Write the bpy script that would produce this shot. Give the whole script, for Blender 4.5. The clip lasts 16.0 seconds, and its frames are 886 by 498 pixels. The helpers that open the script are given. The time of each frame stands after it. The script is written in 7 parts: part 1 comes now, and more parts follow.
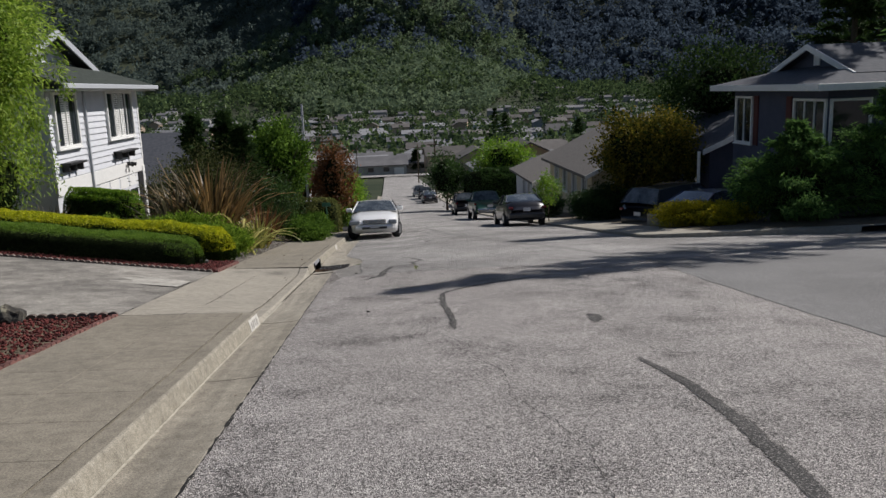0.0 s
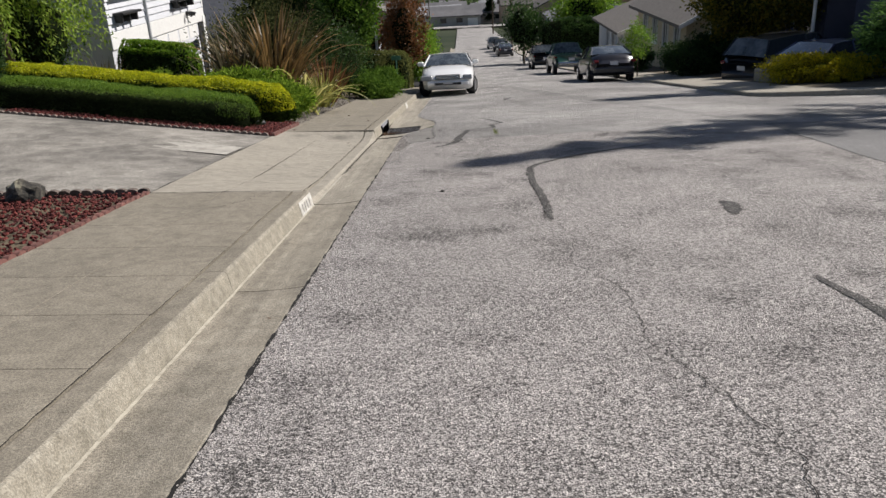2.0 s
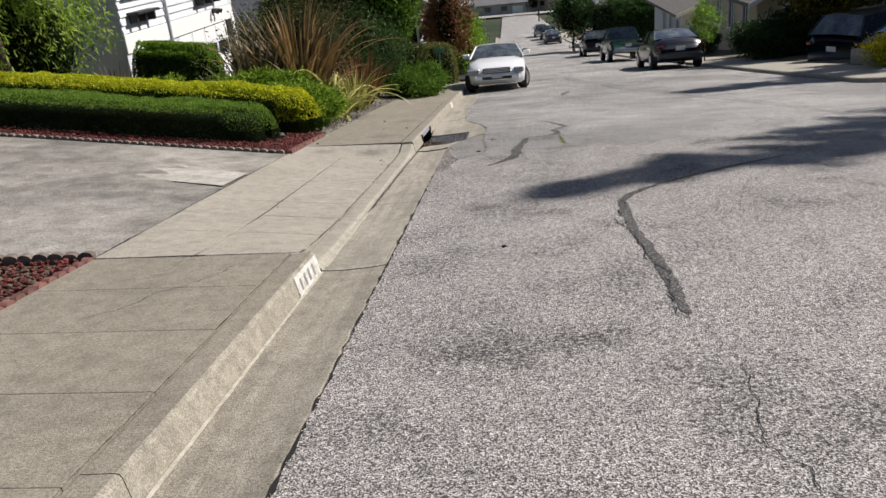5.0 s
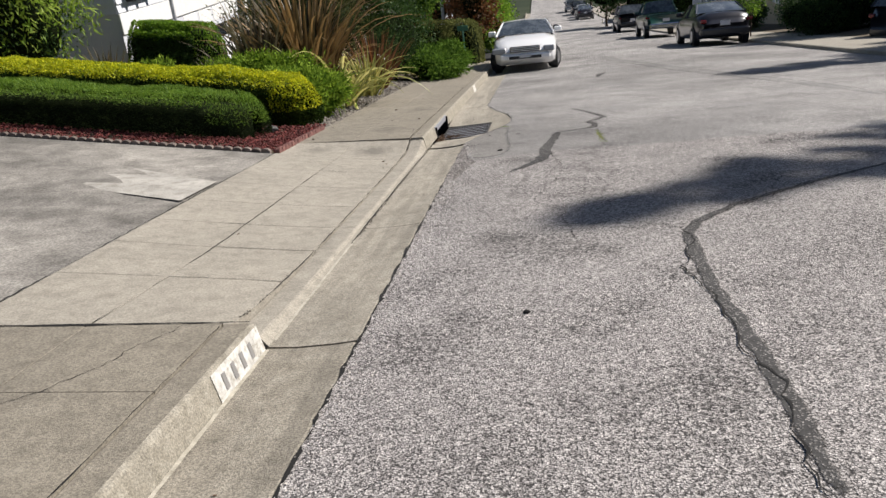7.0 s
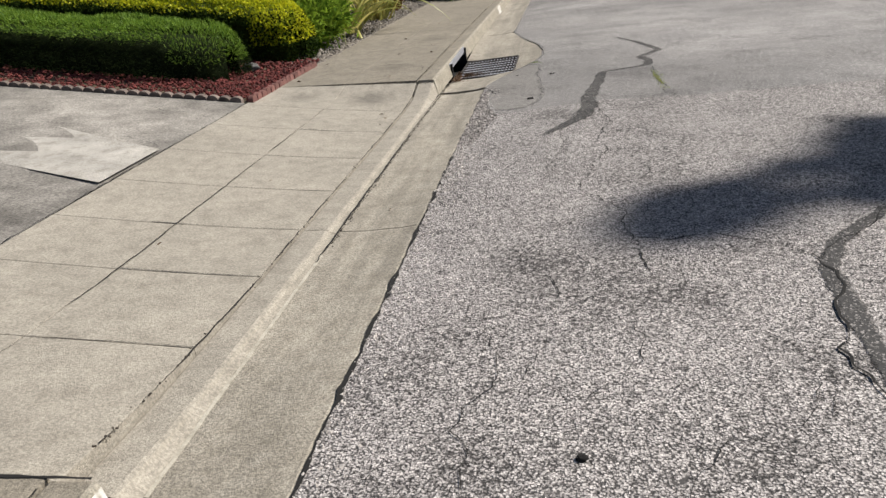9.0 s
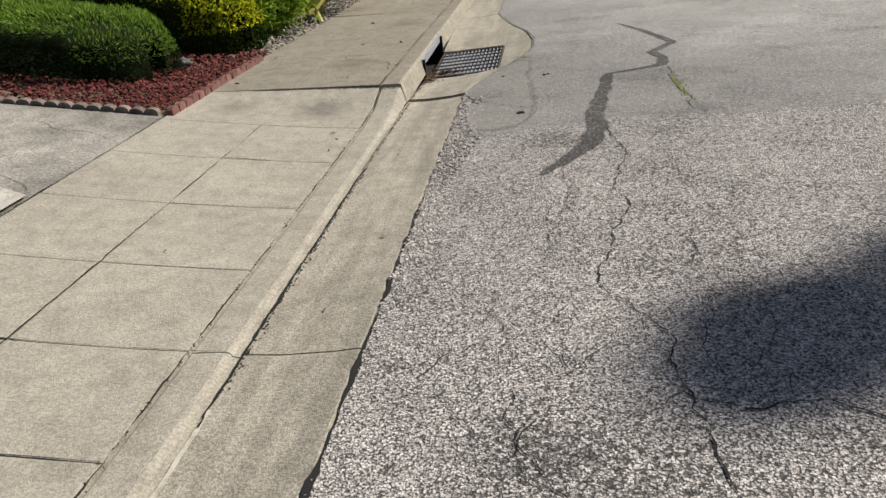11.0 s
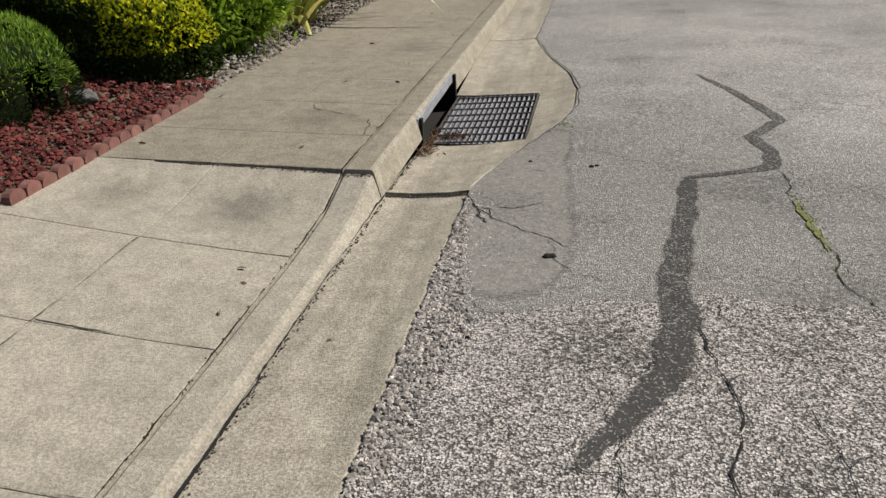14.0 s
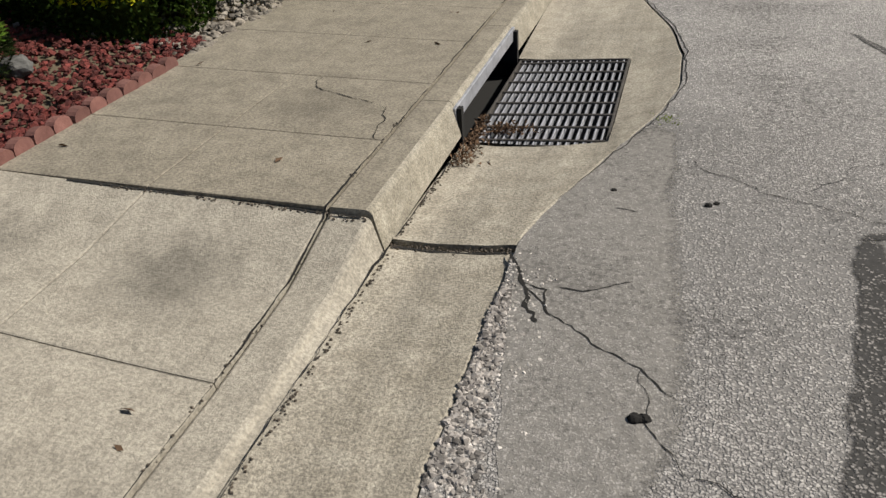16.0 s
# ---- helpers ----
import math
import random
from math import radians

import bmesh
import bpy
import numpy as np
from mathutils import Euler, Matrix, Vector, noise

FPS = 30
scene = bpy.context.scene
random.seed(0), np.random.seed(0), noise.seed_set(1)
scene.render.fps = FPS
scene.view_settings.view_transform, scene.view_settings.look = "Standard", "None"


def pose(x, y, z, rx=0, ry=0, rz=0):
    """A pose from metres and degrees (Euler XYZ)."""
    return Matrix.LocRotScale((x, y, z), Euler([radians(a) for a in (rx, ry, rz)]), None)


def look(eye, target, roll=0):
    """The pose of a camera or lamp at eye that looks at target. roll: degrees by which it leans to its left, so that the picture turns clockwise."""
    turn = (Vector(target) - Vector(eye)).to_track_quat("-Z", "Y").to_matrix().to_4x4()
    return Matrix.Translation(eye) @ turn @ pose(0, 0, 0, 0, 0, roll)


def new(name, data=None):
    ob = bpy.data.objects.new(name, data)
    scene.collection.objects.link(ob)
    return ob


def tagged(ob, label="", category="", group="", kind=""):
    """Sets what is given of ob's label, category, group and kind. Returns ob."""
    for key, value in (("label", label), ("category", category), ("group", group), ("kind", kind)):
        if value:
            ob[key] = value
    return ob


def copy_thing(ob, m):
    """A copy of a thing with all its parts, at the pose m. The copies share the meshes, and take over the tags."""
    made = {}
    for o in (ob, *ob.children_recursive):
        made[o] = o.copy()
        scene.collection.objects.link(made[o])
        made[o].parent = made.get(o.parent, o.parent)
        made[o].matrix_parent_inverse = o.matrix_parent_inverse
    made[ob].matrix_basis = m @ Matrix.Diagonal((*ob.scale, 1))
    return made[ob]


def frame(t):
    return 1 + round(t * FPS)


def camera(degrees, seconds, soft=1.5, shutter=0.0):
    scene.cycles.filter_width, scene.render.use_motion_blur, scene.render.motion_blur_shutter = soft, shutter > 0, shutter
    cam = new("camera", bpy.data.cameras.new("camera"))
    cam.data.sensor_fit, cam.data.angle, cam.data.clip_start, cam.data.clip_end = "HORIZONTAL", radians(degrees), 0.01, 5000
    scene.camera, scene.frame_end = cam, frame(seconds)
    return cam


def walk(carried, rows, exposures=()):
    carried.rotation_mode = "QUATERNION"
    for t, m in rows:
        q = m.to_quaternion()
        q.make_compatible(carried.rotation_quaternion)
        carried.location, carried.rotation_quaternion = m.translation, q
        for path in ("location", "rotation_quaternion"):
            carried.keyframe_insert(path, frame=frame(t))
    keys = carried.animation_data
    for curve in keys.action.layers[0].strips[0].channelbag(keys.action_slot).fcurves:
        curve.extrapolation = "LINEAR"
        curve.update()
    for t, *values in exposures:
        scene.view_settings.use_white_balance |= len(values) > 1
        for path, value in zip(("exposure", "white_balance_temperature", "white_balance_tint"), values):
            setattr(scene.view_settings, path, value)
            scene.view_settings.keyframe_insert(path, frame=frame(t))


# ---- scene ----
cam = camera(57.8, 16.0)
METRES, EYE, TILT, LEAN, TURN = 13.889, 1.5, -7.0, 0.0, -3.7
ROWS = [
    (0.0, 0.0, 0.0, 0.0, -0.16, -4.29, 2.16),
    (0.5, -0.0073, 0.0361, -0.0038, 2.12, -6.86, 2.48),
    (1.0, -0.0086, 0.0679, -0.004, 3.86, -10.18, 3.34),
    (1.5, -0.0119, 0.0961, -0.0022, 4.77, -12.57, 3.38),
    (2.0, -0.0134, 0.1286, -0.0012, 4.98, -14.34, 2.32),
    (2.5, -0.0199, 0.1593, -0.0027, 4.99, -15.26, 1.61),
    (3.0, -0.0242, 0.1904, -0.0028, 7.47, -15.08, 2.49),
    (3.5, -0.0275, 0.2206, -0.0028, 8.39, -15.16, 4.26),
    (4.0, -0.0325, 0.2519, -0.0018, 8.02, -14.66, 4.35),
    (6.5, -0.0433, 0.4147, -0.0008, 8.54, -15.65, 4.0),
    (7.0, -0.0433, 0.4478, -0.0016, 10.08, -16.22, 4.84),
    (7.5, -0.0464, 0.481, -0.0017, 10.37, -17.63, 5.42),
    (8.0, -0.0495, 0.5163, -0.0028, 12.4, -18.77, 5.78),
    (10.5, -0.076, 0.6742, -0.0035, 10.56, -24.88, 4.78),
    (11.0, -0.0767, 0.6997, -0.0031, 10.53, -24.26, 5.25),
    (11.5, -0.0764, 0.7335, -0.0028, 12.21, -22.97, 4.64),
    (12.0, -0.078, 0.7599, -0.0021, 12.77, -21.26, 4.18),
    (12.5, -0.0818, 0.7894, -0.0015, 11.6, -20.86, 4.12),
    (13.0, -0.0859, 0.8171, -0.0023, 12.93, -22.58, 4.28),
    (13.5, -0.0878, 0.8487, -0.0025, 13.88, -24.43, 2.96),
    (14.0, -0.0949, 0.8756, -0.0009, 14.06, -25.32, 1.93),
    (14.5, -0.1004, 0.9043, -0.0027, 14.87, -26.95, 3.26),
    (15.0, -0.1042, 0.9329, -0.0043, 14.39, -28.26, 3.88),
    (15.5, -0.1093, 0.9636, -0.0083, 17.36, -29.26, 2.82),
    (16.0, -0.1134, 0.9905, -0.009, 19.63, -31.02, 2.85),
]
walk(cam, [(t, pose(0, 0, EYE, TILT, LEAN, TURN) @ pose(METRES * x, METRES * y, METRES * z, 90 + pitch, roll, yaw)) for t, x, y, z, yaw, pitch, roll in ROWS],
     [(0, -0.12, 6150, 13), (0.5, -0.12, 6180, 13), (1.0, -0.04, 6230, 13), (1.5, 0.1, 6280, 13), (2.5, 0.25, 6280, 13), (4, 0.3, 6280, 13), (7, 0.38, 6280, 13), (8, 0.36, 6280, 13), (10.5, 0.32, 6450, 10), (12.5, 0.25, 6500, 10), (16, 0.2, 6550, 10)])

# ---- light ----
SUN_AZ, SUN_EL = 62.0, 42.0          # degrees from +y towards +x, and above the horizon
world = bpy.data.worlds.new("sky")
scene.world = world
world.use_nodes = True
wn = world.node_tree.nodes
sky = wn.new("ShaderNodeTexSky")
sky.sky_type, sky.sun_disc = "NISHITA", False
sky.sun_elevation, sky.sun_rotation = radians(SUN_EL), radians(SUN_AZ)
wn["Background"].inputs["Strength"].default_value = 0.05
world.node_tree.links.new(sky.outputs[0], wn["Background"].inputs["Color"])
sun = new("sun", bpy.data.lights.new("sun", "SUN"))
sun.data.energy, sun.data.angle, sun.data.color = 5.0, radians(0.6), (1.0, 0.94, 0.84)
SUN_WAY = Vector((math.sin(radians(SUN_AZ)) * math.cos(radians(SUN_EL)), math.cos(radians(SUN_AZ)) * math.cos(radians(SUN_EL)), math.sin(radians(SUN_EL))))
sun.matrix_world = look(SUN_WAY * 50, (0, 0, 0))

# ---- materials ----
def mat(name, stops, scale=4.0, detail=6.0, rough=0.8, bump=0.0, bump_scale=40.0, stain=None, metal=0.0, coat=0.0, grain="noise", vary=0.0, island=False, speck=None, spec=None, pits=0.0, streak=0.0):
    """Colour from a two-scale noise over the stops [(position, colour)], fine relief, and a per-object shift of lightness."""
    m = bpy.data.materials.new(name)
    m.use_nodes = True
    nt = m.node_tree
    n, l = nt.nodes, nt.links
    b = n["Principled BSDF"]
    b.inputs["Roughness"].default_value, b.inputs["Metallic"].default_value = rough, metal
    b.inputs["Coat Weight"].default_value = coat
    geo = n.new("ShaderNodeNewGeometry")
    tex = n.new("ShaderNodeTexNoise")
    tex.inputs["Scale"].default_value, tex.inputs["Detail"].default_value = scale, detail
    tex.inputs["Roughness"].default_value = 0.65
    l.new(geo.outputs["Position"], tex.inputs["Vector"])
    ramp = n.new("ShaderNodeValToRGB")
    while len(ramp.color_ramp.elements) < len(stops):
        ramp.color_ramp.elements.new(0.5)
    for e, (p, c) in zip(ramp.color_ramp.elements, stops):
        e.position, e.color = p, (*c, 1)
    l.new(tex.outputs["Fac"], ramp.inputs["Fac"])
    colour = ramp.outputs["Color"]
    if stain:
        big = n.new("ShaderNodeTexNoise")
        big.inputs["Scale"].default_value, big.inputs["Detail"].default_value, big.inputs["Roughness"].default_value = stain[0], 9, 0.66
        l.new(geo.outputs["Position"], big.inputs["Vector"])
        r2 = n.new("ShaderNodeMapRange")
        r2.inputs["From Min"].default_value, r2.inputs["From Max"].default_value = 0.38, 0.66
        r2.inputs["To Min"].default_value, r2.inputs["To Max"].default_value = 1.0, stain[1]
        l.new(big.outputs["Fac"], r2.inputs["Value"])
        mul = n.new("ShaderNodeMixRGB")
        mul.blend_type, mul.inputs["Fac"].default_value = "MULTIPLY", 1.0
        l.new(colour, mul.inputs["Color1"])
        l.new(r2.outputs["Result"], mul.inputs["Color2"])
        colour = mul.outputs["Color"]
    if speck:
        fine = n.new("ShaderNodeTexNoise")
        fine.inputs["Scale"].default_value, fine.inputs["Detail"].default_value = speck[0], 3
        l.new(geo.outputs["Position"], fine.inputs["Vector"])
        r4 = n.new("ShaderNodeMapRange")
        r4.inputs["From Min"].default_value, r4.inputs["From Max"].default_value = 0.36, 0.64
        r4.inputs["To Min"].default_value, r4.inputs["To Max"].default_value = 1 - speck[1], 1 + speck[1] * 0.7
        l.new(fine.outputs["Fac"], r4.inputs["Value"])
        mul4 = n.new("ShaderNodeMixRGB")
        mul4.blend_type, mul4.inputs["Fac"].default_value = "MULTIPLY", 1.0
        l.new(colour, mul4.inputs["Color1"])
        l.new(r4.outputs["Result"], mul4.inputs["Color2"])
        colour = mul4.outputs["Color"]
    if pits:
        # small dark holes and specks of dirt
        hole = n.new("ShaderNodeTexNoise")
        hole.inputs["Scale"].default_value, hole.inputs["Detail"].default_value, hole.inputs["Roughness"].default_value = 70, 4, 0.6
        l.new(geo.outputs["Position"], hole.inputs["Vector"])
        r5 = n.new("ShaderNodeMapRange")
        r5.inputs["From Min"].default_value, r5.inputs["From Max"].default_value = 0.66, 0.74
        r5.inputs["To Min"].default_value, r5.inputs["To Max"].default_value = 1, 1 - pits
        l.new(hole.outputs["Fac"], r5.inputs["Value"])
        mul5 = n.new("ShaderNodeMixRGB")
        mul5.blend_type, mul5.inputs["Fac"].default_value = "MULTIPLY", 1.0
        l.new(colour, mul5.inputs["Color1"])
        l.new(r5.outputs["Result"], mul5.inputs["Color2"])
        colour = mul5.outputs["Color"]
    if streak:
        # long water stains down the street
        run = n.new("ShaderNodeMapping")
        run.inputs["Scale"].default_value = (7.5, 0.55, 0.55)
        l.new(geo.outputs["Position"], run.inputs["Vector"])
        flow = n.new("ShaderNodeTexNoise")
        flow.inputs["Scale"].default_value, flow.inputs["Detail"].default_value, flow.inputs["Roughness"].default_value = 1.0, 8, 0.6
        l.new(run.outputs["Vector"], flow.inputs["Vector"])
        r6 = n.new("ShaderNodeMapRange")
        r6.inputs["From Min"].default_value, r6.inputs["From Max"].default_value = 0.4, 0.6
        r6.inputs["To Min"].default_value, r6.inputs["To Max"].default_value = 1 - streak, 1 + streak * 0.35
        l.new(flow.outputs["Fac"], r6.inputs["Value"])
        mul6 = n.new("ShaderNodeMixRGB")
        mul6.blend_type, mul6.inputs["Fac"].default_value = "MULTIPLY", 1.0
        l.new(colour, mul6.inputs["Color1"])
        l.new(r6.outputs["Result"], mul6.inputs["Color2"])
        colour = mul6.outputs["Color"]
    if spec is not None:
        b.inputs["Specular IOR Level"].default_value = spec
    if vary:
        info = n.new("ShaderNodeNewGeometry" if island else "ShaderNodeObjectInfo")
        r3 = n.new("ShaderNodeMapRange")
        r3.inputs["To Min"].default_value, r3.inputs["To Max"].default_value = 1 - vary, 1 + vary
        l.new(info.outputs["Random Per Island" if island else "Random"], r3.inputs["Value"])
        mul2 = n.new("ShaderNodeMixRGB")
        mul2.blend_type, mul2.inputs["Fac"].default_value = "MULTIPLY", 1.0
        l.new(colour, mul2.inputs["Color1"])
        l.new(r3.outputs["Result"], mul2.inputs["Color2"])
        colour = mul2.outputs["Color"]
    l.new(colour, b.inputs["Base Color"])
    if bump:
        if grain == "voronoi":
            f = n.new("ShaderNodeTexVoronoi")
            out = f.outputs["Distance"]
        else:
            f = n.new("ShaderNodeTexNoise")
            f.inputs["Detail"].default_value = 5
            out = f.outputs["Fac"]
        f.inputs["Scale"].default_value = bump_scale
        l.new(geo.outputs["Position"], f.inputs["Vector"])
        bp = n.new("ShaderNodeBump")
        bp.inputs["Strength"].default_value, bp.inputs["Distance"].default_value = bump, 0.01
        bp.invert = grain == "voronoi"
        l.new(out, bp.inputs["Height"])
        l.new(bp.outputs["Normal"], b.inputs["Normal"])
    return m


def plain(name, c, rough=0.5, metal=0.0, coat=0.0):
    return mat(name, [(0.3, tuple(x * 0.92 for x in c)), (0.7, tuple(min(1, x * 1.06) for x in c))], 12, 4, rough, 0, metal=metal, coat=coat)


def leafmat(name, dark, light, trans=0.35, rough=0.55, spec=0.3, each=False):
    """Leaves: each leaf its own tint, part of the light passing through; each: leaves that are objects of their own."""
    m = bpy.data.materials.new(name)
    m.use_nodes = True
    nt = m.node_tree
    n, l = nt.nodes, nt.links
    b, out = n["Principled BSDF"], n["Material Output"]
    b.inputs["Roughness"].default_value = rough
    b.inputs["Specular IOR Level"].default_value = spec
    geo = n.new("ShaderNodeNewGeometry")
    ramp = n.new("ShaderNodeValToRGB")
    ramp.color_ramp.elements[0].color, ramp.color_ramp.elements[1].color = (*dark, 1), (*light, 1)
    l.new(n.new("ShaderNodeObjectInfo").outputs["Random"] if each else geo.outputs["Random Per Island"], ramp.inputs["Fac"])
    l.new(ramp.outputs["Color"], b.inputs["Base Color"])
    t = n.new("ShaderNodeBsdfTranslucent")
    l.new(ramp.outputs["Color"], t.inputs["Color"])
    mix = n.new("ShaderNodeMixShader")
    mix.inputs["Fac"].default_value = trans
    l.new(b.outputs[0], mix.inputs[1])
    l.new(t.outputs[0], mix.inputs[2])
    l.new(mix.outputs[0], out.inputs["Surface"])
    return m


def asphalt_mat(name, binder, stone, stone2, scale, show, rough=0.9, bump=0.6, worn=0.3, stain=(0.82, 1.12), pits=0.0, clump=0.0, gap=(0.38, 0.72), ragged=False):
    """Chip-seal: pale stones set in a dark binder, worn in patches; ragged: a thin skin that breaks up towards its borders."""
    m = bpy.data.materials.new(name)
    m.use_nodes = True
    nt = m.node_tree
    n, l = nt.nodes, nt.links
    b = n["Principled BSDF"]
    b.inputs["Roughness"].default_value = rough
    b.inputs["Specular IOR Level"].default_value = 0.3
    geo = n.new("ShaderNodeNewGeometry")
    vor = n.new("ShaderNodeTexVoronoi")
    vor.inputs["Scale"].default_value = scale
    warp = n.new("ShaderNodeTexNoise")
    warp.inputs["Scale"].default_value = scale * 0.8
    add = n.new("ShaderNodeMixRGB")
    add.blend_type, add.inputs["Fac"].default_value = "ADD", 0.012
    l.new(geo.outputs["Position"], warp.inputs["Vector"])
    l.new(geo.outputs["Position"], add.inputs["Color1"])
    l.new(warp.outputs["Color"], add.inputs["Color2"])
    l.new(add.outputs["Color"], vor.inputs["Vector"])
    tone = n.new("ShaderNodeValToRGB")
    tone.color_ramp.elements[0].color, tone.color_ramp.elements[1].color = (*stone2, 1), (*stone, 1)
    sep = n.new("ShaderNodeSeparateColor")
    l.new(vor.outputs["Color"], sep.inputs["Color"])
    l.new(sep.outputs["Red"], tone.inputs["Fac"])
    big = n.new("ShaderNodeTexNoise")
    big.inputs["Scale"].default_value, big.inputs["Detail"].default_value = 0.9, 5
    l.new(geo.outputs["Position"], big.inputs["Vector"])
    lim = n.new("ShaderNodeMapRange")
    lim.inputs["From Min"].default_value, lim.inputs["From Max"].default_value = 0.3, 0.7
    lim.inputs["To Min"].default_value, lim.inputs["To Max"].default_value = show - worn * show, show + worn * show
    l.new(big.outputs["Fac"], lim.inputs["Value"])
    # a stone shows where its own height beats the limit
    less = n.new("ShaderNodeMath")
    less.operation = "LESS_THAN"
    l.new(sep.outputs["Green"], less.inputs[0])
    l.new(lim.outputs["Result"], less.inputs[1])
    edge = n.new("ShaderNodeMapRange")
    edge.inputs["From Min"].default_value, edge.inputs["From Max"].default_value = gap
    edge.inputs["To Min"].default_value, edge.inputs["To Max"].default_value = 1, 0
    l.new(vor.outputs["Distance"], edge.inputs["Value"])
    fac = n.new("ShaderNodeMath")
    fac.operation = "MULTIPLY"
    l.new(less.outputs[0], fac.inputs[0])
    l.new(edge.outputs["Result"], fac.inputs[1])
    mix = n.new("ShaderNodeMixRGB")
    mix.inputs["Color1"].default_value = (*binder, 1)
    l.new(fac.outputs[0], mix.inputs["Fac"])
    l.new(tone.outputs["Color"], mix.inputs["Color2"])
    st = n.new("ShaderNodeTexNoise")
    st.inputs["Scale"].default_value, st.inputs["Detail"].default_value = 0.35, 6
    l.new(geo.outputs["Position"], st.inputs["Vector"])
    sr = n.new("ShaderNodeMapRange")
    sr.inputs["From Min"].default_value, sr.inputs["From Max"].default_value = 0.35, 0.65
    sr.inputs["To Min"].default_value, sr.inputs["To Max"].default_value = stain
    l.new(st.outputs["Fac"], sr.inputs["Value"])
    mul = n.new("ShaderNodeMixRGB")
    mul.blend_type, mul.inputs["Fac"].default_value = "MULTIPLY", 1.0
    l.new(mix.outputs["Color"], mul.inputs["Color1"])
    l.new(sr.outputs["Result"], mul.inputs["Color2"])
    top = mul.outputs["Color"]
    if pits:
        hole = n.new("ShaderNodeTexNoise")
        hole.inputs["Scale"].default_value, hole.inputs["Detail"].default_value, hole.inputs["Roughness"].default_value = 46, 4, 0.7
        l.new(geo.outputs["Position"], hole.inputs["Vector"])
        zone = n.new("ShaderNodeTexNoise")
        zone.inputs["Scale"].default_value, zone.inputs["Detail"].default_value = 1.7, 4
        l.new(geo.outputs["Position"], zone.inputs["Vector"])
        both = n.new("ShaderNodeMath")
        both.operation = "MULTIPLY_ADD"
        both.inputs[1].default_value = 0.55
        l.new(zone.outputs["Fac"], both.inputs[0])
        l.new(hole.outputs["Fac"], both.inputs[2])
        cut = n.new("ShaderNodeMapRange")
        cut.inputs["From Min"].default_value, cut.inputs["From Max"].default_value = 0.83, 0.93
        cut.inputs["To Min"].default_value, cut.inputs["To Max"].default_value = 0, pits
        l.new(both.outputs[0], cut.inputs["Value"])
        dark = n.new("ShaderNodeMixRGB")
        dark.inputs["Color2"].default_value = (0.03, 0.028, 0.027, 1)
        l.new(cut.outputs["Result"], dark.inputs["Fac"])
        l.new(top, dark.inputs["Color1"])
        top = dark.outputs["Color"]
    if clump:
        heap = n.new("ShaderNodeTexNoise")
        heap.inputs["Scale"].default_value, heap.inputs["Detail"].default_value, heap.inputs["Roughness"].default_value = 26, 5, 0.8
        l.new(geo.outputs["Position"], heap.inputs["Vector"])
        hr = n.new("ShaderNodeMapRange")
        hr.inputs["From Min"].default_value, hr.inputs["From Max"].default_value = 0.36, 0.58
        hr.inputs["To Min"].default_value, hr.inputs["To Max"].default_value = 1 - clump, 1 + clump * 0.66
        l.new(heap.outputs["Fac"], hr.inputs["Value"])
        hm = n.new("ShaderNodeMixRGB")
        hm.blend_type, hm.inputs["Fac"].default_value = "MULTIPLY", 1.0
        l.new(top, hm.inputs["Color1"])
        l.new(hr.outputs["Result"], hm.inputs["Color2"])
        top = hm.outputs["Color"]
    l.new(top, b.inputs["Base Color"])
    bp = n.new("ShaderNodeBump")
    bp.inputs["Strength"].default_value, bp.inputs["Distance"].default_value = bump, 0.006
    l.new(fac.outputs[0], bp.inputs["Height"])
    l.new(bp.outputs["Normal"], b.inputs["Normal"])
    if ragged:
        rim = n.new("ShaderNodeAttribute")
        rim.attribute_name = "rim"
        fray = n.new("ShaderNodeTexNoise")
        fray.inputs["Scale"].default_value, fray.inputs["Detail"].default_value, fray.inputs["Roughness"].default_value = 38, 6, 0.75
        l.new(geo.outputs["Position"], fray.inputs["Vector"])
        total = n.new("ShaderNodeMath")
        total.operation = "ADD"
        l.new(rim.outputs["Fac"], total.inputs[0])
        l.new(fray.outputs["Fac"], total.inputs[1])
        keep = n.new("ShaderNodeMapRange")
        keep.inputs["From Min"].default_value, keep.inputs["From Max"].default_value = 0.98, 1.28
        keep.inputs["To Min"].default_value, keep.inputs["To Max"].default_value = 0.94, 0.0
        l.new(total.outputs[0], keep.inputs["Value"])
        l.new(keep.outputs["Result"], b.inputs["Alpha"])
    return m


M_ROAD = asphalt_mat("chip seal", (0.075, 0.07, 0.067), (0.675, 0.632, 0.6), (0.24, 0.223, 0.212), 118, 0.96, bump=1.0, worn=0.12, stain=(0.93, 1.1), pits=0.8, clump=0.3, gap=(0.44, 0.8))
M_PATCH = asphalt_mat("dark asphalt patch", (0.14, 0.137, 0.135), (0.34, 0.33, 0.32), (0.17, 0.17, 0.17), 110, 0.6, bump=0.3, clump=0.12)
M_SMOOTH = asphalt_mat("worn asphalt", (0.24, 0.231, 0.222), (0.64, 0.609, 0.578), (0.28, 0.269, 0.258), 122, 0.6, bump=0.8, worn=0.7, stain=(0.74, 1.16), pits=0.5, clump=0.16)
M_SKIN = asphalt_mat("smooth asphalt mend", (0.235, 0.223, 0.206), (0.42, 0.4, 0.375), (0.18, 0.172, 0.163), 150, 0.42, bump=0.4, worn=0.7, stain=(0.88, 1.1), pits=0.4, clump=0.2, ragged=True)
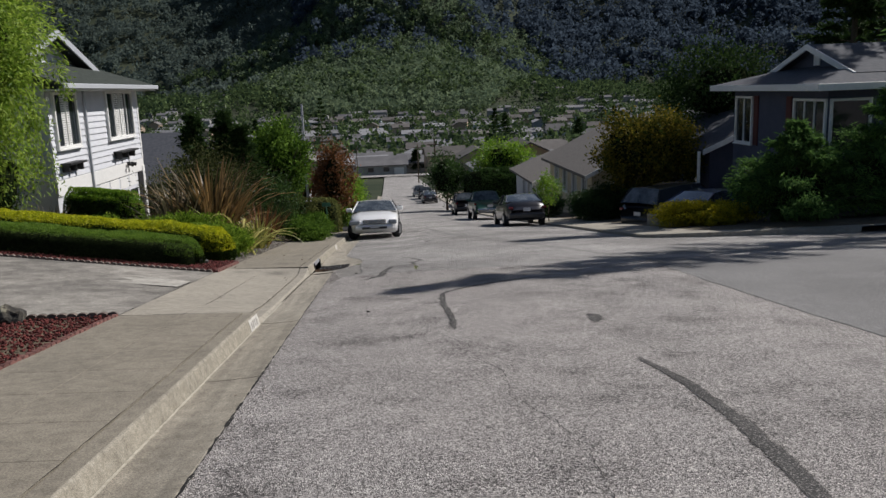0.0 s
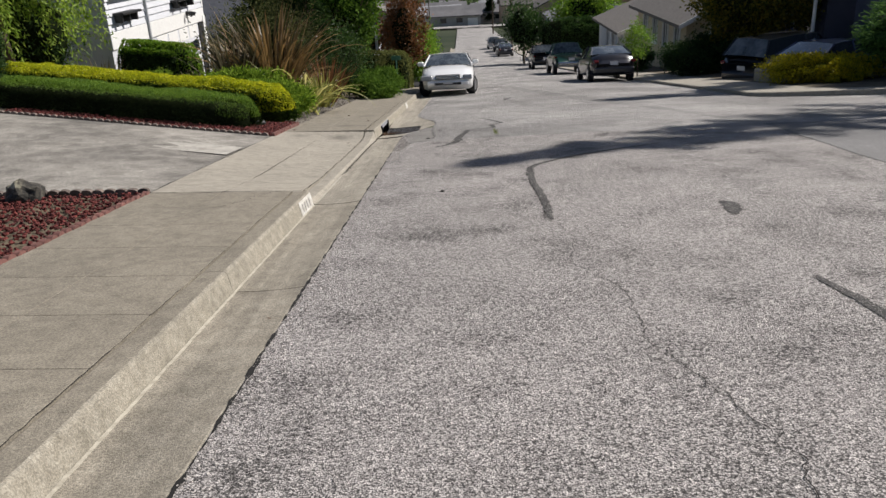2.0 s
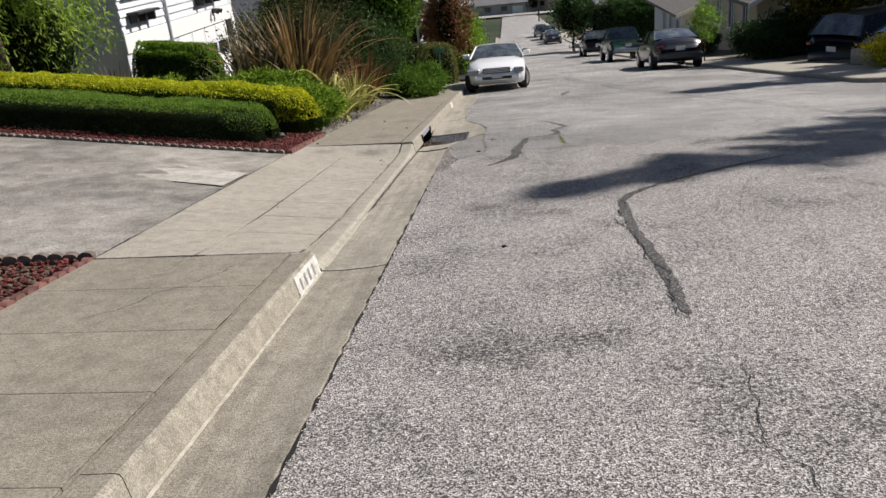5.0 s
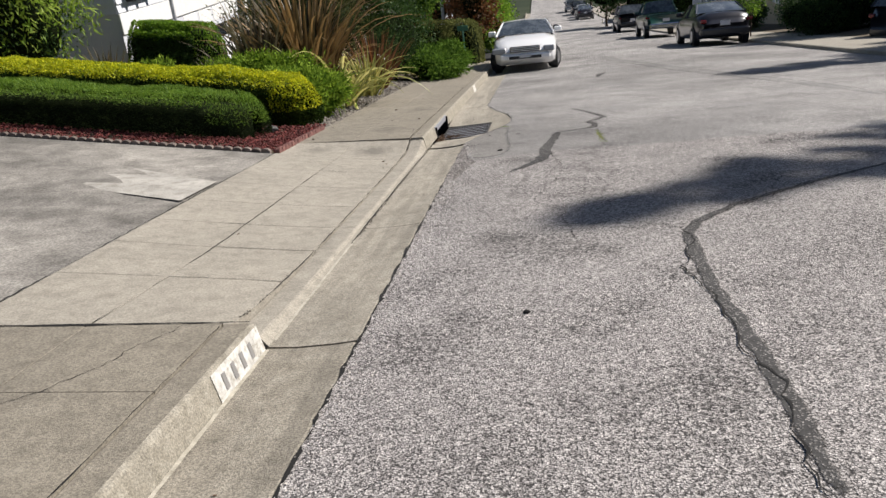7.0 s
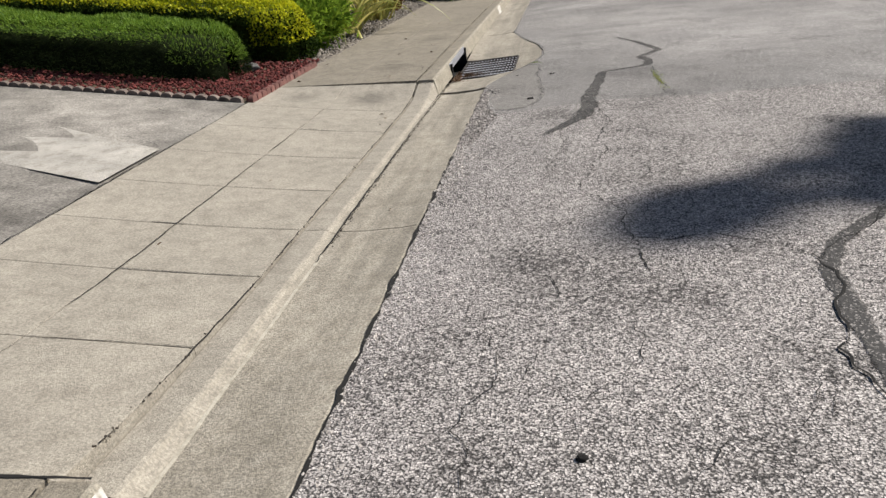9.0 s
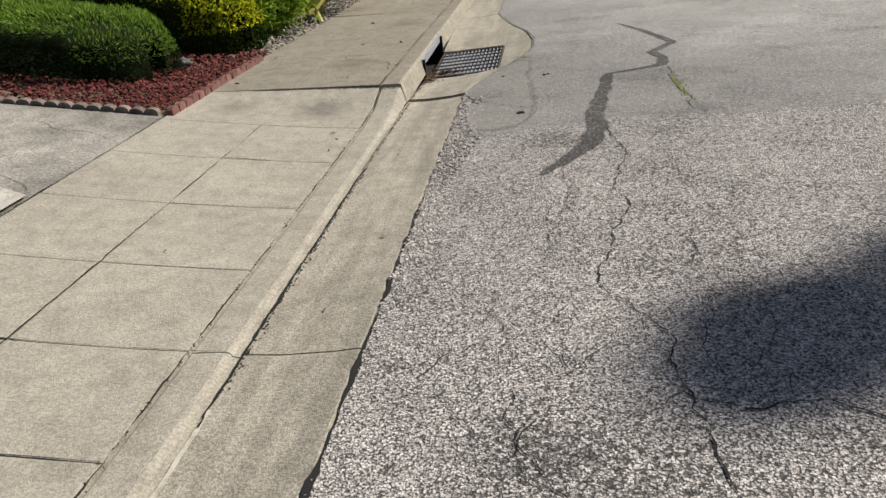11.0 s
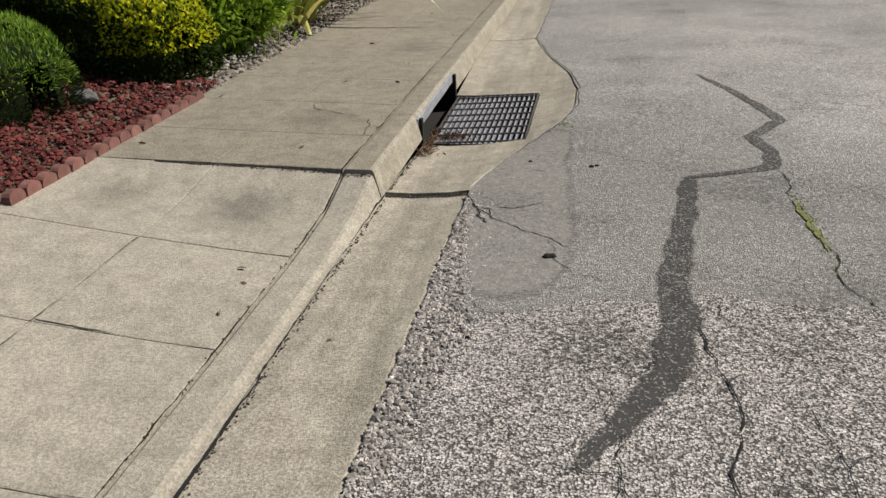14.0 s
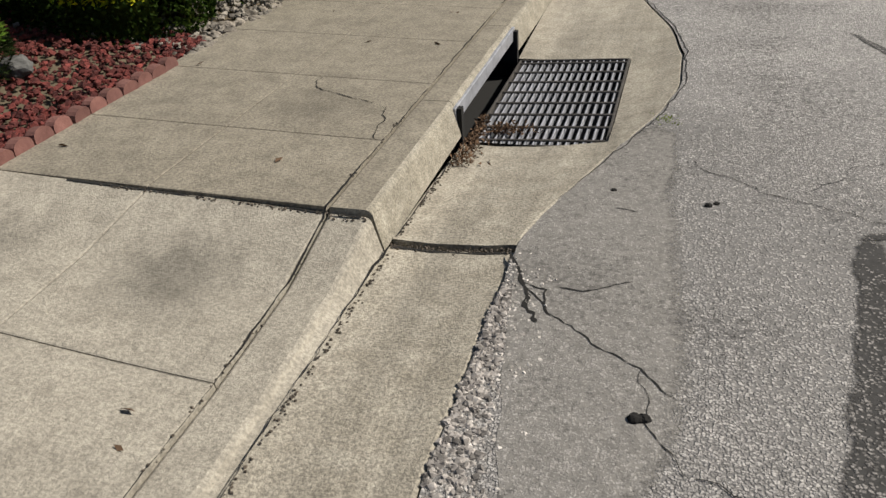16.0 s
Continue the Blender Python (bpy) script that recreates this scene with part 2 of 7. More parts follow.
M_BAND = asphalt_mat("faint asphalt seam", (0.2, 0.194, 0.187), (0.55, 0.53, 0.5), (0.22, 0.21, 0.2), 115, 0.5, bump=0.5, worn=0.85, stain=(0.75, 1.15), ragged=True)
M_CONC = mat("concrete", [(0.3, (0.268, 0.243, 0.199)), (0.5, (0.345, 0.315, 0.26)), (0.72, (0.4, 0.367, 0.304))], 9, 14, 0.88, 0.45, 150, (1.3, 0.88), speck=(85, 0.24), pits=0.5)
M_CONC_OLD = mat("older grey concrete", [(0.3, (0.19, 0.168, 0.132)), (0.5, (0.253, 0.225, 0.176)), (0.72, (0.304, 0.273, 0.216))], 9, 14, 0.88, 0.45, 150, (1.2, 0.84), speck=(85, 0.3), pits=0.6)
M_DRIVE = mat("old driveway concrete", [(0.3, (0.178, 0.164, 0.142)), (0.5, (0.315, 0.293, 0.258)), (0.7, (0.44, 0.41, 0.362))], 3.2, 14, 0.88, 0.5, 110, (0.55, 0.5), speck=(60, 0.38), pits=0.4)
M_KERB = mat("kerb concrete", [(0.3, (0.235, 0.212, 0.164)), (0.5, (0.33, 0.3, 0.24)), (0.72, (0.41, 0.38, 0.312))], 16, 12, 0.88, 0.6, 90, (5, 0.76), speck=(110, 0.28), pits=0.6)
M_GUTTER = mat("gutter concrete", [(0.3, (0.28, 0.252, 0.2)), (0.5, (0.362, 0.328, 0.266)), (0.7, (0.425, 0.39, 0.322))], 9, 12, 0.88, 0.5, 150, (2.2, 0.84), speck=(95, 0.34), pits=0.6, streak=0.2)
M_GUTTER_OLD = mat("darker old gutter concrete", [(0.3, (0.228, 0.204, 0.16)), (0.5, (0.305, 0.274, 0.219)), (0.7, (0.36, 0.328, 0.266))], 9, 12, 0.88, 0.5, 150, (2.2, 0.82), speck=(95, 0.36), pits=0.65, streak=0.2)
M_LIME = mat("pale lime on concrete", [(0.32, (0.3, 0.275, 0.22)), (0.6, (0.5, 0.465, 0.385))], 18, 8, 0.9, 0.3, 120)
M_EARTH = mat("dry earth", [(0.3, (0.07, 0.055, 0.035)), (0.7, (0.16, 0.125, 0.08))], 3, 8, 0.95, 0.5, 30)
M_SLOPE = mat("valley floor", [(0.3, (0.03, 0.042, 0.025)), (0.55, (0.055, 0.065, 0.04)), (0.75, (0.085, 0.085, 0.06))], 0.03, 8, 0.95, spec=0.1)
M_WHITE = mat("white painted siding", [(0.3, (0.6, 0.62, 0.66)), (0.7, (0.68, 0.69, 0.72))], 3, 6, 0.55, 0.1, 60)
M_TRIM = plain("white trim", (0.8, 0.8, 0.78), 0.5)
M_BLUE = mat("blue grey siding", [(0.3, (0.05, 0.06, 0.1)), (0.7, (0.07, 0.08, 0.125))], 2, 6, 0.7)
M_CREAM = mat("cream stucco", [(0.3, (0.5, 0.42, 0.28)), (0.7, (0.6, 0.51, 0.36))], 3, 6, 0.8, 0.2, 80)
M_PALE = mat("pale grey siding", [(0.3, (0.52, 0.55, 0.58)), (0.7, (0.62, 0.64, 0.66))], 3, 6, 0.7)
M_SHINGLE3 = mat("green grey shingles", [(0.3, (0.035, 0.042, 0.038)), (0.7, (0.075, 0.085, 0.075))], 6, 8, 0.95, 0.5, 25, spec=0.1)
M_SHINGLE = mat("dark shingles", [(0.3, (0.04, 0.045, 0.058)), (0.7, (0.085, 0.09, 0.105))], 6, 8, 0.9, 0.5, 25)
M_SHINGLE2 = mat("brown grey shingles", [(0.3, (0.1, 0.09, 0.08)), (0.7, (0.18, 0.165, 0.15))], 6, 8, 0.9, 0.5, 25)
M_BARK = mat("bark", [(0.3, (0.06, 0.045, 0.03)), (0.7, (0.15, 0.11, 0.075))], 15, 8, 0.95, 0.8, 30)
M_GLASS = plain("window glass", (0.02, 0.025, 0.03), 0.06)
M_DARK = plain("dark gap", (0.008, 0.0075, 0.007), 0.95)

# ---- helpers for building ----
SL = radians(7.0)
M7 = Matrix.Rotation(-SL, 4, "X")
DROP = [(0, 0), (15, 0), (22, -0.1), (30, -0.22), (45, -0.44), (60, -0.62), (75, -0.65), (90, -0.45), (110, 0), (150, 1.5), (190, 3.2), (230, 5.2), (270, 7.6)]


def drop(v):
    """How far the street lies off its first plane, v metres down it."""
    xs, zs = zip(*DROP)
    return float(np.mean([np.interp(v + k, xs, zs) for k in (-6, -3, 0, 3, 6)])) if v > 9 else 0.0


def W(u, v, w=0.0):
    """A place in the world: u across, v down the street, w above its surface."""
    return M7 @ Vector((u, v, w + drop(v)))


def street_z(x, y):
    return W(x, y / math.cos(SL)).z


def grade(v):
    """The street's tilt at v, in degrees (negative: downhill)."""
    a, b = W(0, v - 1), W(0, v + 1)
    return math.degrees(math.atan2(b.z - a.z, b.y - a.y))


def mesh_ob(name, bm, material, smooth=False):
    me = bpy.data.meshes.new(name)
    bm.normal_update()
    bm.to_mesh(me)
    bm.free()
    for m in (material if isinstance(material, (list, tuple)) else [material]):
        me.materials.append(m)
    if smooth:
        for p in me.polygons:
            p.use_smooth = True
    return new(name, me)


def part(name, bm, material, parent, label="", smooth=False):
    ob = mesh_ob(name, bm, material, smooth)
    ob.parent = parent
    if label:
        tagged(ob, label)
    return ob


def data_ob(name, verts, faces, material, smooth=False):
    me = bpy.data.meshes.new(name)
    me.from_pydata(verts, [], faces)
    me.materials.append(material)
    if smooth:
        for p in me.polygons:
            p.use_smooth = True
    me.update()
    return new(name, me)


def root(name, m, label, category, group="", kind=""):
    ob = new(name)
    ob.empty_display_size = 0.2
    ob.matrix_world = m
    return tagged(ob, label, category, group, kind)


def box(bm, x0, y0, z0, x1, y1, z1, bevel=0.0, m=None):
    r = bmesh.ops.create_cube(bm, size=1)
    vs = r["verts"]
    for v in vs:
        v.co = Vector(((x0 + x1) / 2 + v.co.x * (x1 - x0), (y0 + y1) / 2 + v.co.y * (y1 - y0), (z0 + z1) / 2 + v.co.z * (z1 - z0)))
    if bevel:
        es = list({e for v in vs for e in v.link_edges})
        r2 = bmesh.ops.bevel(bm, geom=es, offset=bevel, segments=1, affect="EDGES")
        vs = list({v for f in r2["faces"] for v in f.verts} | {v for v in vs if v.is_valid})
    if m is not None:
        bmesh.ops.transform(bm, matrix=m, verts=[v for v in vs if v.is_valid])
    return bm


def boxm(*a, **k):
    return box(bmesh.new(), *a, **k)


def cyl(bm, p, q, r0, r1=None, seg=8, caps=True):
    p, q = Vector(p), Vector(q)
    r1 = r0 if r1 is None else r1
    d = q - p
    m = Matrix.Translation((p + q) / 2) @ d.to_track_quat("Z", "Y").to_matrix().to_4x4()
    bmesh.ops.create_cone(bm, cap_ends=caps, segments=seg, radius1=r0, radius2=r1, depth=d.length, matrix=m)
    return bm


def sheet(us, vs, height, name, material, smooth=False):
    """A grid over the street's plane."""
    verts, faces = [], []
    for v in vs:
        for u in us:
            verts.append(W(u, v, height(u, v)))
    k = len(us)
    for j in range(len(vs) - 1):
        for i in range(k - 1):
            a = j * k + i
            faces.append((a, a + 1, a + 1 + k, a + k))
    return data_ob(name, verts, faces, material, smooth)


def strip(rows, name, material, smooth=False):
    """A surface through rows of equally many places."""
    verts = [p for r in rows for p in r]
    k = len(rows[0])
    faces = [(j * k + i, j * k + i + 1, (j + 1) * k + i + 1, (j + 1) * k + i) for j in range(len(rows) - 1) for i in range(k - 1)]
    return data_ob(name, verts, faces, material, smooth)


def arange(a, b, step):
    n = max(1, round((b - a) / step))
    return [a + (b - a) * i / n for i in range(n + 1)]


# ---- the land: one sheet from the street to the far hills ----
def land(x, y):
    n1 = noise.noise(Vector((x * 0.0024, y * 0.0024, 3.0)))
    n2 = noise.noise(Vector((x * 0.007, y * 0.007, 7.0)))
    if y < 232:
        z = street_z(x, max(y, -60)) - 0.25
        side = max(0.0, abs(x) - 40)
        return z - side * 0.03 * max(0, 1 - max(0, y - 60) / 170)
    a = street_z(0, 232) - 0.25
    z = a - 7.5 * min(1, (y - 232) / 150) + max(0, y - 700) * 0.022 + max(0, -x - 150) * 0.03
    foot = 1330 + 170 * n1 + max(0, -x - 250) * 0.3
    z += 118 * math.exp(-((x - 15) / 205) ** 2) * min(1, max(0, (y - 900) / 480)) ** 1.1
    if y > foot:
        d = y - foot
        ridge = 0.66 + 0.2 * math.sin(x * 0.0052 + 1.2) + 0.22 * n1
        z += d * ridge * 0.72 + 38 * n2 * min(1, d / 160) + 60 * n1 * min(1, d / 300)
    return z


ys = arange(-60, 60, 6) + arange(66, 300, 8) + arange(315, 1500, 24) + arange(1540, 3600, 70)
xs = arange(-2700, -700, 110) + arange(-660, -60, 26) + arange(-52, 52, 4) + arange(60, 660, 26) + arange(700, 2700, 110)
lv, lf = [(x, y, land(x, y)) for y in ys for x in xs], []
for j in range(len(ys) - 1):
    for i in range(len(xs) - 1):
        a = j * len(xs) + i
        lf.append((a, a + 1, a + 1 + len(xs), a + len(xs)))
ground = tagged(data_ob("ground", lv, lf, M_SLOPE, True), "dark earth slope falling to a valley and wooded hills", "ground", kind="structure")

# ---- the street ----
GUT0, GUT1 = -1.66, -1.17      # foot of the kerb, edge of the gutter
KERB_TOP, KERB_BACK, WALK, SCORE = -1.705, -1.86, -3.36, -2.6


def road_w(u, v):
    return -0.04 + 0.035 * min(1, max(0, (u + 1.16) / 2.5)) - 0.012 * max(0, u - 4) * min(1, max(0, v - 8) / 8) + 0.007 * noise.noise(Vector((u * 0.6, v * 0.6, 0)))


def kerb_right(v):
    """The street's right edge, with the corner of the side street."""
    if v >= 27:
        return 6.9
    if v > 20.4:
        return 6.9 + 0.08 * ((27 - v) / 6.6) + 6.0 * max(0, (22.3 - v) / 1.9) ** 3.0
    return 13.0


def gut_edge(v):
    """Edge of the gutter, with the bulge of the drain's apron."""
    pts = ((-9, GUT1), (16.05, -1.19), (16.3, -1.13), (16.85, -0.95), (17.4, -0.76), (17.8, -0.685), (18.3, -0.69), (18.85, -0.77), (19.6, -1.0), (20.5, -1.19), (21, GUT1), (300, GUT1))
    return float(np.interp(v, [p[0] for p in pts], [p[1] for p in pts])) + 0.01 * noise.noise(Vector((v * 9, 8, 0))) + 0.006 * noise.noise(Vector((v * 31, 8, 0)))


road = tagged(sheet(arange(-1.18, 8.2, 0.3), arange(-8, 15.3, 0.35), road_w, "road", M_ROAD, True), "grey chip-seal asphalt street with cracks and patches", "road", kind="structure")
far_rows = []
for v in arange(14.84, 21.4, 0.12) + arange(21.5, 34, 0.45) + arange(35, 236, 2.5):
    row = []
    e = gut_edge(v) + 0.004
    for u in [e + (8.2 - e) * (k / 32) ** 1.15 for k in range(33)]:
        jag = 0.1 * noise.noise(Vector((u * 1.1, 1.7, 0))) + 0.09 * noise.noise(Vector((u * 4, 1.7, 0))) + 0.04 * noise.noise(Vector((u * 14, 0.3, 0))) - 0.12 * max(0, 1 - abs(u + 0.9) / 0.35)
        vv = v + (jag if v < 14.9 else 0)
        row.append(W(u, vv, road_w(u, vv) + (0.001 if v < 14.9 else 0.002)))
    far_rows.append(row)
road_far = tagged(strip(far_rows, "road_lower", M_SMOOTH, True), "smoother worn asphalt further down the street", "road", kind="structure")
side = tagged(sheet(arange(8.2, 40, 0.8), arange(14.6, 23, 0.7), road_w, "road_side_street", M_SMOOTH, True), "worn asphalt of the side street", "road", kind="structure")
pr = []
for v in arange(-8, 15.0, 0.3):
    e = 4.32 + 0.018 * max(0, v - 6) ** 1.5 + 0.03 * noise.noise(Vector((v * 1.3, 5, 0)))
    pr.append([W(u, v, road_w(u, v) + 0.005) for u in [e] + [e + (42 - e) * (k / 30) ** 2 for k in range(1, 31)]])
road_patch = tagged(strip(pr, "road_patch", M_PATCH, True), "darker asphalt patch at the street corner", "road", kind="structure")


def edge_w(v):
    """Height of the kerb's top edge: full, dropped along the driveway, full again past the drain."""
    pts = ((-9, 0.085), (9.719, 0.085), (9.72, -0.005), (10.2, -0.03), (11.3, -0.045), (15.1, -0.05), (15.6, -0.02), (15.949, 0.066), (15.95, 0.088), (300, 0.088))
    return float(np.interp(v, [p[0] for p in pts], [p[1] for p in pts]))


def walk_w(u, v):
    k = max(0, (KERB_TOP - u) / 1.655)
    e = edge_w(v)
    return e + (0.135 - e) * k ** (float(np.interp(v, (9.72, 11.5), (0.4, 1.3))) if e < 0.06 else 1.0)


pavement = tagged(sheet(arange(KERB_BACK + 0.05, WALK - 0.02, 0.5), arange(-6, 70, 1.0), lambda u, v: walk_w(u, v) - 0.08, "pavement", M_DARK), "weathered concrete pavement of scored slabs", "pavement", kind="structure")


def slab(u0, u1, v0, v1, material, parent=None, name="slab", gap=0.0028):
    """One slab of the pavement: eased edges, following the pavement's shape."""
    u0, u1, v0, v1 = u0 - gap, u1 + gap, v0 + gap, v1 - gap
    us, vs = [u0, u0 - 0.006, *[u0 + (u1 - u0) * k / 4 for k in (1, 2, 3)], u1 + 0.006, u1], [v0, v0 + 0.006, (v0 + v1) / 2, v1 - 0.006, v1]
    verts, faces = [], []
    for j, v in enumerate(vs):
        for i, u in enumerate(us):
            lip = 0.002 if i in (0, 6) or j in (0, 4) else 0
            verts.append(W(u, v, walk_w(u, v) - lip))
    for j in range(4):
        for i in range(6):
            a = j * 7 + i
            faces.append((a, a + 7, a + 8, a + 1))
    rim = [*range(0, 7), *(7 * j + 6 for j in range(1, 5)), *reversed(range(28, 34)), *(7 * j for j in (3, 2, 1))]
    low = len(verts)
    for a in rim:
        verts.append(verts[a] + Vector((0, 0, -0.07)))
    for k in range(len(rim)):
        n = (k + 1) % len(rim)
        faces.append((rim[k], rim[n], low + n, low + k))
    ob = data_ob(name, verts, faces, material)
    ob.parent = parent
    return ob


def kerb_piece(v0, v1, low=False, foot=-0.075, holed=False):
    """One cast length of kerb: back, rounded nose, battered face."""
    rows = []
    n = max(2, round((v1 - v0) / 0.12))
    for i in range(n + 1):
        v = v0 + 0.003 + (v1 - v0 - 0.006) * i / n
        t = edge_w(min(max(v, v0 + 0.001), v1 - 0.001))
        chip = 0.006 * noise.noise(Vector((v * 7, 2, 0))) + 0.004 * noise.noise(Vector((v * 23, 4, 0)))
        b = 0.0 if holed else foot
        f = GUT0 if t > 0.06 or holed else GUT0 + 0.008
        rows.append([W(KERB_BACK, v, t - 0.08), W(KERB_BACK + 0.004, v, t - 0.004), W(KERB_BACK + 0.012, v, t), W(KERB_TOP - 0.012 + chip, v, t), W(KERB_TOP + 0.003 + chip, v, t - 0.006),
                     W(KERB_TOP + 0.012 + chip * 0.5, v, t - 0.02), W(KERB_TOP + (f - KERB_TOP) * (0.4 if holed else 1.0), v, b)])
    k = len(rows[0])
    verts = [p for r in rows for p in r]
    faces = [(j * k + i, (j + 1) * k + i, (j + 1) * k + i + 1, j * k + i + 1) for j in range(n) for i in range(k - 1)]
    faces += [tuple(range(k)), tuple(reversed(range(n * k, n * k + k)))]
    ob = data_ob("kerb", verts, faces, M_CONC if 9.7 < v0 < 15.9 else M_KERB)
    ob.data.materials.append(M_CONC_OLD)
    for j, poly in enumerate(ob.data.polygons):
        if j < n * (k - 1) and j % (k - 1) in (1, 2) and not 9.7 < v0 < 15.9:
            poly.material_index = 1
    return tagged(ob, "weathered concrete kerb with a chipped nose", "kerb", kind="structure")


BASIN0, BASIN1 = 17.06, 18.36
for a, b in ((-6, 0.6), (0.6, 3.6), (3.6, 6.7), (6.7, 9.695), (9.735, 12.05), (12.05, 15.95), (15.955, BASIN0), (BASIN1, 20.5), (20.5, 24.6), (24.6, 29), (29, 40), (40, 60), (60, 90), (90, 130)):
    kerb_piece(a, b)
kerb_piece(BASIN0, BASIN1, holed=True)


def gut_w(u, v):
    """Height of the gutter: a shallow dish that falls to the grate; two cast lengths stand proud at their joint."""
    k = (u - GUT0) / (GUT1 - GUT0)
    w = -0.06 - 0.008 * math.sin(min(1, max(0, k)) * math.pi) + 0.022 * max(0, min(1.0, k)) ** 2
    d = 1 if 17.05 < v < 18.38 else max(0, 1 - min(abs(v - 17.05), abs(v - 18.38)) / 1.5)
    w -= 0.06 * d * d * min(1, max(0, (gut_edge(v) - u) / 0.2))
    if 15.0 < v < 16.02:
        w -= 0.014 * (v - 15.0)
    return w


def gutter(v0, v1):
    """A cast length of gutter as a block with a rough outer edge."""
    vs = sorted({*arange(v0 + 0.004, v1 - 0.004, 0.11 if v1 < 30 else 1.0), *(x for x in (BASIN0, BASIN1) if v0 < x < v1)})
    rows = []
    for v in vs:
        e = gut_edge(v)
        us = [GUT0 + 0.004, -1.5, -1.3, min(-1.19, e - 0.03), min(-0.98, e - 0.02), e - 0.012, e, e + 0.003]
        rows.append([W(u, v, gut_w(u, v) - (0.006 if i == 6 else 0.06 if i == 7 else 0)) for i, u in enumerate(us)])
    k = 8
    verts = [p for r in rows for p in r]
    faces = []
    for j in range(len(rows) - 1):
        inside = BASIN0 - 0.001 <= vs[j] and vs[j + 1] <= BASIN1 + 0.001
        for i in range(k - 1):
            if not (inside and i < 4):
                faces.append((j * k + i, j * k + i + 1, (j + 1) * k + i + 1, (j + 1) * k + i))
    for j, flip in ((0, 1), (len(rows) - 1, 0)):
        base = len(verts)
        for i in range(k):
            verts.append(verts[j * k + i] + Vector((0, 0, -0.07)))
        for i in range(k - 1):
            faces.append((j * k + i, base + i, base + i + 1, j * k + i + 1))
    return tagged(data_ob("gutter", verts, faces, M_GUTTER if v0 > 9.7 else M_GUTTER_OLD), "stained concrete gutter with a broken edge", "gutter", kind="structure")


for a, b in ((-6, 0.6), (0.6, 3.6), (3.6, 6.7), (6.7, 9.7), (9.715, 12.052), (12.053, 16.01), (16.03, 20.5), (20.51, 24.6), (24.6, 29), (29, 60), (60, 130)):
    gutter(a, b)


def lot_w(u, v):
    """The lots on the left rise from the pavement."""
    slope = float(np.interp(v, (9.9, 15.5), (0.015, 0.12)))
    return 0.13 + slope * (WALK - u) * min(1, max(0.3, 1 - (v - 17) / 60))


NEAR_EDGE = lambda u: 9.73 + 0.05 * (WALK - u)
FAR_EDGE = lambda u: 15.18 + 0.09 * (WALK - u)
rows = []
for k in range(15):
    f = k / 14
    rows.append([W(u, NEAR_EDGE(u) + (FAR_EDGE(u) - NEAR_EDGE(u)) * f, lot_w(u, NEAR_EDGE(u) + (FAR_EDGE(u) - NEAR_EDGE(u)) * f) + 0.008 * noise.noise(Vector((u * 0.9, f * 5, 0)))) for u in arange(WALK - 0.008, -15, 0.4)])
drive = tagged(strip(rows, "driveway", M_DRIVE, True), "pale stained concrete driveway with cracks", "driveway", kind="structure")
tagged(sheet(arange(WALK - 0.005, -30, 0.6), arange(15.1, 75, 0.9), lambda u, v: lot_w(u, v) - 0.035, "garden", M_EARTH, True), "dark earth garden bed beside the pavement", "garden", kind="structure")
tagged(sheet(arange(WALK - 0.005, -15, 0.6), arange(-6, 10.1, 0.7), lambda u, v: lot_w(u, v) - 0.035, "garden", M_EARTH, True), "earth bed beside the driveway", "garden", kind="structure")
rows = []
for v in arange(20.45, 23, 0.1) + arange(23.4, 30, 0.5) + arange(31, 130, 2):
    u = kerb_right(v)
    rows.append([W(u, v, -0.12), W(u + 0.02, v, 0.045), W(u + 0.05, v, 0.06), W(u + 0.17, v, 0.06), W(u + 1.7, v, 0.09), W(u + 1.71, v, 0.07), W(u + 6, v, 0.2), W(u + 30, v, 0.5)])
right_walk = tagged(strip(rows, "pavement_right", M_CONC), "concrete kerb and pavement across the street", "pavement", kind="structure")
tagged(strip([[p + Vector((0, 0, 0.02)) for p in r[5:]] for r in rows], "garden_right", M_EARTH), "dark planted earth across the street", "garden", kind="structure")

# ---- drain ----
M_STEEL = mat("galvanised steel", [(0.3, (0.3, 0.31, 0.34)), (0.7, (0.46, 0.47, 0.51))], 20, 6, 0.5, 0.1, 90, (6, 0.7), metal=0.3)
M_RUST = mat("dark iron", [(0.3, (0.05, 0.045, 0.04)), (0.7, (0.12, 0.11, 0.1))], 20, 6, 0.6, 0.2, 90, metal=0.3)
GR_U0, GR_U1, GR_W = GUT0 + 0.02, -0.985, -0.112
# walls, floor and jambs are coloured near black for the shade in the basin
basin = tagged(new("catch_basin"), "catch basin under the kerb, shade painted black inside", "drain", kind="structure")
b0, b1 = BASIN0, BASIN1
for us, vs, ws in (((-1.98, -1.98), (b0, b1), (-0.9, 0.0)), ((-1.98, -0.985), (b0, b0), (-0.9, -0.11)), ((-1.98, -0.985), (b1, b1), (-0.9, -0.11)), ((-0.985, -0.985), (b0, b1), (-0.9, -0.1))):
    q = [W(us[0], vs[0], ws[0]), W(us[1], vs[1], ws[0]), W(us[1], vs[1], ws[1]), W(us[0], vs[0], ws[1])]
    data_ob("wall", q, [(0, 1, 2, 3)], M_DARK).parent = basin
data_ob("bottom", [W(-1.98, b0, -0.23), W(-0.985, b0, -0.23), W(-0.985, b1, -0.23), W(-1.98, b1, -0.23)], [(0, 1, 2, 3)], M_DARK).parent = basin
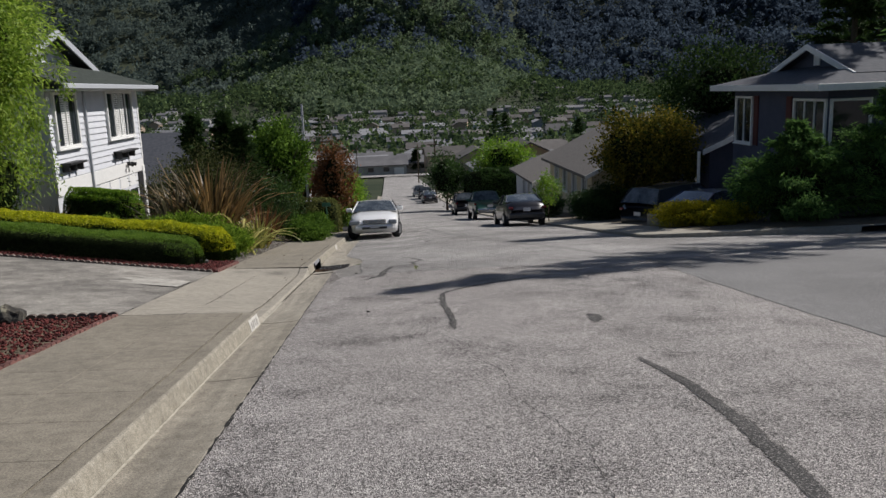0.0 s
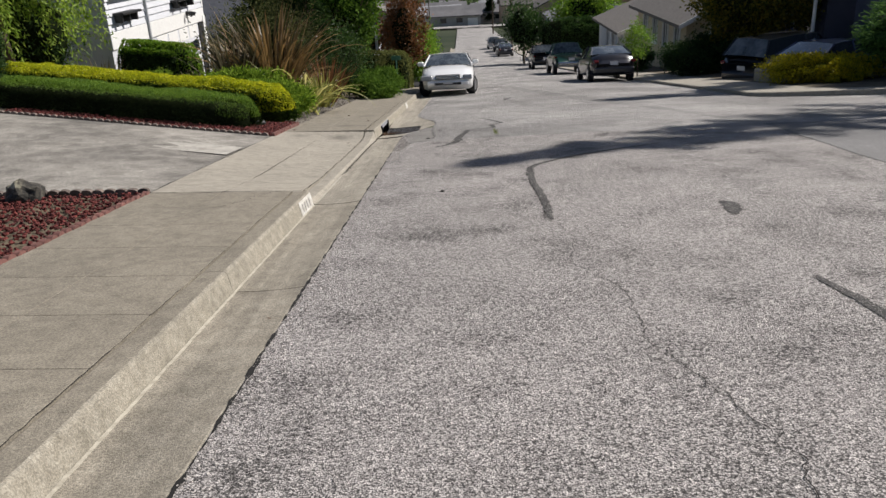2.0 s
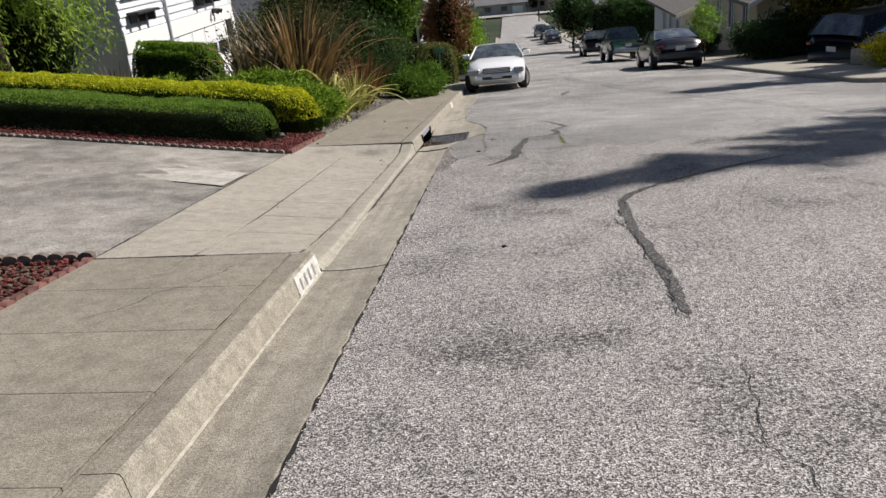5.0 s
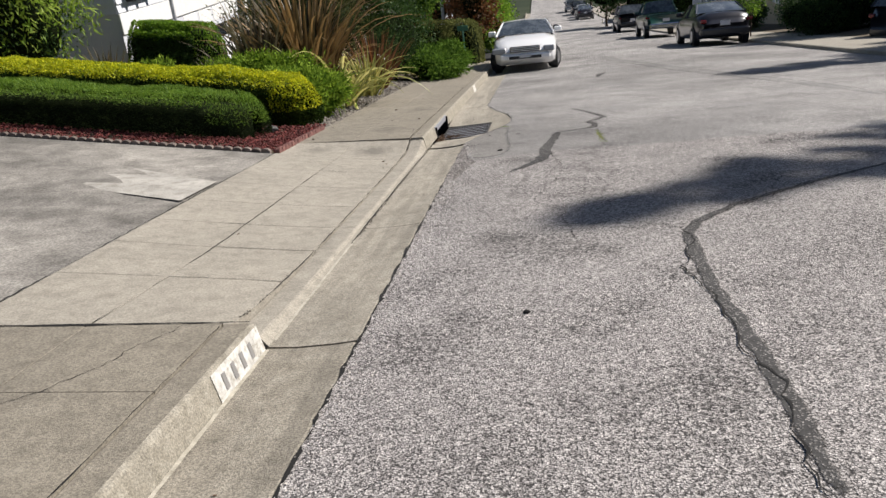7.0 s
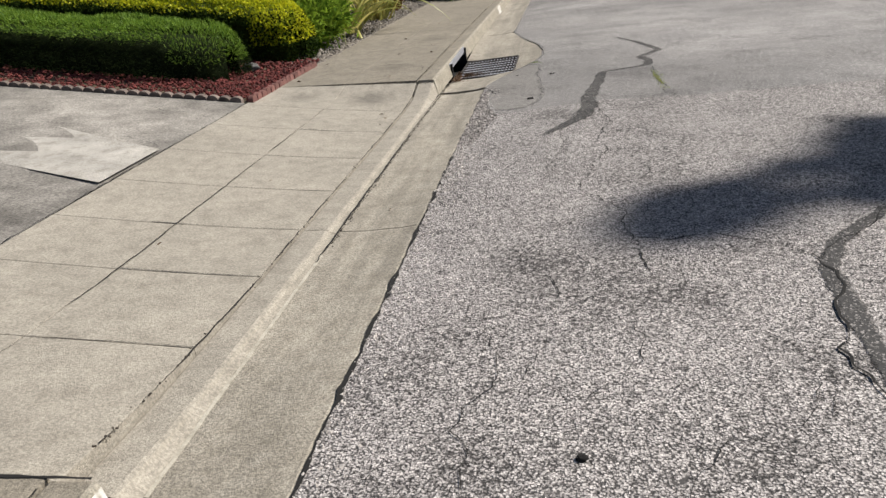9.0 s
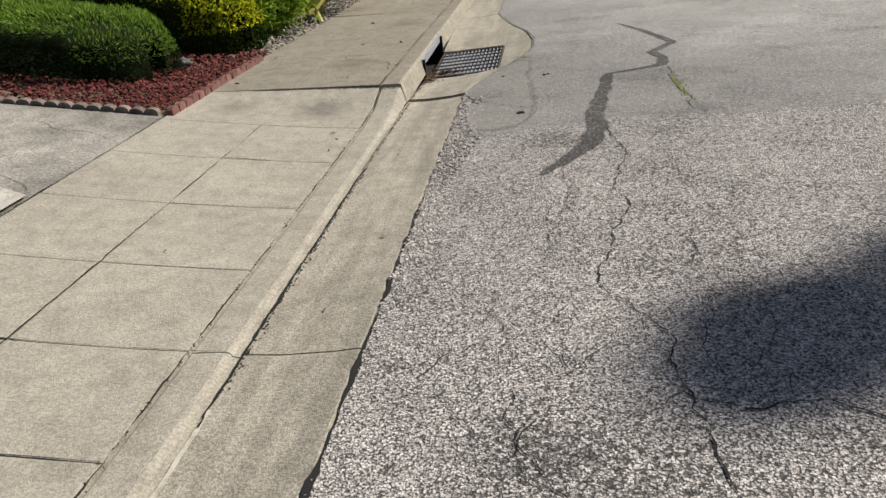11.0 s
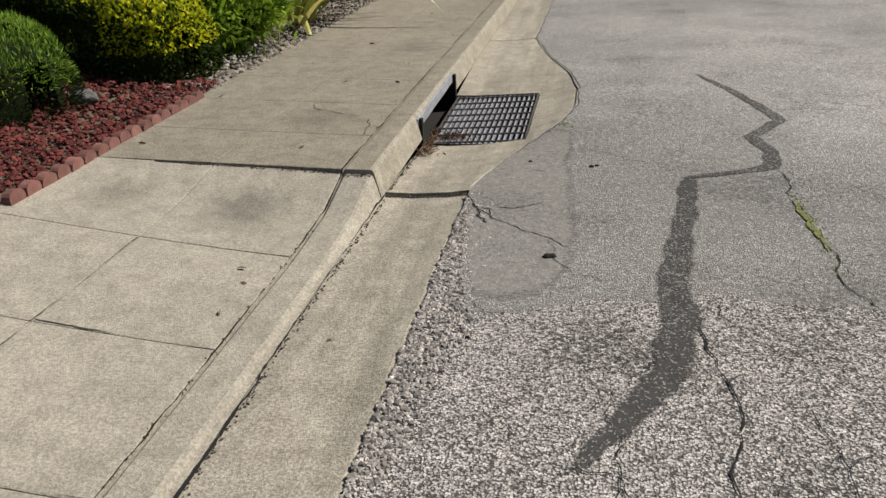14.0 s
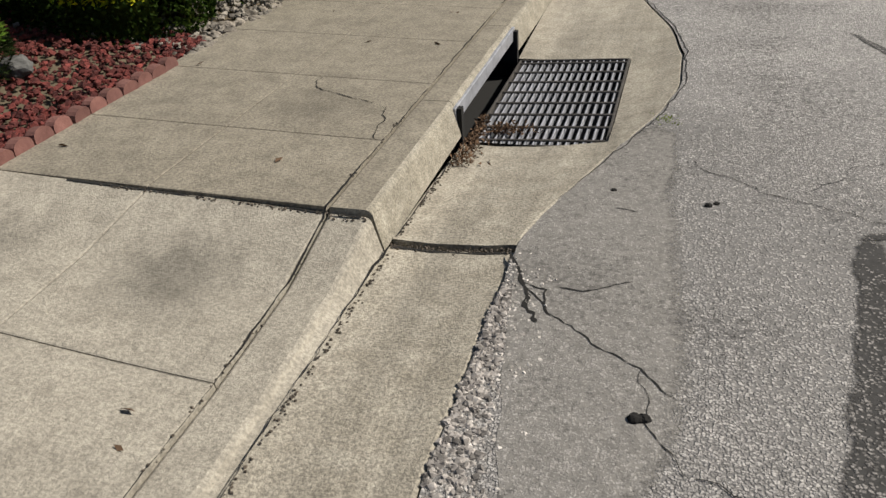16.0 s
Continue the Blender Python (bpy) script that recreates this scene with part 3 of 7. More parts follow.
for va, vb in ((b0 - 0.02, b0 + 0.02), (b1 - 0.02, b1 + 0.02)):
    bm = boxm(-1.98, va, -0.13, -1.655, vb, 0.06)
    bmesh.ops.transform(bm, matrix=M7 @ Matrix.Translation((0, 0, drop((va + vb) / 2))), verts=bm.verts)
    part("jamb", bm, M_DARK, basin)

lintel = root("kerb_lintel", Matrix(), "galvanised steel angle over the kerb inlet", "lintel")
bm = boxm(KERB_TOP + 0.006, b0 - 0.03, -0.005, KERB_TOP + 0.026, b1 + 0.03, 0.07, 0.003)
bmesh.ops.transform(bm, matrix=M7 @ Matrix.Translation((0, 0, drop(17.8))), verts=bm.verts)
part("angle", bm, M_STEEL, lintel)

grate = root("drain_grate", M7 @ Matrix.Translation((-1.32, 0, GR_W + drop(17.8))) @ pose(0, 0, 0, 0, -2.8) @ Matrix.Translation((1.32, 0, 0)), "galvanised steel drain grate set in a concrete apron", "grate")
GV0, GV1 = b0 + 0.004, b1 - 0.004
for u0, v0, u1, v1 in ((GR_U0, GV0, GR_U1, GV0 + 0.012), (GR_U0, GV1 - 0.012, GR_U1, GV1), (GR_U1 - 0.012, GV0, GR_U1, GV1), (GR_U0, GV0, GR_U0 + 0.012, GV1)):
    part("frame", boxm(u0, v0, -0.05, u1, v1, 0.006, 0.001), M_RUST, grate)
bar = bpy.data.meshes.new("bar")
bm = boxm(-0.0042, GV0 + 0.012, -0.045, 0.0042, GV1 - 0.012, 0.0, 0.002)
bm.to_mesh(bar), bm.free()
bar.materials.append(M_STEEL)
for i in range(16):
    ob = new("bar", bar)
    ob.parent, ob.location = grate, (GR_U0 + 0.035 + (GR_U1 - GR_U0 - 0.07) * i / 15, 0, 0)
rod = bpy.data.meshes.new("rod")
bm = cyl(bmesh.new(), (GR_U0 + 0.012, 0, 0.002), (GR_U1 - 0.012, 0, 0.002), 0.0075, seg=6)
bm.to_mesh(rod), bm.free()
rod.materials.append(M_RUST)
for i in range(8):
    ob = new("rod", rod)
    ob.parent, ob.location = grate, (0, GV0 + 0.07 + (GV1 - GV0 - 0.14) * i / 7, 0)


def mould_spot(material, spots):
    """Dark mould grown in ragged blots about the given places of the pavement: (u, v, radius, strength)."""
    n, l = material.node_tree.nodes, material.node_tree.links
    base = n["Principled BSDF"].inputs["Base Color"]
    geo, tex = n.new("ShaderNodeNewGeometry"), n.new("ShaderNodeTexNoise")
    tex.inputs["Scale"].default_value, tex.inputs["Detail"].default_value, tex.inputs["Roughness"].default_value = 14, 9, 0.7
    l.new(geo.outputs["Position"], tex.inputs["Vector"])
    for u, v, r, s in spots:
        far = n.new("ShaderNodeVectorMath")
        far.operation = "DISTANCE"
        far.inputs[1].default_value = W(u, v, walk_w(u, v))
        l.new(geo.outputs["Position"], far.inputs[0])
        mix = n.new("ShaderNodeMath")
        mix.operation = "MULTIPLY_ADD"
        mix.inputs[1].default_value = 1.1 * r
        l.new(tex.outputs["Fac"], mix.inputs[0])
        l.new(far.outputs["Value"], mix.inputs[2])
        cut = n.new("ShaderNodeMapRange")
        cut.inputs["From Min"].default_value, cut.inputs["From Max"].default_value = 0.55 * r, 1.5 * r
        cut.inputs["To Min"].default_value, cut.inputs["To Max"].default_value = s, 1.0
        l.new(mix.outputs[0], cut.inputs["Value"])
        mul = n.new("ShaderNodeMixRGB")
        mul.blend_type, mul.inputs["Fac"].default_value = "MULTIPLY", 1.0
        l.new(base.links[0].from_socket, mul.inputs["Color1"])
        l.new(cut.outputs["Result"], mul.inputs["Color2"])
        l.new(mul.outputs["Color"], base)


mould_spot(M_CONC, ((-2.26, 15.52, 0.3, 0.5), (-2.95, 15.5, 0.24, 0.62)))
mould_spot(M_CONC_OLD, ((-2.2, 19.3, 0.4, 0.68), (-2.3, 16.9, 0.3, 0.75)))

# ---- cracks and sealed seams of the street ----
M_TAR = asphalt_mat("tar seal", (0.062, 0.06, 0.058), (0.4, 0.375, 0.355), (0.11, 0.105, 0.1), 112, 0.36, bump=0.8, worn=0.8, clump=0.25, ragged=True)
M_CRACK = plain("crack", (0.011, 0.01, 0.009), 0.98)
M_WEED = leafmat("weeds", (0.12, 0.18, 0.03), (0.3, 0.36, 0.07))


def ribbon(name, pts, widths, material, label, rough=0.02, seed=1, height=road_w, lift=0.0055, step=0.035, category="crack", frayed=False):
    """A ragged band laid over the ground along pts (u, v)."""
    way, ws = [], []
    for i in range(len(pts) - 1):
        (u0, v0), (u1, v1) = pts[i], pts[i + 1]
        n = max(1, int(math.hypot(u1 - u0, v1 - v0) / step))
        for k in range(n + (i == len(pts) - 2)):
            f = k / n
            way.append(Vector((u0 + (u1 - u0) * f, v0 + (v1 - v0) * f, 0)))
            ws.append(widths[i] + (widths[i + 1] - widths[i]) * f)
    rows = []
    for i, p in enumerate(way):
        d = (way[min(i + 1, len(way) - 1)] - way[max(i - 1, 0)]).normalized()
        s = Vector((-d.y, d.x, 0))
        j = rough * (noise.noise(Vector((i * 0.33, seed, 0))) + 0.6 * noise.noise(Vector((i * 0.11, seed + 9, 0))) + 0.5 * noise.noise(Vector((i * 1.1, seed + 5, 0))))
        a = ws[i] * (0.5 + 0.2 * noise.noise(Vector((i * 0.21, seed + 3, 0))) + 0.08 * noise.noise(Vector((i * 0.83, seed + 13, 0))))
        b = ws[i] * (0.5 + 0.2 * noise.noise(Vector((i * 0.19, seed + 7, 0))) + 0.08 * noise.noise(Vector((i * 0.77, seed + 17, 0))))
        q = [p + s * (j + a), p + s * (j + a * 0.45), p + s * (j - b * 0.45), p + s * (j - b)] if frayed else [p + s * (j + a), p + s * (j - b)]
        rows.append([W(x.x, x.y, height(x.x, x.y) + lift) for x in q])
    ob = strip(rows, name, material)
    if frayed:
        rim = ob.data.attributes.new("rim", "FLOAT", "POINT")
        last = len(rows) - 1
        ends = [min(1.0, 0.25 + min(k, last - k) * step / 0.12) for k in range(len(rows))]
        rim.data.foreach_set("value", [1.0 - (1.0 - c) * e for e in ends for c in (0.9, 0.25, 0.25, 0.9)])
    return tagged(ob, label, category, kind="structure")


def jagged(pts, seed, depth=3, swing=0.13):
    """A broken line: the middle of each stretch is thrown aside, again and again."""
    r = random.Random(seed)
    for _ in range(depth):
        fine = [pts[0]]
        for (a, b), (c, d) in zip(pts, pts[1:]):
            k = r.uniform(-swing, swing)
            fine += [((a + c) / 2 - (d - b) * k, (b + d) / 2 + (c - a) * k), (c, d)]
        pts = fine
    return pts


def crack(pts, width=0.012, rough=0.05, seed=1, **k):
    if math.dist(pts[0], pts[-1]) < 6:
        pts, rough = jagged(pts, seed), rough * 0.3
        r = random.Random(seed + 1)
        w = [width * 0.06] + [width * r.uniform(0.06, 0.42) for _ in pts[2:]] + [width * 0.06]
        k.setdefault("step", 0.02)
        return ribbon("crack", pts, w, M_CRACK, "dark open crack in the asphalt", rough, seed, **k)
    w = [width * (0.1 if i in (0, len(pts) - 1) else 0.42) for i in range(len(pts))]
    return ribbon("crack", pts, w, M_CRACK, "dark open crack in the asphalt", rough, seed, **k)


def seal(pts, widths, seed):
    return ribbon("crack_seal", pts, widths, M_TAR, "dark tar seal over a crack", 0.012, seed, lift=0.0055, frayed=True)


seal([(-0.56, 13.82), (-0.4, 14.1), (-0.25, 14.38), (-0.2, 14.7), (-0.2, 15.05), (-0.13, 15.46), (-0.05, 16.1), (-0.02, 16.26)], [0.05, 0.11, 0.16, 0.17, 0.16, 0.125, 0.12, 0.11], 2)
seal([(-0.08, 16.24), (0.1, 16.3), (0.28, 16.37), (0.42, 16.44), (0.46, 16.7), (0.4, 17.0), (0.52, 17.2), (0.63, 17.36), (0.55, 17.75), (0.44, 18.17), (0.23, 18.75)], [0.05, 0.07, 0.07, 0.12, 0.11, 0.1, 0.1, 0.11, 0.09, 0.08, 0.03], 3)
seal([(2.66, 13.0), (1.83, 12.42), (1.12, 11.86), (0.8, 11.5), (0.68, 11.2), (0.63, 10.2), (0.65, 9.6), (0.65, 9.2), (0.64, 8.75), (0.62, 8.25)], [0.04, 0.07, 0.07, 0.09, 0.105, 0.09, 0.09, 0.1, 0.09, 0.05], 4)
seal([(2.02, 6.4), (2.1, 5.5), (2.06, 4.48), (1.96, 3.66), (1.85, 2.9), (1.8, 2.2)], [0.05, 0.12, 0.14, 0.15, 0.14, 0.13], 5)
seal([(2.18, 8.75), (2.22, 8.6), (2.17, 8.35), (2.12, 8.12)], [0.1, 0.18, 0.17, 0.04], 6)
seal([(1.05, 24.6), (1.15, 25.4), (1.35, 26.1)], [0.05, 0.2, 0.06], 7)
ribbon("crack_seal", [(4.6, 16), (3.9, 20), (2.9, 25), (2.0, 31), (1.6, 38)], [0.04, 0.4, 0.45, 0.4, 0.1], M_BAND, "faint darker seam along the street", 0.02, 8, lift=0.0055, frayed=True)
crack([(0.6, 8.49), (0.72, 7.6), (0.62, 6.9), (0.85, 6.2), (0.8, 5.4), (1.05, 4.4), (1.0, 3.4), (1.2, 2.4), (1.1, 1.0)], 0.012, 0.05, 11)
crack([(2.18, 8.2), (2.3, 7.2), (2.2, 6.4)], 0.012, 0.04, 12)
crack([(-0.12, 14.8), (-0.07, 14.24), (-0.1, 13.95), (-0.17, 13.61), (-0.15, 13.18), (-0.24, 12.79), (-0.32, 12.46), (-0.2, 12.29), (-0.14, 12.16), (-0.08, 12.01), (-0.1, 11.84), (-0.05, 11.5), (0.02, 11.2)], 0.022, 0.03, 13)
crack([(-0.1, 11.72), (0.12, 11.62), (0.3, 11.66), (0.52, 11.5), (0.68, 11.3)], 0.022, 0.03, 14)
crack([(-0.45, 13.8), (-0.4, 13.5), (-0.5, 13.1)], 0.014, 0.03, 15)
crack([(-0.1, 11.72), (-0.25, 11.6), (-0.5, 11.66), (-0.62, 11.4)], 0.012, 0.04, 115)
crack([(-1.15, 15.85), (-1.03, 15.66), (-0.88, 15.53), (-0.72, 15.42), (-0.62, 15.3)], 0.016, 0.03, 16)
crack([(-0.72, 15.42), (-0.7, 15.2), (-0.6, 15.05), (-0.45, 15.0)], 0.012, 0.03, 116)
crack([(-1.2, 15.98), (-1.13, 15.8), (-1.09, 15.66), (-1.04, 15.58)], 0.05, 0.015, 17)
crack([(-1.13, 15.8), (-1.04, 15.76), (-1.0, 15.62)], 0.024, 0.015, 117)
crack([(-1.0, 15.78), (-0.88, 15.79), (-0.78, 15.85)], 0.024, 0.02, 18)
crack([(-0.88, 16.35), (-0.8, 16.33)], 0.012, 0.02, 19)
crack([(0.44, 16.4), (0.42, 16.05), (0.44, 15.7), (0.46, 15.4), (0.44, 15.1), (0.52, 14.85)], 0.024, 0.03, 20)
crack([(1.0, 17.8), (1.5, 17.7), (2.0, 17.75), (2.3, 17.3), (2.6, 17.2), (3.0, 17.2)], 0.02, 0.05, 21)
crack([(2.3, 17.3), (2.4, 16.8), (2.3, 16.2), (2.4, 15.8)], 0.016, 0.05, 22)
crack([(0.6, 15.75), (1.1, 15.7), (1.6, 15.72), (1.75, 15.3)], 0.01, 0.05, 23)
crack([(2.5, 11.2), (2.3, 10.4), (2.42, 9.8)], 0.01, 0.05, 24)
crack([(-0.8, 11.0), (-0.65, 10.6), (-0.75, 10.1), (-0.68, 9.8)], 0.012, 0.05, 25)
crack([(1.6, 10.4), (1.75, 9.9), (1.65, 9.3)], 0.01, 0.05, 26)
crack([(-1.1, 16.4), (-0.93, 16.86), (-0.74, 17.4), (-0.665, 17.8), (-0.67, 18.3), (-0.75, 18.85), (-0.98, 19.6), (-1.17, 20.5), (-1.15, 26)], 0.014, 0.02, 27)
crack([(0.66, 11.3), (0.6, 10.79), (0.57, 10.3), (0.61, 9.85), (0.62, 9.25), (0.63, 8.79), (0.6, 8.25)], 0.036, 0.02, 52, lift=0.008)
crack([(1.8, 12.42), (1.1, 11.85), (0.8, 11.5), (0.66, 11.3)], 0.016, 0.02, 53, lift=0.008)
M_MOSS = mat("moss", [(0.3, (0.1, 0.105, 0.05)), (0.7, (0.26, 0.265, 0.08))], 60, 6, 0.95, 0.8, 150)
for k, (pts, w) in enumerate((([(0.43, 15.95), (0.44, 15.75), (0.45, 15.55), (0.46, 15.35)], 0.03),)):
    ribbon("moss", pts, [0.004] + [w] * (len(pts) - 2) + [0.004], M_MOSS, "yellow-green moss growing in a crack", 0.012, 60 + k, lift=0.008, step=0.02, category="moss")
# fine crazing of the chip seal
rc = random.Random(5)
for k in range(84):
    u, v, a = rc.uniform(-1.0, 3.2 if k < 46 else 0.9), rc.uniform(1.0 if k < 46 else 9.5, 14.8), rc.uniform(0, 6.28)
    pts = [(u, v)]
    for _ in range(rc.randint(2, 4)):
        a += rc.uniform(-0.9, 0.9)
        u, v = u + math.cos(a) * rc.uniform(0.1, 0.25), v + math.sin(a) * rc.uniform(0.12, 0.4)
        if u > -1.12:
            pts.append((u, v))
    if len(pts) > 2:
        crack(pts, rc.uniform(0.007, 0.014), 0.03, 300 + k)
for k in range(18):
    u, v, a = rc.uniform(-0.8, 4.5), rc.uniform(15.4, 26), rc.uniform(0, 6.28)
    pts = [(u, v)]
    for _ in range(rc.randint(2, 4)):
        a += rc.uniform(-0.8, 0.8)
        u, v = max(-0.6, u + math.cos(a) * rc.uniform(0.2, 0.5)), v + math.sin(a) * rc.uniform(0.2, 0.5)
        pts.append((u, max(15.3, v)))
    crack(pts, rc.uniform(0.008, 0.018), 0.04, 400 + k)
# the open joint between gutter and asphalt
for k, (v0, v1) in enumerate(((-6, 2.0), (2.0, 5.5), (5.5, 9.6), (9.6, 13.6))):
    pts = [(gut_edge(v) + 0.008, v) for v in arange(v0, v1, 0.07)]
    r = random.Random(700 + k)
    ribbon("crack", pts, [0.03 * max(0.05, r.gauss(0.42, 0.3)) for _ in pts], M_CRACK, "dark open joint along the gutter", 0.006, 29 + k, lift=0.004, step=0.02)
# the smooth mend between the drain's apron and the chip seal
mend = []
for v in arange(14.74, 17.25, 0.06):
    e0 = float(np.interp(v, (14.74, 15.0, 15.4, 15.85, 16.0, 17.25), (-0.97, -1.03, -1.1, -1.165, -1.19, -1.19)))
    e0 = max(e0, gut_edge(v) + 0.004) + 0.012 * noise.noise(Vector((v * 8, 1, 0)))
    e1 = max(e0 + 0.03, float(np.interp(v, (14.74, 14.85, 15.1, 15.5, 16.2, 16.8, 17.25), (-0.88, -0.72, -0.6, -0.57, -0.62, -0.66, -0.68))) + 0.04 * noise.noise(Vector((v * 3, 6, 0))))
    mend.append([W(u, v, road_w(u, v) + 0.0035) for u in (e0, e0 + (e1 - e0) * 0.3, e0 + (e1 - e0) * 0.8, e1)])
mend_ob = tagged(strip(mend, "road_mend", M_SKIN, True), "smooth dark asphalt mend beside the drain apron", "road", kind="structure")
rim = mend_ob.data.attributes.new("rim", "FLOAT", "POINT")
rim.data.foreach_set("value", [1.0 - (1.0 - c) * min(1.0, k / 4, (len(mend) - 1 - k) / 4) for k in range(len(mend)) for c in (0.3, 0.0, 0.3, 0.85)])
# cracks in the pavement
crack([(-2.44, 17.26), (-2.42, 17.13), (-2.31, 17.06), (-2.12, 16.99), (-1.97, 16.9), (-1.93, 16.75), (-1.89, 16.55)], 0.018, 0.01, 31, height=walk_w, lift=0.003)
crack([(-2.75, 8.35), (-2.5, 8.8), (-2.29, 9.1), (-2.21, 9.26), (-2.1, 9.57), (-2.06, 9.7)], 0.014, 0.012, 32, height=walk_w, lift=0.003)


def dirt_line(pts, width, seed, height=walk_w, lift=0.003, rough=0.004):
    """Dirt and broken edges along a joint of the concrete, wide here and fine there."""
    r, fine = random.Random(seed), []
    for (a, b), (c, d) in zip(pts, pts[1:]):
        n = max(1, round(math.hypot(c - a, d - b) / 0.06))
        fine += [(a + (c - a) * k / n + r.gauss(0, rough * 0.4), b + (d - b) * k / n) for k in range(n)]
    fine.append(pts[-1])
    w, wide = [], 0.5
    for _ in fine:
        wide = min(1.1, max(0.0, wide + r.gauss(0.0, 0.16) + (0.42 - wide) * 0.12))
        w.append(width * max(0.05, wide))
    return ribbon("crack", fine, w, M_CRACK, "dark dirt-filled joint in the concrete", rough, seed, height, lift, 0.02)


def foot_w(u, v):
    return -0.055


dirt_line([(KERB_BACK - 0.004, v) for v in arange(9.95, 17.2, 0.3)], 0.014, 71)
dirt_line([(KERB_BACK - 0.004, v) for v in arange(17.3, 24, 0.4)], 0.01, 72)
dirt_line([(KERB_BACK - 0.004, v) for v in arange(2, 9.65, 0.4)], 0.008, 73)
dirt_line([(SCORE, v) for v in arange(9.75, 15.1, 0.3)], 0.01, 74)
dirt_line([(WALK, v) for v in arange(9.8, 15.4, 0.3)], 0.016, 76, rough=0.012)
for k, v in enumerate((10.65, 11.4, 12.76, 13.53, 14.33, 15.12)):
    dirt_line([(u, v + 0.012 * math.sin(k * 2.3 + u * 3)) for u in arange(KERB_BACK - 0.01, SCORE, 0.2)], 0.005, 80 + k)
dirt_line([(u, 12.052) for u in arange(KERB_TOP - 0.01, -2.75, 0.15)], 0.009, 90)
dirt_line([(u, 9.701) for u in arange(KERB_TOP - 0.02, WALK - 0.1, 0.15)], 0.034, 91, lift=0.004, rough=0.002)
ribbon("mortar_line", [(GUT0 + 0.012, v) for v in arange(-6, 9.68, 0.3)], [0.02] * len(arange(-6, 9.68, 0.3)), M_LIME, "pale lime line at the foot of the kerb", 0.004, 95, gut_w, 0.003, category="stain")
ribbon("mortar_line", [(GUT0 + 0.014, v) for v in arange(9.8, 11.7, 0.3)], [0.016] * len(arange(9.8, 11.7, 0.3)), M_LIME, "pale lime line at the foot of the kerb", 0.004, 96, gut_w, 0.003, category="stain")
dirt_line([(u, 15.938) for u in arange(KERB_TOP - 0.02, -2.95, 0.15)], 0.026, 92, lift=0.004, rough=0.004)
dirt_line([(u, 15.996) for u in arange(GUT0 + 0.01, -1.2, 0.1)], 0.034, 97, gut_w, 0.004, 0.004)
dirt_line([(GUT0 + 0.012, v) for v in arange(11.6, 15.95, 0.25)], 0.02, 93, foot_w, 0.0, 0.006)
dirt_line([(GUT0 + 0.014, v) for v in arange(16.05, 17.0, 0.25)], 0.016, 94, gut_w, 0.004, 0.006)
for k, pts in enumerate(([(-3.4, 14.5), (-4.2, 14.9), (-5.5, 14.7), (-7, 15.2)], [(-3.8, 15.2), (-4.3, 14.6), (-4.4, 14.2)], [(-6, 10.6), (-6.8, 12.4), (-8.4, 13.0)], [(-4.68, 13.15), (-4.68, 14.14), (-3.4, 13.5)])):
    crack(pts, 0.014, 0.03, 40 + k, height=lot_w, lift=0.012)
M_NEWCONC = mat("pale patch concrete", [(0.34, (0.3, 0.278, 0.24)), (0.5, (0.47, 0.445, 0.395)), (0.64, (0.56, 0.53, 0.475))], 8, 8, 0.88, 0.3, 140, (2, 0.7), speck=(110, 0.25))
pl = [(-4.66, 13.15), (-3.39, 12.62), (-3.38, 13.45), (-4.66, 14.1)]
def patch_place(a, b):
    u = (pl[0][0] * (1 - a) + pl[1][0] * a) * (1 - b) + (pl[3][0] * (1 - a) + pl[2][0] * a) * b
    v = (pl[0][1] * (1 - a) + pl[1][1] * a) * (1 - b) + (pl[3][1] * (1 - a) + pl[2][1] * a) * b
    return W(u, v, lot_w(u, v) + 0.021)


tagged(strip([[patch_place(i / 6, j / 5) for i in range(7)] for j in range(6)], "driveway_patch", M_NEWCONC), "paler concrete patch in the driveway", "driveway", kind="structure")

# painted house-number blocks on the kerb: pale field, dark bars for the figures
M_WPAINT = mat("worn white paint", [(0.34, (0.33, 0.3, 0.24)), (0.45, (0.55, 0.53, 0.48)), (0.6, (0.7, 0.69, 0.65))], 22, 8, 0.75, 0.3, 120, (9, 0.75))
M_BPAINT = plain("dark paint", (0.22, 0.21, 0.2), 0.7)


def kerb_face(v, f, out=0.004):
    """A place on the kerb's face, f from its nose to its foot."""
    t = edge_w(v)
    return W(KERB_TOP + 0.012 + out + (GUT0 - KERB_TOP - 0.012) * f, v, t - 0.02 + (-0.075 - t + 0.02) * f)


def number_block(v0, v1, bars):
    thing = root("kerb_number", Matrix(), "white painted number block on the kerb face", "sign", kind="")
    strip([[kerb_face(v0 + (v1 - v0) * i / 4, f) for f in (-0.06, 0.97)] for i in range(5)], "field", M_WPAINT).parent = thing
    for i in range(bars):
        a = v0 + (v1 - v0) * (0.14 + 0.76 * i / bars)
        b = a + (v1 - v0) * 0.76 / bars * 0.34
        strip([[kerb_face(a, f, 0.007) for f in (0.16, 0.72)], [kerb_face(b, f, 0.007) for f in (0.16, 0.72)]], "figure_bar", M_BPAINT).parent = thing


number_block(9.1, 9.685, 4)
number_block(23.9, 24.45, 0)

# ---- houses ----
def face(bm, pts):
    return bm.faces.new([bm.verts.new(p) for p in pts])


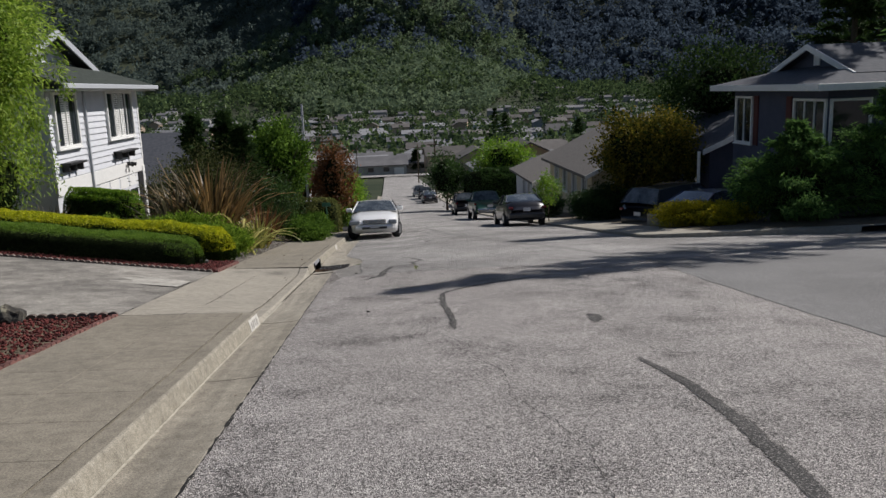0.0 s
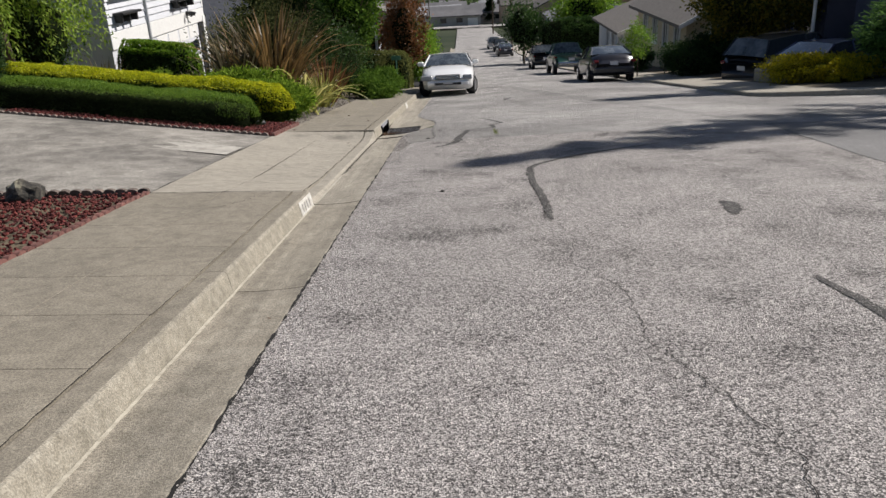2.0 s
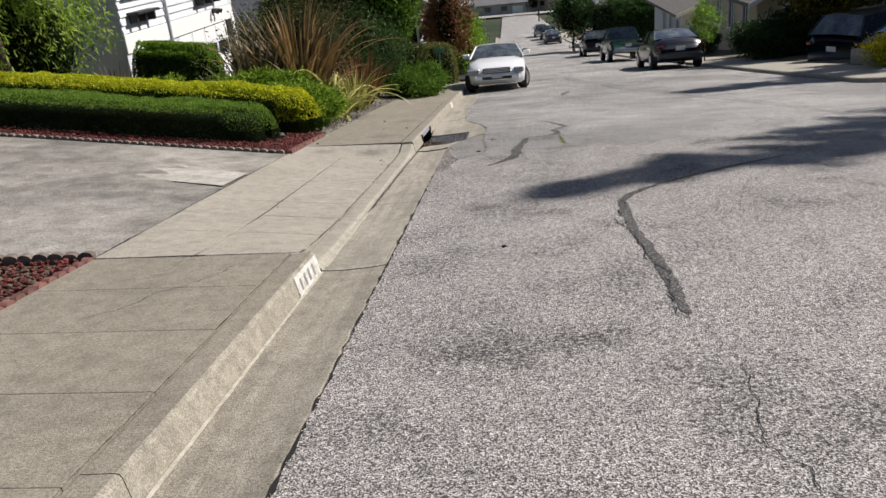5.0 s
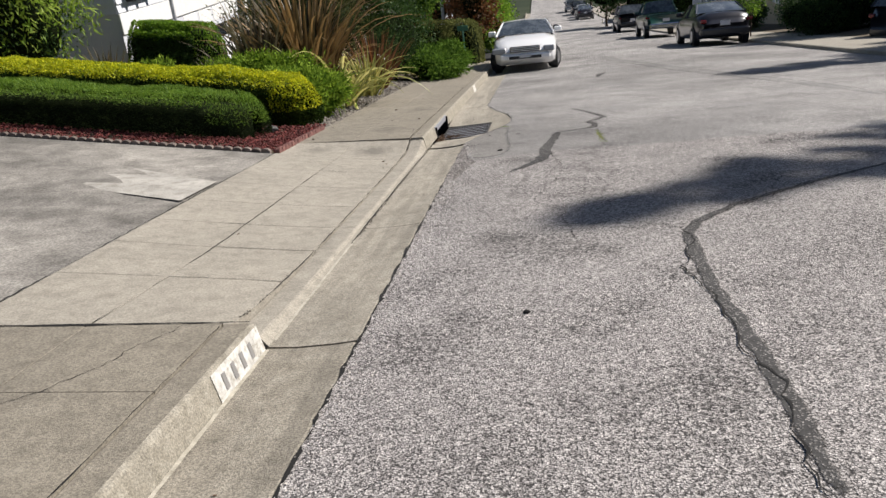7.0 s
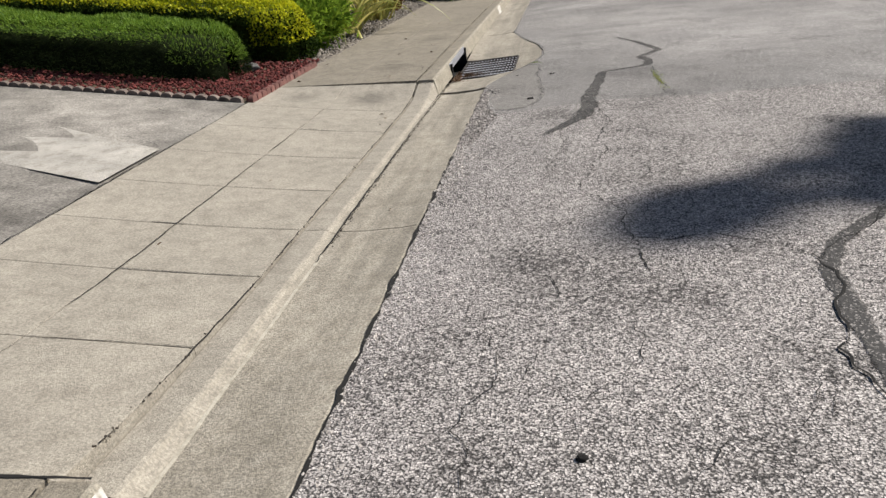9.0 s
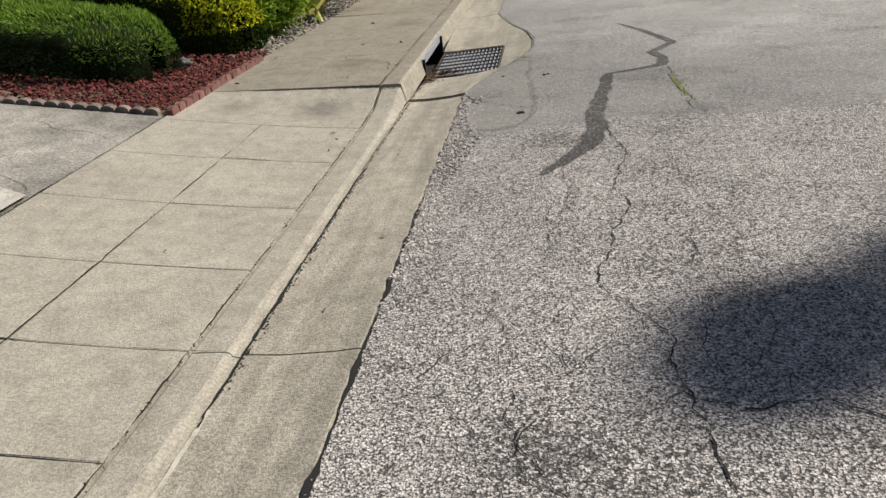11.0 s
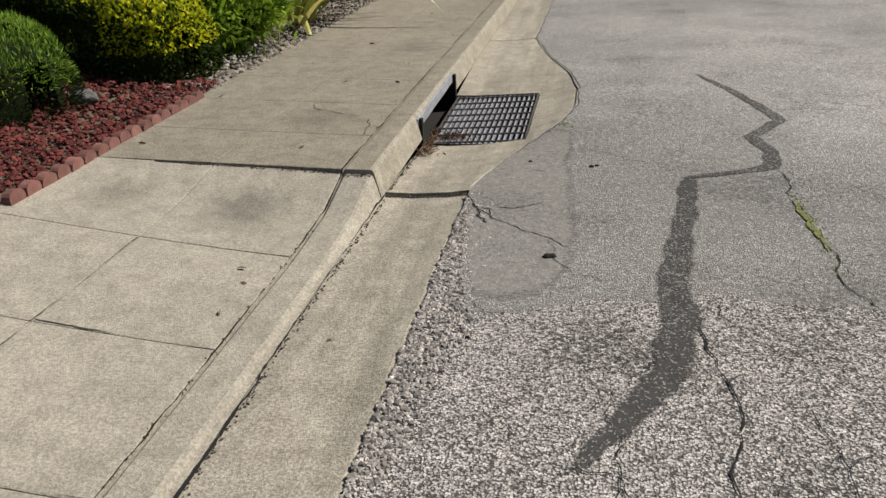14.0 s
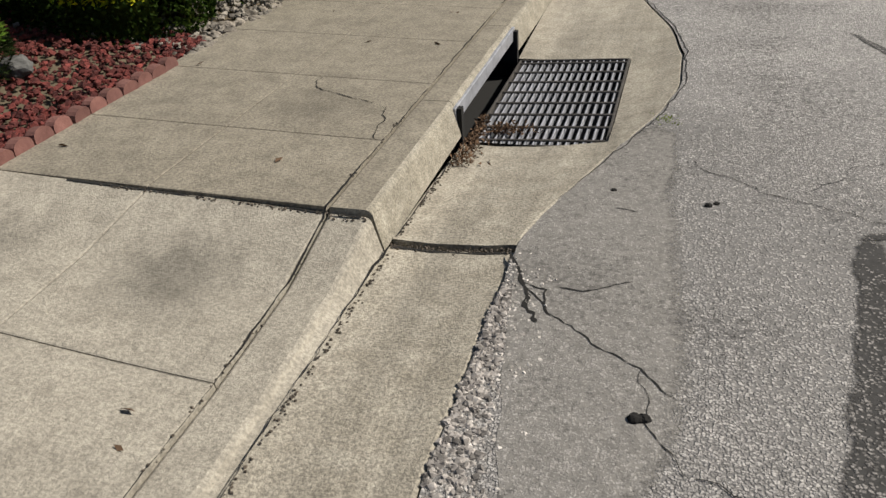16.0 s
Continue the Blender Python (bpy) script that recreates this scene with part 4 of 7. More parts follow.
def slab_roof(pts, thick=0.16):
    """A roof plane with thickness, from its four (or three) corners."""
    bm = bmesh.new()
    top = [bm.verts.new(p) for p in pts]
    low = [bm.verts.new(Vector(p) - Vector((0, 0, thick))) for p in pts]
    bm.faces.new(top)
    bm.faces.new(list(reversed(low)))
    for i in range(len(pts)):
        k = (i + 1) % len(pts)
        bm.faces.new((top[i], low[i], low[k], top[k]))
    bmesh.ops.recalc_face_normals(bm, faces=bm.faces)
    return bm


def along(p, d):
    """A frame on a wall: local x along d, local y out of the wall, z up."""
    d = Vector(d).normalized()
    n = d.cross(Vector((0, 0, 1)))
    return Matrix(((d.x, n.x, 0, p[0]), (d.y, n.y, 0, p[1]), (0, 0, 1, p[2]), (0, 0, 0, 1)))


def on_wall(bm, m):
    bmesh.ops.transform(bm, matrix=m, verts=bm.verts)
    return bm


def window(house, p, d, w, h, bars=1, frame_mat=None, blind=False, shutters=None):
    """A framed window set on a wall: frame, sill, glass, glazing bars."""
    fm = frame_mat or M_TRIM
    m = along(p, d)
    bm = bmesh.new()
    t = 0.09
    for a in ((-t, -0.04, -t, 0, 0.07, h + t), (w, -0.04, -t, w + t, 0.07, h + t), (0, -0.04, h, w, 0.07, h + t), (0, -0.04, -t, w, 0.07, 0)):
        box(bm, *a, bevel=0.008)
    win = part("window", on_wall(bm, m), fm, house)
    part("pane", on_wall(boxm(0, -0.03, 0, w, 0.0, h), m), M_GLASS, win)
    for i in range(bars):
        x = w * (i + 1) / (bars + 1)
        part("glazing_bar", on_wall(boxm(x - 0.025, 0.0, 0, x + 0.025, 0.045, h), m), fm, win)
    part("sill", on_wall(boxm(-t - 0.04, 0.0, -t - 0.04, w + t + 0.04, 0.11, -t, 0.006), m), fm, win)
    if blind:
        for i in range(int(h / 0.07)):
            part("blind_slat", on_wall(boxm(w * 0.3, 0.002, i * 0.07 + 0.01, w * 0.68, 0.014, i * 0.07 + 0.06), m), M_TRIM, win)
    if shutters:
        for x in (-t - 0.36, w + t + 0.01):
            part("shutter", on_wall(boxm(x, 0.0, -t, x + 0.35, 0.04, h + t, 0.006), m), shutters, house, "dark red shutter")
    return win


def siding(house, p, d, w, h, material, step=0.2, skip=()):
    """Lapped boards over a wall, each leaning out at its foot."""
    m = along(p, d)
    bm = bmesh.new()
    n = int(h / step)
    for i in range(n):
        z0, z1 = i * h / n, (i + 1) * h / n
        v = [bm.verts.new(c) for c in ((0, 0.045, z0), (w, 0.045, z0), (w, 0.006, z1), (0, 0.006, z1), (0, 0.004, z0), (w, 0.004, z0))]
        bm.faces.new((v[0], v[1], v[2], v[3]))
        bm.faces.new((v[4], v[5], v[1], v[0]))
    return part("siding", on_wall(bm, m), material, house)


M_RED = plain("dark red paint", (0.09, 0.02, 0.02), 0.6)
M_BLACK = plain("black metal", (0.02, 0.02, 0.022), 0.5)
M_GUTTERPAINT = plain("grey gutter", (0.45, 0.47, 0.5), 0.5)

# white house on the left
x0, ya, yb, zg, zh, ze = -10.0, 24.9, 33.7, -4.0, -0.8, 2.08
white_house = root("white_house", Matrix(), "white lap-sided two-storey house with grey shingle roof", "house")
inv = Matrix()
part("wall", boxm(-19, ya, zg - 1, x0, yb, ze), M_WHITE, white_house)
siding(white_house, (x0, ya, zh), (0, 1, 0), yb - ya, ze - zh, M_WHITE)
siding(white_house, (-19, ya, zh), (1, 0, 0), 9, ze - zh, M_WHITE)
part("corner_board", boxm(x0 - 0.02, yb - 0.12, zh, x0 + 0.05, yb + 0.02, ze, 0.01), M_TRIM, white_house)
part("belt_board", boxm(x0 - 0.02, ya, zh - 0.5, x0 + 0.045, yb, zh - 0.02, 0.01), M_TRIM, white_house)
window(white_house, (x0 + 0.05, 29.95, 0.22), (0, 1, 0), 2.8, 1.55, 3, blind=True)
window(white_house, (x0 + 0.05, 25.3, 0.2), (0, 1, 0), 1.7, 1.55, 1, blind=True)
for yc, wd in ((32.2, 2.0), (26.7, 1.4)):
    shelf = part("planter_shelf", boxm(x0 + 0.03, yc - wd, -0.38, x0 + 0.36, yc, -0.31, 0.01), M_BLACK, white_house, "black bracketed planter shelf")
    for k in range(3):
        y = yc - wd * (0.1 + 0.4 * k)
        part("bracket", boxm(x0 + 0.03, y - 0.05, -0.6, x0 + 0.26, y + 0.05, -0.38, 0.01), M_BLACK, shelf)
garage = part("garage_door", boxm(x0 - 0.05, 28.4, zg, x0 - 0.02, 32.9, zh - 0.45), M_TRIM, white_house, "white panelled garage door")
for i in range(4):
    for j in range(5):
        y, z = 28.5 + i * 1.1, zg + 0.12 + j * 0.53
        if j == 3:
            part("pane", boxm(x0 - 0.02, y, z, x0 + 0.002, y + 0.95, z + 0.4, 0.005), M_GLASS, garage)
        else:
            part("panel", boxm(x0 - 0.02, y, z, x0 + 0.012, y + 0.95, z + 0.42, 0.008), M_TRIM, garage)
part("garage_jamb", boxm(x0 - 0.02, 32.92, zg, x0 + 0.04, 33.4, zh - 0.45), M_BLACK, white_house, "dark garage door jamb")
part("garage_post", boxm(x0 - 0.02, 33.42, zg, x0 + 0.07, 33.7, zh - 0.3, 0.01), M_TRIM, white_house)
bm = cyl(bmesh.new(), (x0 + 0.08, 27.8, ze - 0.1), (x0 + 0.08, 27.8, zg), 0.045)
part("downpipe", bm, M_GUTTERPAINT, white_house, "grey downpipe")
lamp = part("wall_lamp", boxm(x0 + 0.03, 31.6, -0.95, x0 + 0.14, 31.74, -0.8, 0.02), M_BLACK, white_house, "twin black floodlight")
for dy in (-0.12, 0.12):
    cyl_b = cyl(bmesh.new(), (x0 + 0.12, 31.67 + dy, -0.84), (x0 + 0.3, 31.67 + dy * 1.7, -0.92), 0.04, 0.075)
    part("lamp_head", cyl_b, M_BLACK, lamp)
e = 0.65
part("roof", slab_roof([(x0 + e, ya - 0.4, ze), (x0 + e, yb + e, ze), (x0 - 1.4, yb - 1.1, ze + 0.78), (x0 - 1.4, ya - 0.4, ze + 0.78)]), M_SHINGLE3, white_house, "grey green shingle roof")
part("roof", slab_roof([(x0 + e, yb + e, ze), (-19.5, yb + e, ze), (-19.5, yb - 1.1, ze + 0.78), (x0 - 1.4, yb - 1.1, ze + 0.78)]), M_SHINGLE3, white_house)
part("roof_gutter", boxm(x0 + e, ya - 0.4, ze - 0.17, x0 + e + 0.12, yb + e, ze - 0.01, 0.02), M_GUTTERPAINT, white_house)
part("soffit", boxm(x0 + 0.03, ya - 0.4, ze - 0.22, x0 + e - 0.01, yb + e - 0.02, ze - 0.17), M_TRIM, white_house)
ga, gb, gm = 25.5, 32.3, 28.9
for xx in (x0 - 1.5, -19):
    bm = bmesh.new()
    face(bm, [(xx, ga, ze + 0.55), (xx, gb, ze + 0.55), (xx, gm, ze + 1.72)])
    part("gable_wall", bm, M_WHITE, white_house)
n = 7
bm = bmesh.new()
for i in range(n):
    f0, f1 = i / n, (i + 1) / n
    q = [(x0 - 1.45, ga + (gm - ga) * f0, ze + 0.55 + 1.17 * f0), (x0 - 1.45, gb + (gm - gb) * f0, ze + 0.55 + 1.17 * f0), (x0 - 1.49, gb + (gm - gb) * f1, ze + 0.55 + 1.17 * f1), (x0 - 1.49, ga + (gm - ga) * f1, ze + 0.55 + 1.17 * f1)]
    face(bm, q)
part("siding", bm, M_WHITE, white_house)
for s_, y in ((1, gb), (-1, ga)):
    part("roof", slab_roof([(x0 - 0.95, gm, ze + 1.88), (-19.5, gm, ze + 1.88), (-19.5, y + 0.4 * s_, ze + 0.55), (x0 - 0.95, y + 0.4 * s_, ze + 0.55)], 0.14), M_SHINGLE3, white_house)
    part("rake_board", slab_roof([(x0 - 0.89, gm, ze + 1.87), (x0 - 0.95, gm, ze + 1.87), (x0 - 0.95, y + 0.4 * s_, ze + 0.54), (x0 - 0.89, y + 0.4 * s_, ze + 0.54)], 0.24), M_GUTTERPAINT, white_house)
window(white_house, (x0 - 1.43, 27.9, ze + 0.75), (0, 1, 0), 0.5, 0.5, 0)


def gable_house(name, xa, ya, xb, yb, z0, eave, ridge, wall_mat, roof_mat, label, axis="y", wins=(), over=0.5):
    """A plain gabled house; wins: (p, d, w, h)."""
    th = root(name, Matrix(), label, "house")
    bm = boxm(xa, ya, z0, xb, yb, eave)
    if axis == "y":
        xm = (xa + xb) / 2
        for y in (ya, yb):
            face(bm, [(xa, y, eave), (xb, y, eave), (xm, y, ridge)])
    else:
        ym = (ya + yb) / 2
        for x in (xa, xb):
            face(bm, [(x, ya, eave), (x, yb, eave), (x, ym, ridge)])
    part("wall", bm, wall_mat, th)
    sl = (ridge - eave) / ((xb - xa) / 2 if axis == "y" else (yb - ya) / 2)
    for s_ in (-1, 1):
        if axis == "y":
            xe = xa - over if s_ < 0 else xb + over
            q = [((xa + xb) / 2, ya - over, ridge + 0.12), ((xa + xb) / 2, yb + over, ridge + 0.12), (xe, yb + over, eave - sl * over + 0.12), (xe, ya - over, eave - sl * over + 0.12)]
        else:
            ye = ya - over if s_ < 0 else yb + over
            q = [(xa - over, (ya + yb) / 2, ridge + 0.12), (xb + over, (ya + yb) / 2, ridge + 0.12), (xb + over, ye, eave - sl * over + 0.12), (xa - over, ye, eave - sl * over + 0.12)]
        part("roof", slab_roof(q, 0.16), roof_mat, th)
        r = [Vector(q[0]), Vector(q[3])] if axis == "y" else [Vector(q[0]), Vector(q[3])]
        dv = Vector((0, -0.05, 0)) if axis == "y" else Vector((-0.05, 0, 0))
        part("rake_board", slab_roof([r[0] + dv, r[0], r[1], r[1] + dv], 0.22), M_TRIM, th)
    for w_ in wins:
        window(th, *w_)
    return th


# blue-grey house across the street
bx, by0, by1, bz0, bze = 14.0, 24.9, 31.8, -4.5, 1.2
blue_house = root("blue_house", Matrix(), "dark blue-grey house with white trim and red shutters", "house")
part("wall", boxm(bx, by0, bz0, 24, by1, bze), M_BLUE, blue_house)
window(blue_house, (bx - 0.01, 31.5, -0.95), (0, -1, 0), 1.3, 1.65, 1)
window(blue_house, (bx - 0.01, 26.9, -0.95), (0, -1, 0), 1.9, 1.6, 2)
window(blue_house, (bx + 0.15, by0 - 0.01, -0.95), (1, 0, 0), 1.2, 1.6, 0)
for y in (29.65, 27.15):
    part("shutter", boxm(bx - 0.05, y, -1.05, bx - 0.003, y + 0.36, 0.8, 0.008), M_RED, blue_house, "dark red shutter")
part("roof", slab_roof([(bx - 0.7, by0 - 0.7, bze), (bx - 0.7, by1 + 0.7, bze), (bx + 2.2, by1 - 2, bze + 0.75), (bx + 2.2, by0 + 2, bze + 0.75)]), M_SHINGLE, blue_house, "dark shingle roof")
part("roof", slab_roof([(bx - 0.7, by0 - 0.7, bze), (bx + 2.2, by0 + 2, bze + 0.75), (24, by0 + 2, bze + 0.75), (24.7, by0 - 0.7, bze)]), M_SHINGLE, blue_house)
part("fascia", boxm(bx - 0.76, by0 - 0.76, bze - 0.2, bx - 0.7, by1 + 0.7, bze + 0.02, 0.01), M_TRIM, blue_house)
part("fascia", boxm(bx - 0.7, by0 - 0.76, bze - 0.2, 24.7, by0 - 0.7, bze + 0.02, 0.01), M_TRIM, blue_house)
gy0, gy1, gx = 25.6, 31.2, bx + 1.5
gm = (gy0 + gy1) / 2
bm = bmesh.new()
face(bm, [(gx, gy0, bze + 0.38), (gx, gy1, bze + 0.38), (gx, gm, bze + 1.22)])
part("gable_wall", bm, M_BLUE, blue_house)
for s_, y in ((-1, gy0), (1, gy1)):
    part("roof", slab_roof([(gx - 0.4, gm, bze + 1.36), (25, gm, bze + 1.36), (25, y + 0.3 * s_, bze + 0.33), (gx - 0.4, y + 0.3 * s_, bze + 0.33)], 0.14), M_SHINGLE, blue_house)
    part("rake_board", slab_roof([(gx - 0.46, gm, bze + 1.37), (gx - 0.4, gm, bze + 1.37), (gx - 0.4, y + 0.3 * s_, bze + 0.34), (gx - 0.46, y + 0.3 * s_, bze + 0.34)], 0.2), M_TRIM, blue_house)
part("gable_vent", boxm(gx - 0.05, gm - 0.2, bze + 0.62, gx, gm + 0.2, bze + 0.98, 0.01), M_TRIM, blue_house, "white louvred gable vent")
gable_house("house", 13.6, 33.2, 22, 41, -6, -1.3, 0.5, M_BLUE, M_SHINGLE, "low dark wing with a shingled gable roof", "y", [((13.59, 35.9, -3.2), (0, -1, 0), 1.6, 1.5)])
for y in (32.6, 35.2):
    tagged(mesh_ob("porch_post", cyl(bmesh.new(), (12.9, y, -4.6), (12.9, y, -1.45), 0.07), M_TRIM), "slim porch post before a dark house", "post")
zc = W(0, 46).z
gable_house("house", 10.8, 42.0, 18, 53, zc - 1, zc + 2.9, zc + 4.7, M_CREAM, M_SHINGLE2, "cream and pale two-storey house with grey roof", "y",
            [((10.79, 44 + 2.4 * k, zc + 1.2), (0, -1, 0), 0.9, 1.3) for k in range(4)] + [((12, 41.99, zc + 1.2), (1, 0, 0), 1.0, 1.3)])
zc = W(0, 62).z
gable_house("house", 10.6, 56.5, 19, 66, zc - 1, zc + 3.0, zc + 4.6, M_PALE, M_SHINGLE2, "pale grey house with a grey shingle roof", "y", [((10.59, 58 + 2.2 * k, zc + 1.2), (0, -1, 0), 0.9, 1.3) for k in range(3)])
zc = W(0, 88).z
gable_house("house", 11, 82, 20, 93, zc - 1, zc + 3.2, zc + 5, M_CREAM, M_SHINGLE, "tan house with a dark gabled roof", "x")
zc = W(0, 44).z
gable_house("house", -19, 40, -10.5, 49, zc - 1, zc + 3.4, zc + 5.4, M_SHINGLE2, M_SHINGLE, "brown house with a dark roof and white rakes", "x", [((-10.49, 44.5, zc + 1.2), (0, 1, 0), 1.5, 1.3)])
zc = W(0, 60).z
gable_house("house", -18, 55, -9, 66, zc - 1, zc + 3.0, zc + 4.8, M_PALE, M_SHINGLE2, "grey house behind trees", "y")
zc = W(0, 80).z
gable_house("house", -17, 74, -8, 84, zc - 1, zc + 3.0, zc + 4.6, M_WHITE, M_SHINGLE, "white house behind trees", "y")

# ---- plants ----
RNG = np.random.default_rng(7)


def quads(name, V, material):
    """A mesh of loose four-cornered leaves; V is (n, 4, 3)."""
    n = len(V)
    me = bpy.data.meshes.new(name)
    me.vertices.add(n * 4)
    me.vertices.foreach_set("co", np.asarray(V, np.float32).ravel())
    me.loops.add(n * 4)
    me.loops.foreach_set("vertex_index", np.arange(n * 4, dtype=np.int32))
    me.polygons.add(n)
    me.polygons.foreach_set("loop_start", np.arange(0, n * 4, 4, dtype=np.int32))
    me.polygons.foreach_set("loop_total", np.full(n, 4, np.int32))
    me.materials.append(material)
    me.update(calc_edges=True)
    return new(name, me)


def unit(a):
    return a / np.maximum(np.linalg.norm(a, axis=-1, keepdims=True), 1e-9)


def leaf_quads(P, D, length, width, rng=RNG, spread=0.6, fold=0.25):
    """Leaves at P that point roughly along D."""
    n = len(P)
    d = unit(D + spread * rng.normal(size=(n, 3)))
    s = unit(np.cross(d, rng.normal(size=(n, 3))))
    up = np.cross(s, d)
    L = length * rng.uniform(0.6, 1.3, (n, 1))
    Wd = width * rng.uniform(0.7, 1.25, (n, 1))
    mid = P + d * L * 0.5
    return np.stack([P, mid + s * Wd * 0.5 + up * L * fold * 0.2, P + d * L - up * L * fold * 0.3, mid - s * Wd * 0.5 + up * L * fold * 0.2], 1)


def path_points(pts, n, rng):
    """n random places along a polyline, with the way there."""
    pts = np.array(pts, float)
    seg = np.diff(pts, axis=0)
    ln = np.linalg.norm(seg, axis=1)
    i = rng.choice(len(seg), n, p=ln / ln.sum())
    f = rng.uniform(0, 1, (n, 1))
    return pts[i] + seg[i] * f, unit(seg[i])


def hedge(name, pts, half, height, core_mat, leaf_mat, n, length, width, label, seed, bump=0.06, spread=0.5, category="hedge", tops=None, top_mat=None):
    """A clipped hedge along pts (u, v): a dark core with a skin of leaves, domed on top and rounded at the ends."""
    rng = np.random.default_rng(seed)
    P, D = path_points([(u, v, 0) for u, v in pts], n, rng)
    side = np.stack([-D[:, 1], D[:, 0], np.zeros(n)], 1)
    ang = rng.uniform(-0.15, math.pi + 0.15, n)
    ca, sa = np.cos(ang), np.sin(ang)
    e = 0.55
    cx = np.sign(ca) * np.abs(ca) ** e * half
    cz = height * np.clip(np.abs(sa) ** e * np.sign(sa), -0.1, 1)
    low = rng.random(n) < 0.35
    cz = np.where(low, rng.uniform(0.02, 0.85, n) * height, cz)
    cx = np.where(low, np.sign(cx) * half, cx)
    # rounded ends
    end = rng.random(n) < 0.16
    capped = np.zeros(n, bool)
    for which, sgn in ((0, -1), (-1, 1)):
        sel = end & (rng.random(n) < 0.5) if which == 0 else end
        q = np.array([*pts[which], 0.0])
        a, b = np.array([*pts[0], 0.0]), np.array([*pts[1], 0.0])
        if which:
            a, b = np.array([*pts[-2], 0.0]), np.array([*pts[-1], 0.0])
        w = unit((b - a)[None])[0] * sgn
        th = rng.uniform(-math.pi / 2, math.pi / 2, n)
        zz = rng.uniform(0, 1, n)
        r = half * (1 - zz ** 4 * 0.5)
        s0 = np.array([-w[1], w[0], 0])
        pos = q + np.outer(np.cos(th) * r, w) + np.outer(np.sin(th) * r, s0)
        P = np.where(sel[:, None], pos, P)
        cx = np.where(sel, 0, cx)
        cz = np.where(sel, zz * height, cz)
        side = np.where(sel[:, None], unit(np.outer(np.cos(th), w) + np.outer(np.sin(th), s0)), side)
        end = end & ~sel
        capped = capped | sel if which == 0 else capped
    q = P + side * cx[:, None]
    lump = np.array([noise.noise(Vector((a * 1.7, b * 1.7, c * 2.5 + seed))) + 0.5 * noise.noise(Vector((a * 6, b * 6, c * 6))) for a, b, c in zip(q[:, 0], q[:, 1], cz)])
    out = unit(side * cx[:, None] * 1.0 + np.array([0, 0, 1.0]) * (np.maximum(cz - height * 0.6, 0) * 2.2)[:, None] + 1e-3 * side)
    q = q + out * (lump * bump)[:, None]
    base = np.array([lot_w(a, b) if a < -1.7 else 0.08 for a, b in zip(q[:, 0], q[:, 1])])
    pos = np.array([W(a, b, c) for a, b, c in zip(q[:, 0], q[:, 1], cz + lump * bump + base)])
    V = leaf_quads(pos - out * length * 0.4, out + np.array([0, 0, 0.35]), length, width, rng, spread)
    c0 = pts[len(pts) // 2]
    thing = root(name, Matrix.Translation(W(*c0, lot_w(*c0) if c0[0] < -1.7 else 0.08)), label, category)
    inv = thing.matrix_world.inverted()
    # leaves on top and at the first end take the sunlit colour, sides the shaded
    lit_leaves = cz + lump * bump * 1.5 > height * (0.8 - 0.12 * rng.random(n)) if top_mat else np.zeros(n, bool)
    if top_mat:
        lit_leaves = lit_leaves | (capped & (cz > height * 0.3) & (rng.random(n) < 0.7))
    for nm, sel, m_ in (("foliage", ~lit_leaves, leaf_mat), ("lit_leaves", lit_leaves, top_mat)):
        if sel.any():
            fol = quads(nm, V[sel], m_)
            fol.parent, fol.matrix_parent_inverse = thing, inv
    # core
    rows = []
    m = 12
    dense = []
    for (a, b), (c, d) in zip(pts, pts[1:]):
        k = max(2, int(math.hypot(c - a, d - b) / 0.3))
        dense += [(a + (c - a) * i / k, b + (d - b) * i / k) for i in range(k)]
    dense.append(pts[-1])
    h0, h1 = Vector(dense[0]), Vector(dense[-1])
    w0, w1 = (h0 - Vector(dense[1])).normalized(), (h1 - Vector(dense[-2])).normalized()
    reach = ((0.82, 0.3), (0.7, 0.62), (0.5, 0.82), (0.25, 0.95))
    tapers = [k for _, k in reach] + [1] * len(dense) + [k for _, k in reversed(reach)]
    dense = [tuple(h0 + w0 * half * a) for a, _ in reach] + dense + [tuple(h1 + w1 * half * a) for a, _ in reversed(reach)]
    for i, (a, b) in enumerate(dense):
        (a0, b0), (a1, b1) = dense[max(0, i - 1)], dense[min(len(dense) - 1, i + 1)]
        d = Vector((a1 - a0, b1 - b0, 0)).normalized()
        s = Vector((-d.y, d.x, 0))
        taper = tapers[i]
        row = []
        for k in range(m + 1):
            t = math.pi * k / m
            x = math.copysign(abs(math.cos(t)) ** e, math.cos(t)) * (half - 0.14) * taper
            z = abs(math.sin(t)) ** e * (height - 0.13) * (0.8 + 0.2 * taper)
            row.append(W(a + s.x * x, b + s.y * x, z + (lot_w(a, b) if a < -1.7 else 0.08) - 0.03))
        rows.append(row)
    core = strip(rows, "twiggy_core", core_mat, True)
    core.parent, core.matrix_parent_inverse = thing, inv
    return thing


def blob_points(n, centre, radii, rng, clumps=40, sig=0.16, shell=0.55, flat=0.0):
    """Leaf places gathered in clumps within an ellipsoid; outward ways."""
    c = unit(rng.normal(size=(clumps, 3))) * rng.uniform(shell, 1.0, (clumps, 1))
    c[:, 2] = np.maximum(c[:, 2], -0.75 + flat)
    i = rng.integers(0, clumps, n)
    g = rng.normal(size=(n, 3)) * sig
    p = c[i] + g
    return np.array(centre) + p * np.array(radii), unit(c[i] * 0.6 + g * 3 / max(sig, 0.05) * 0.16 + np.array([0, 0, 0.25]))


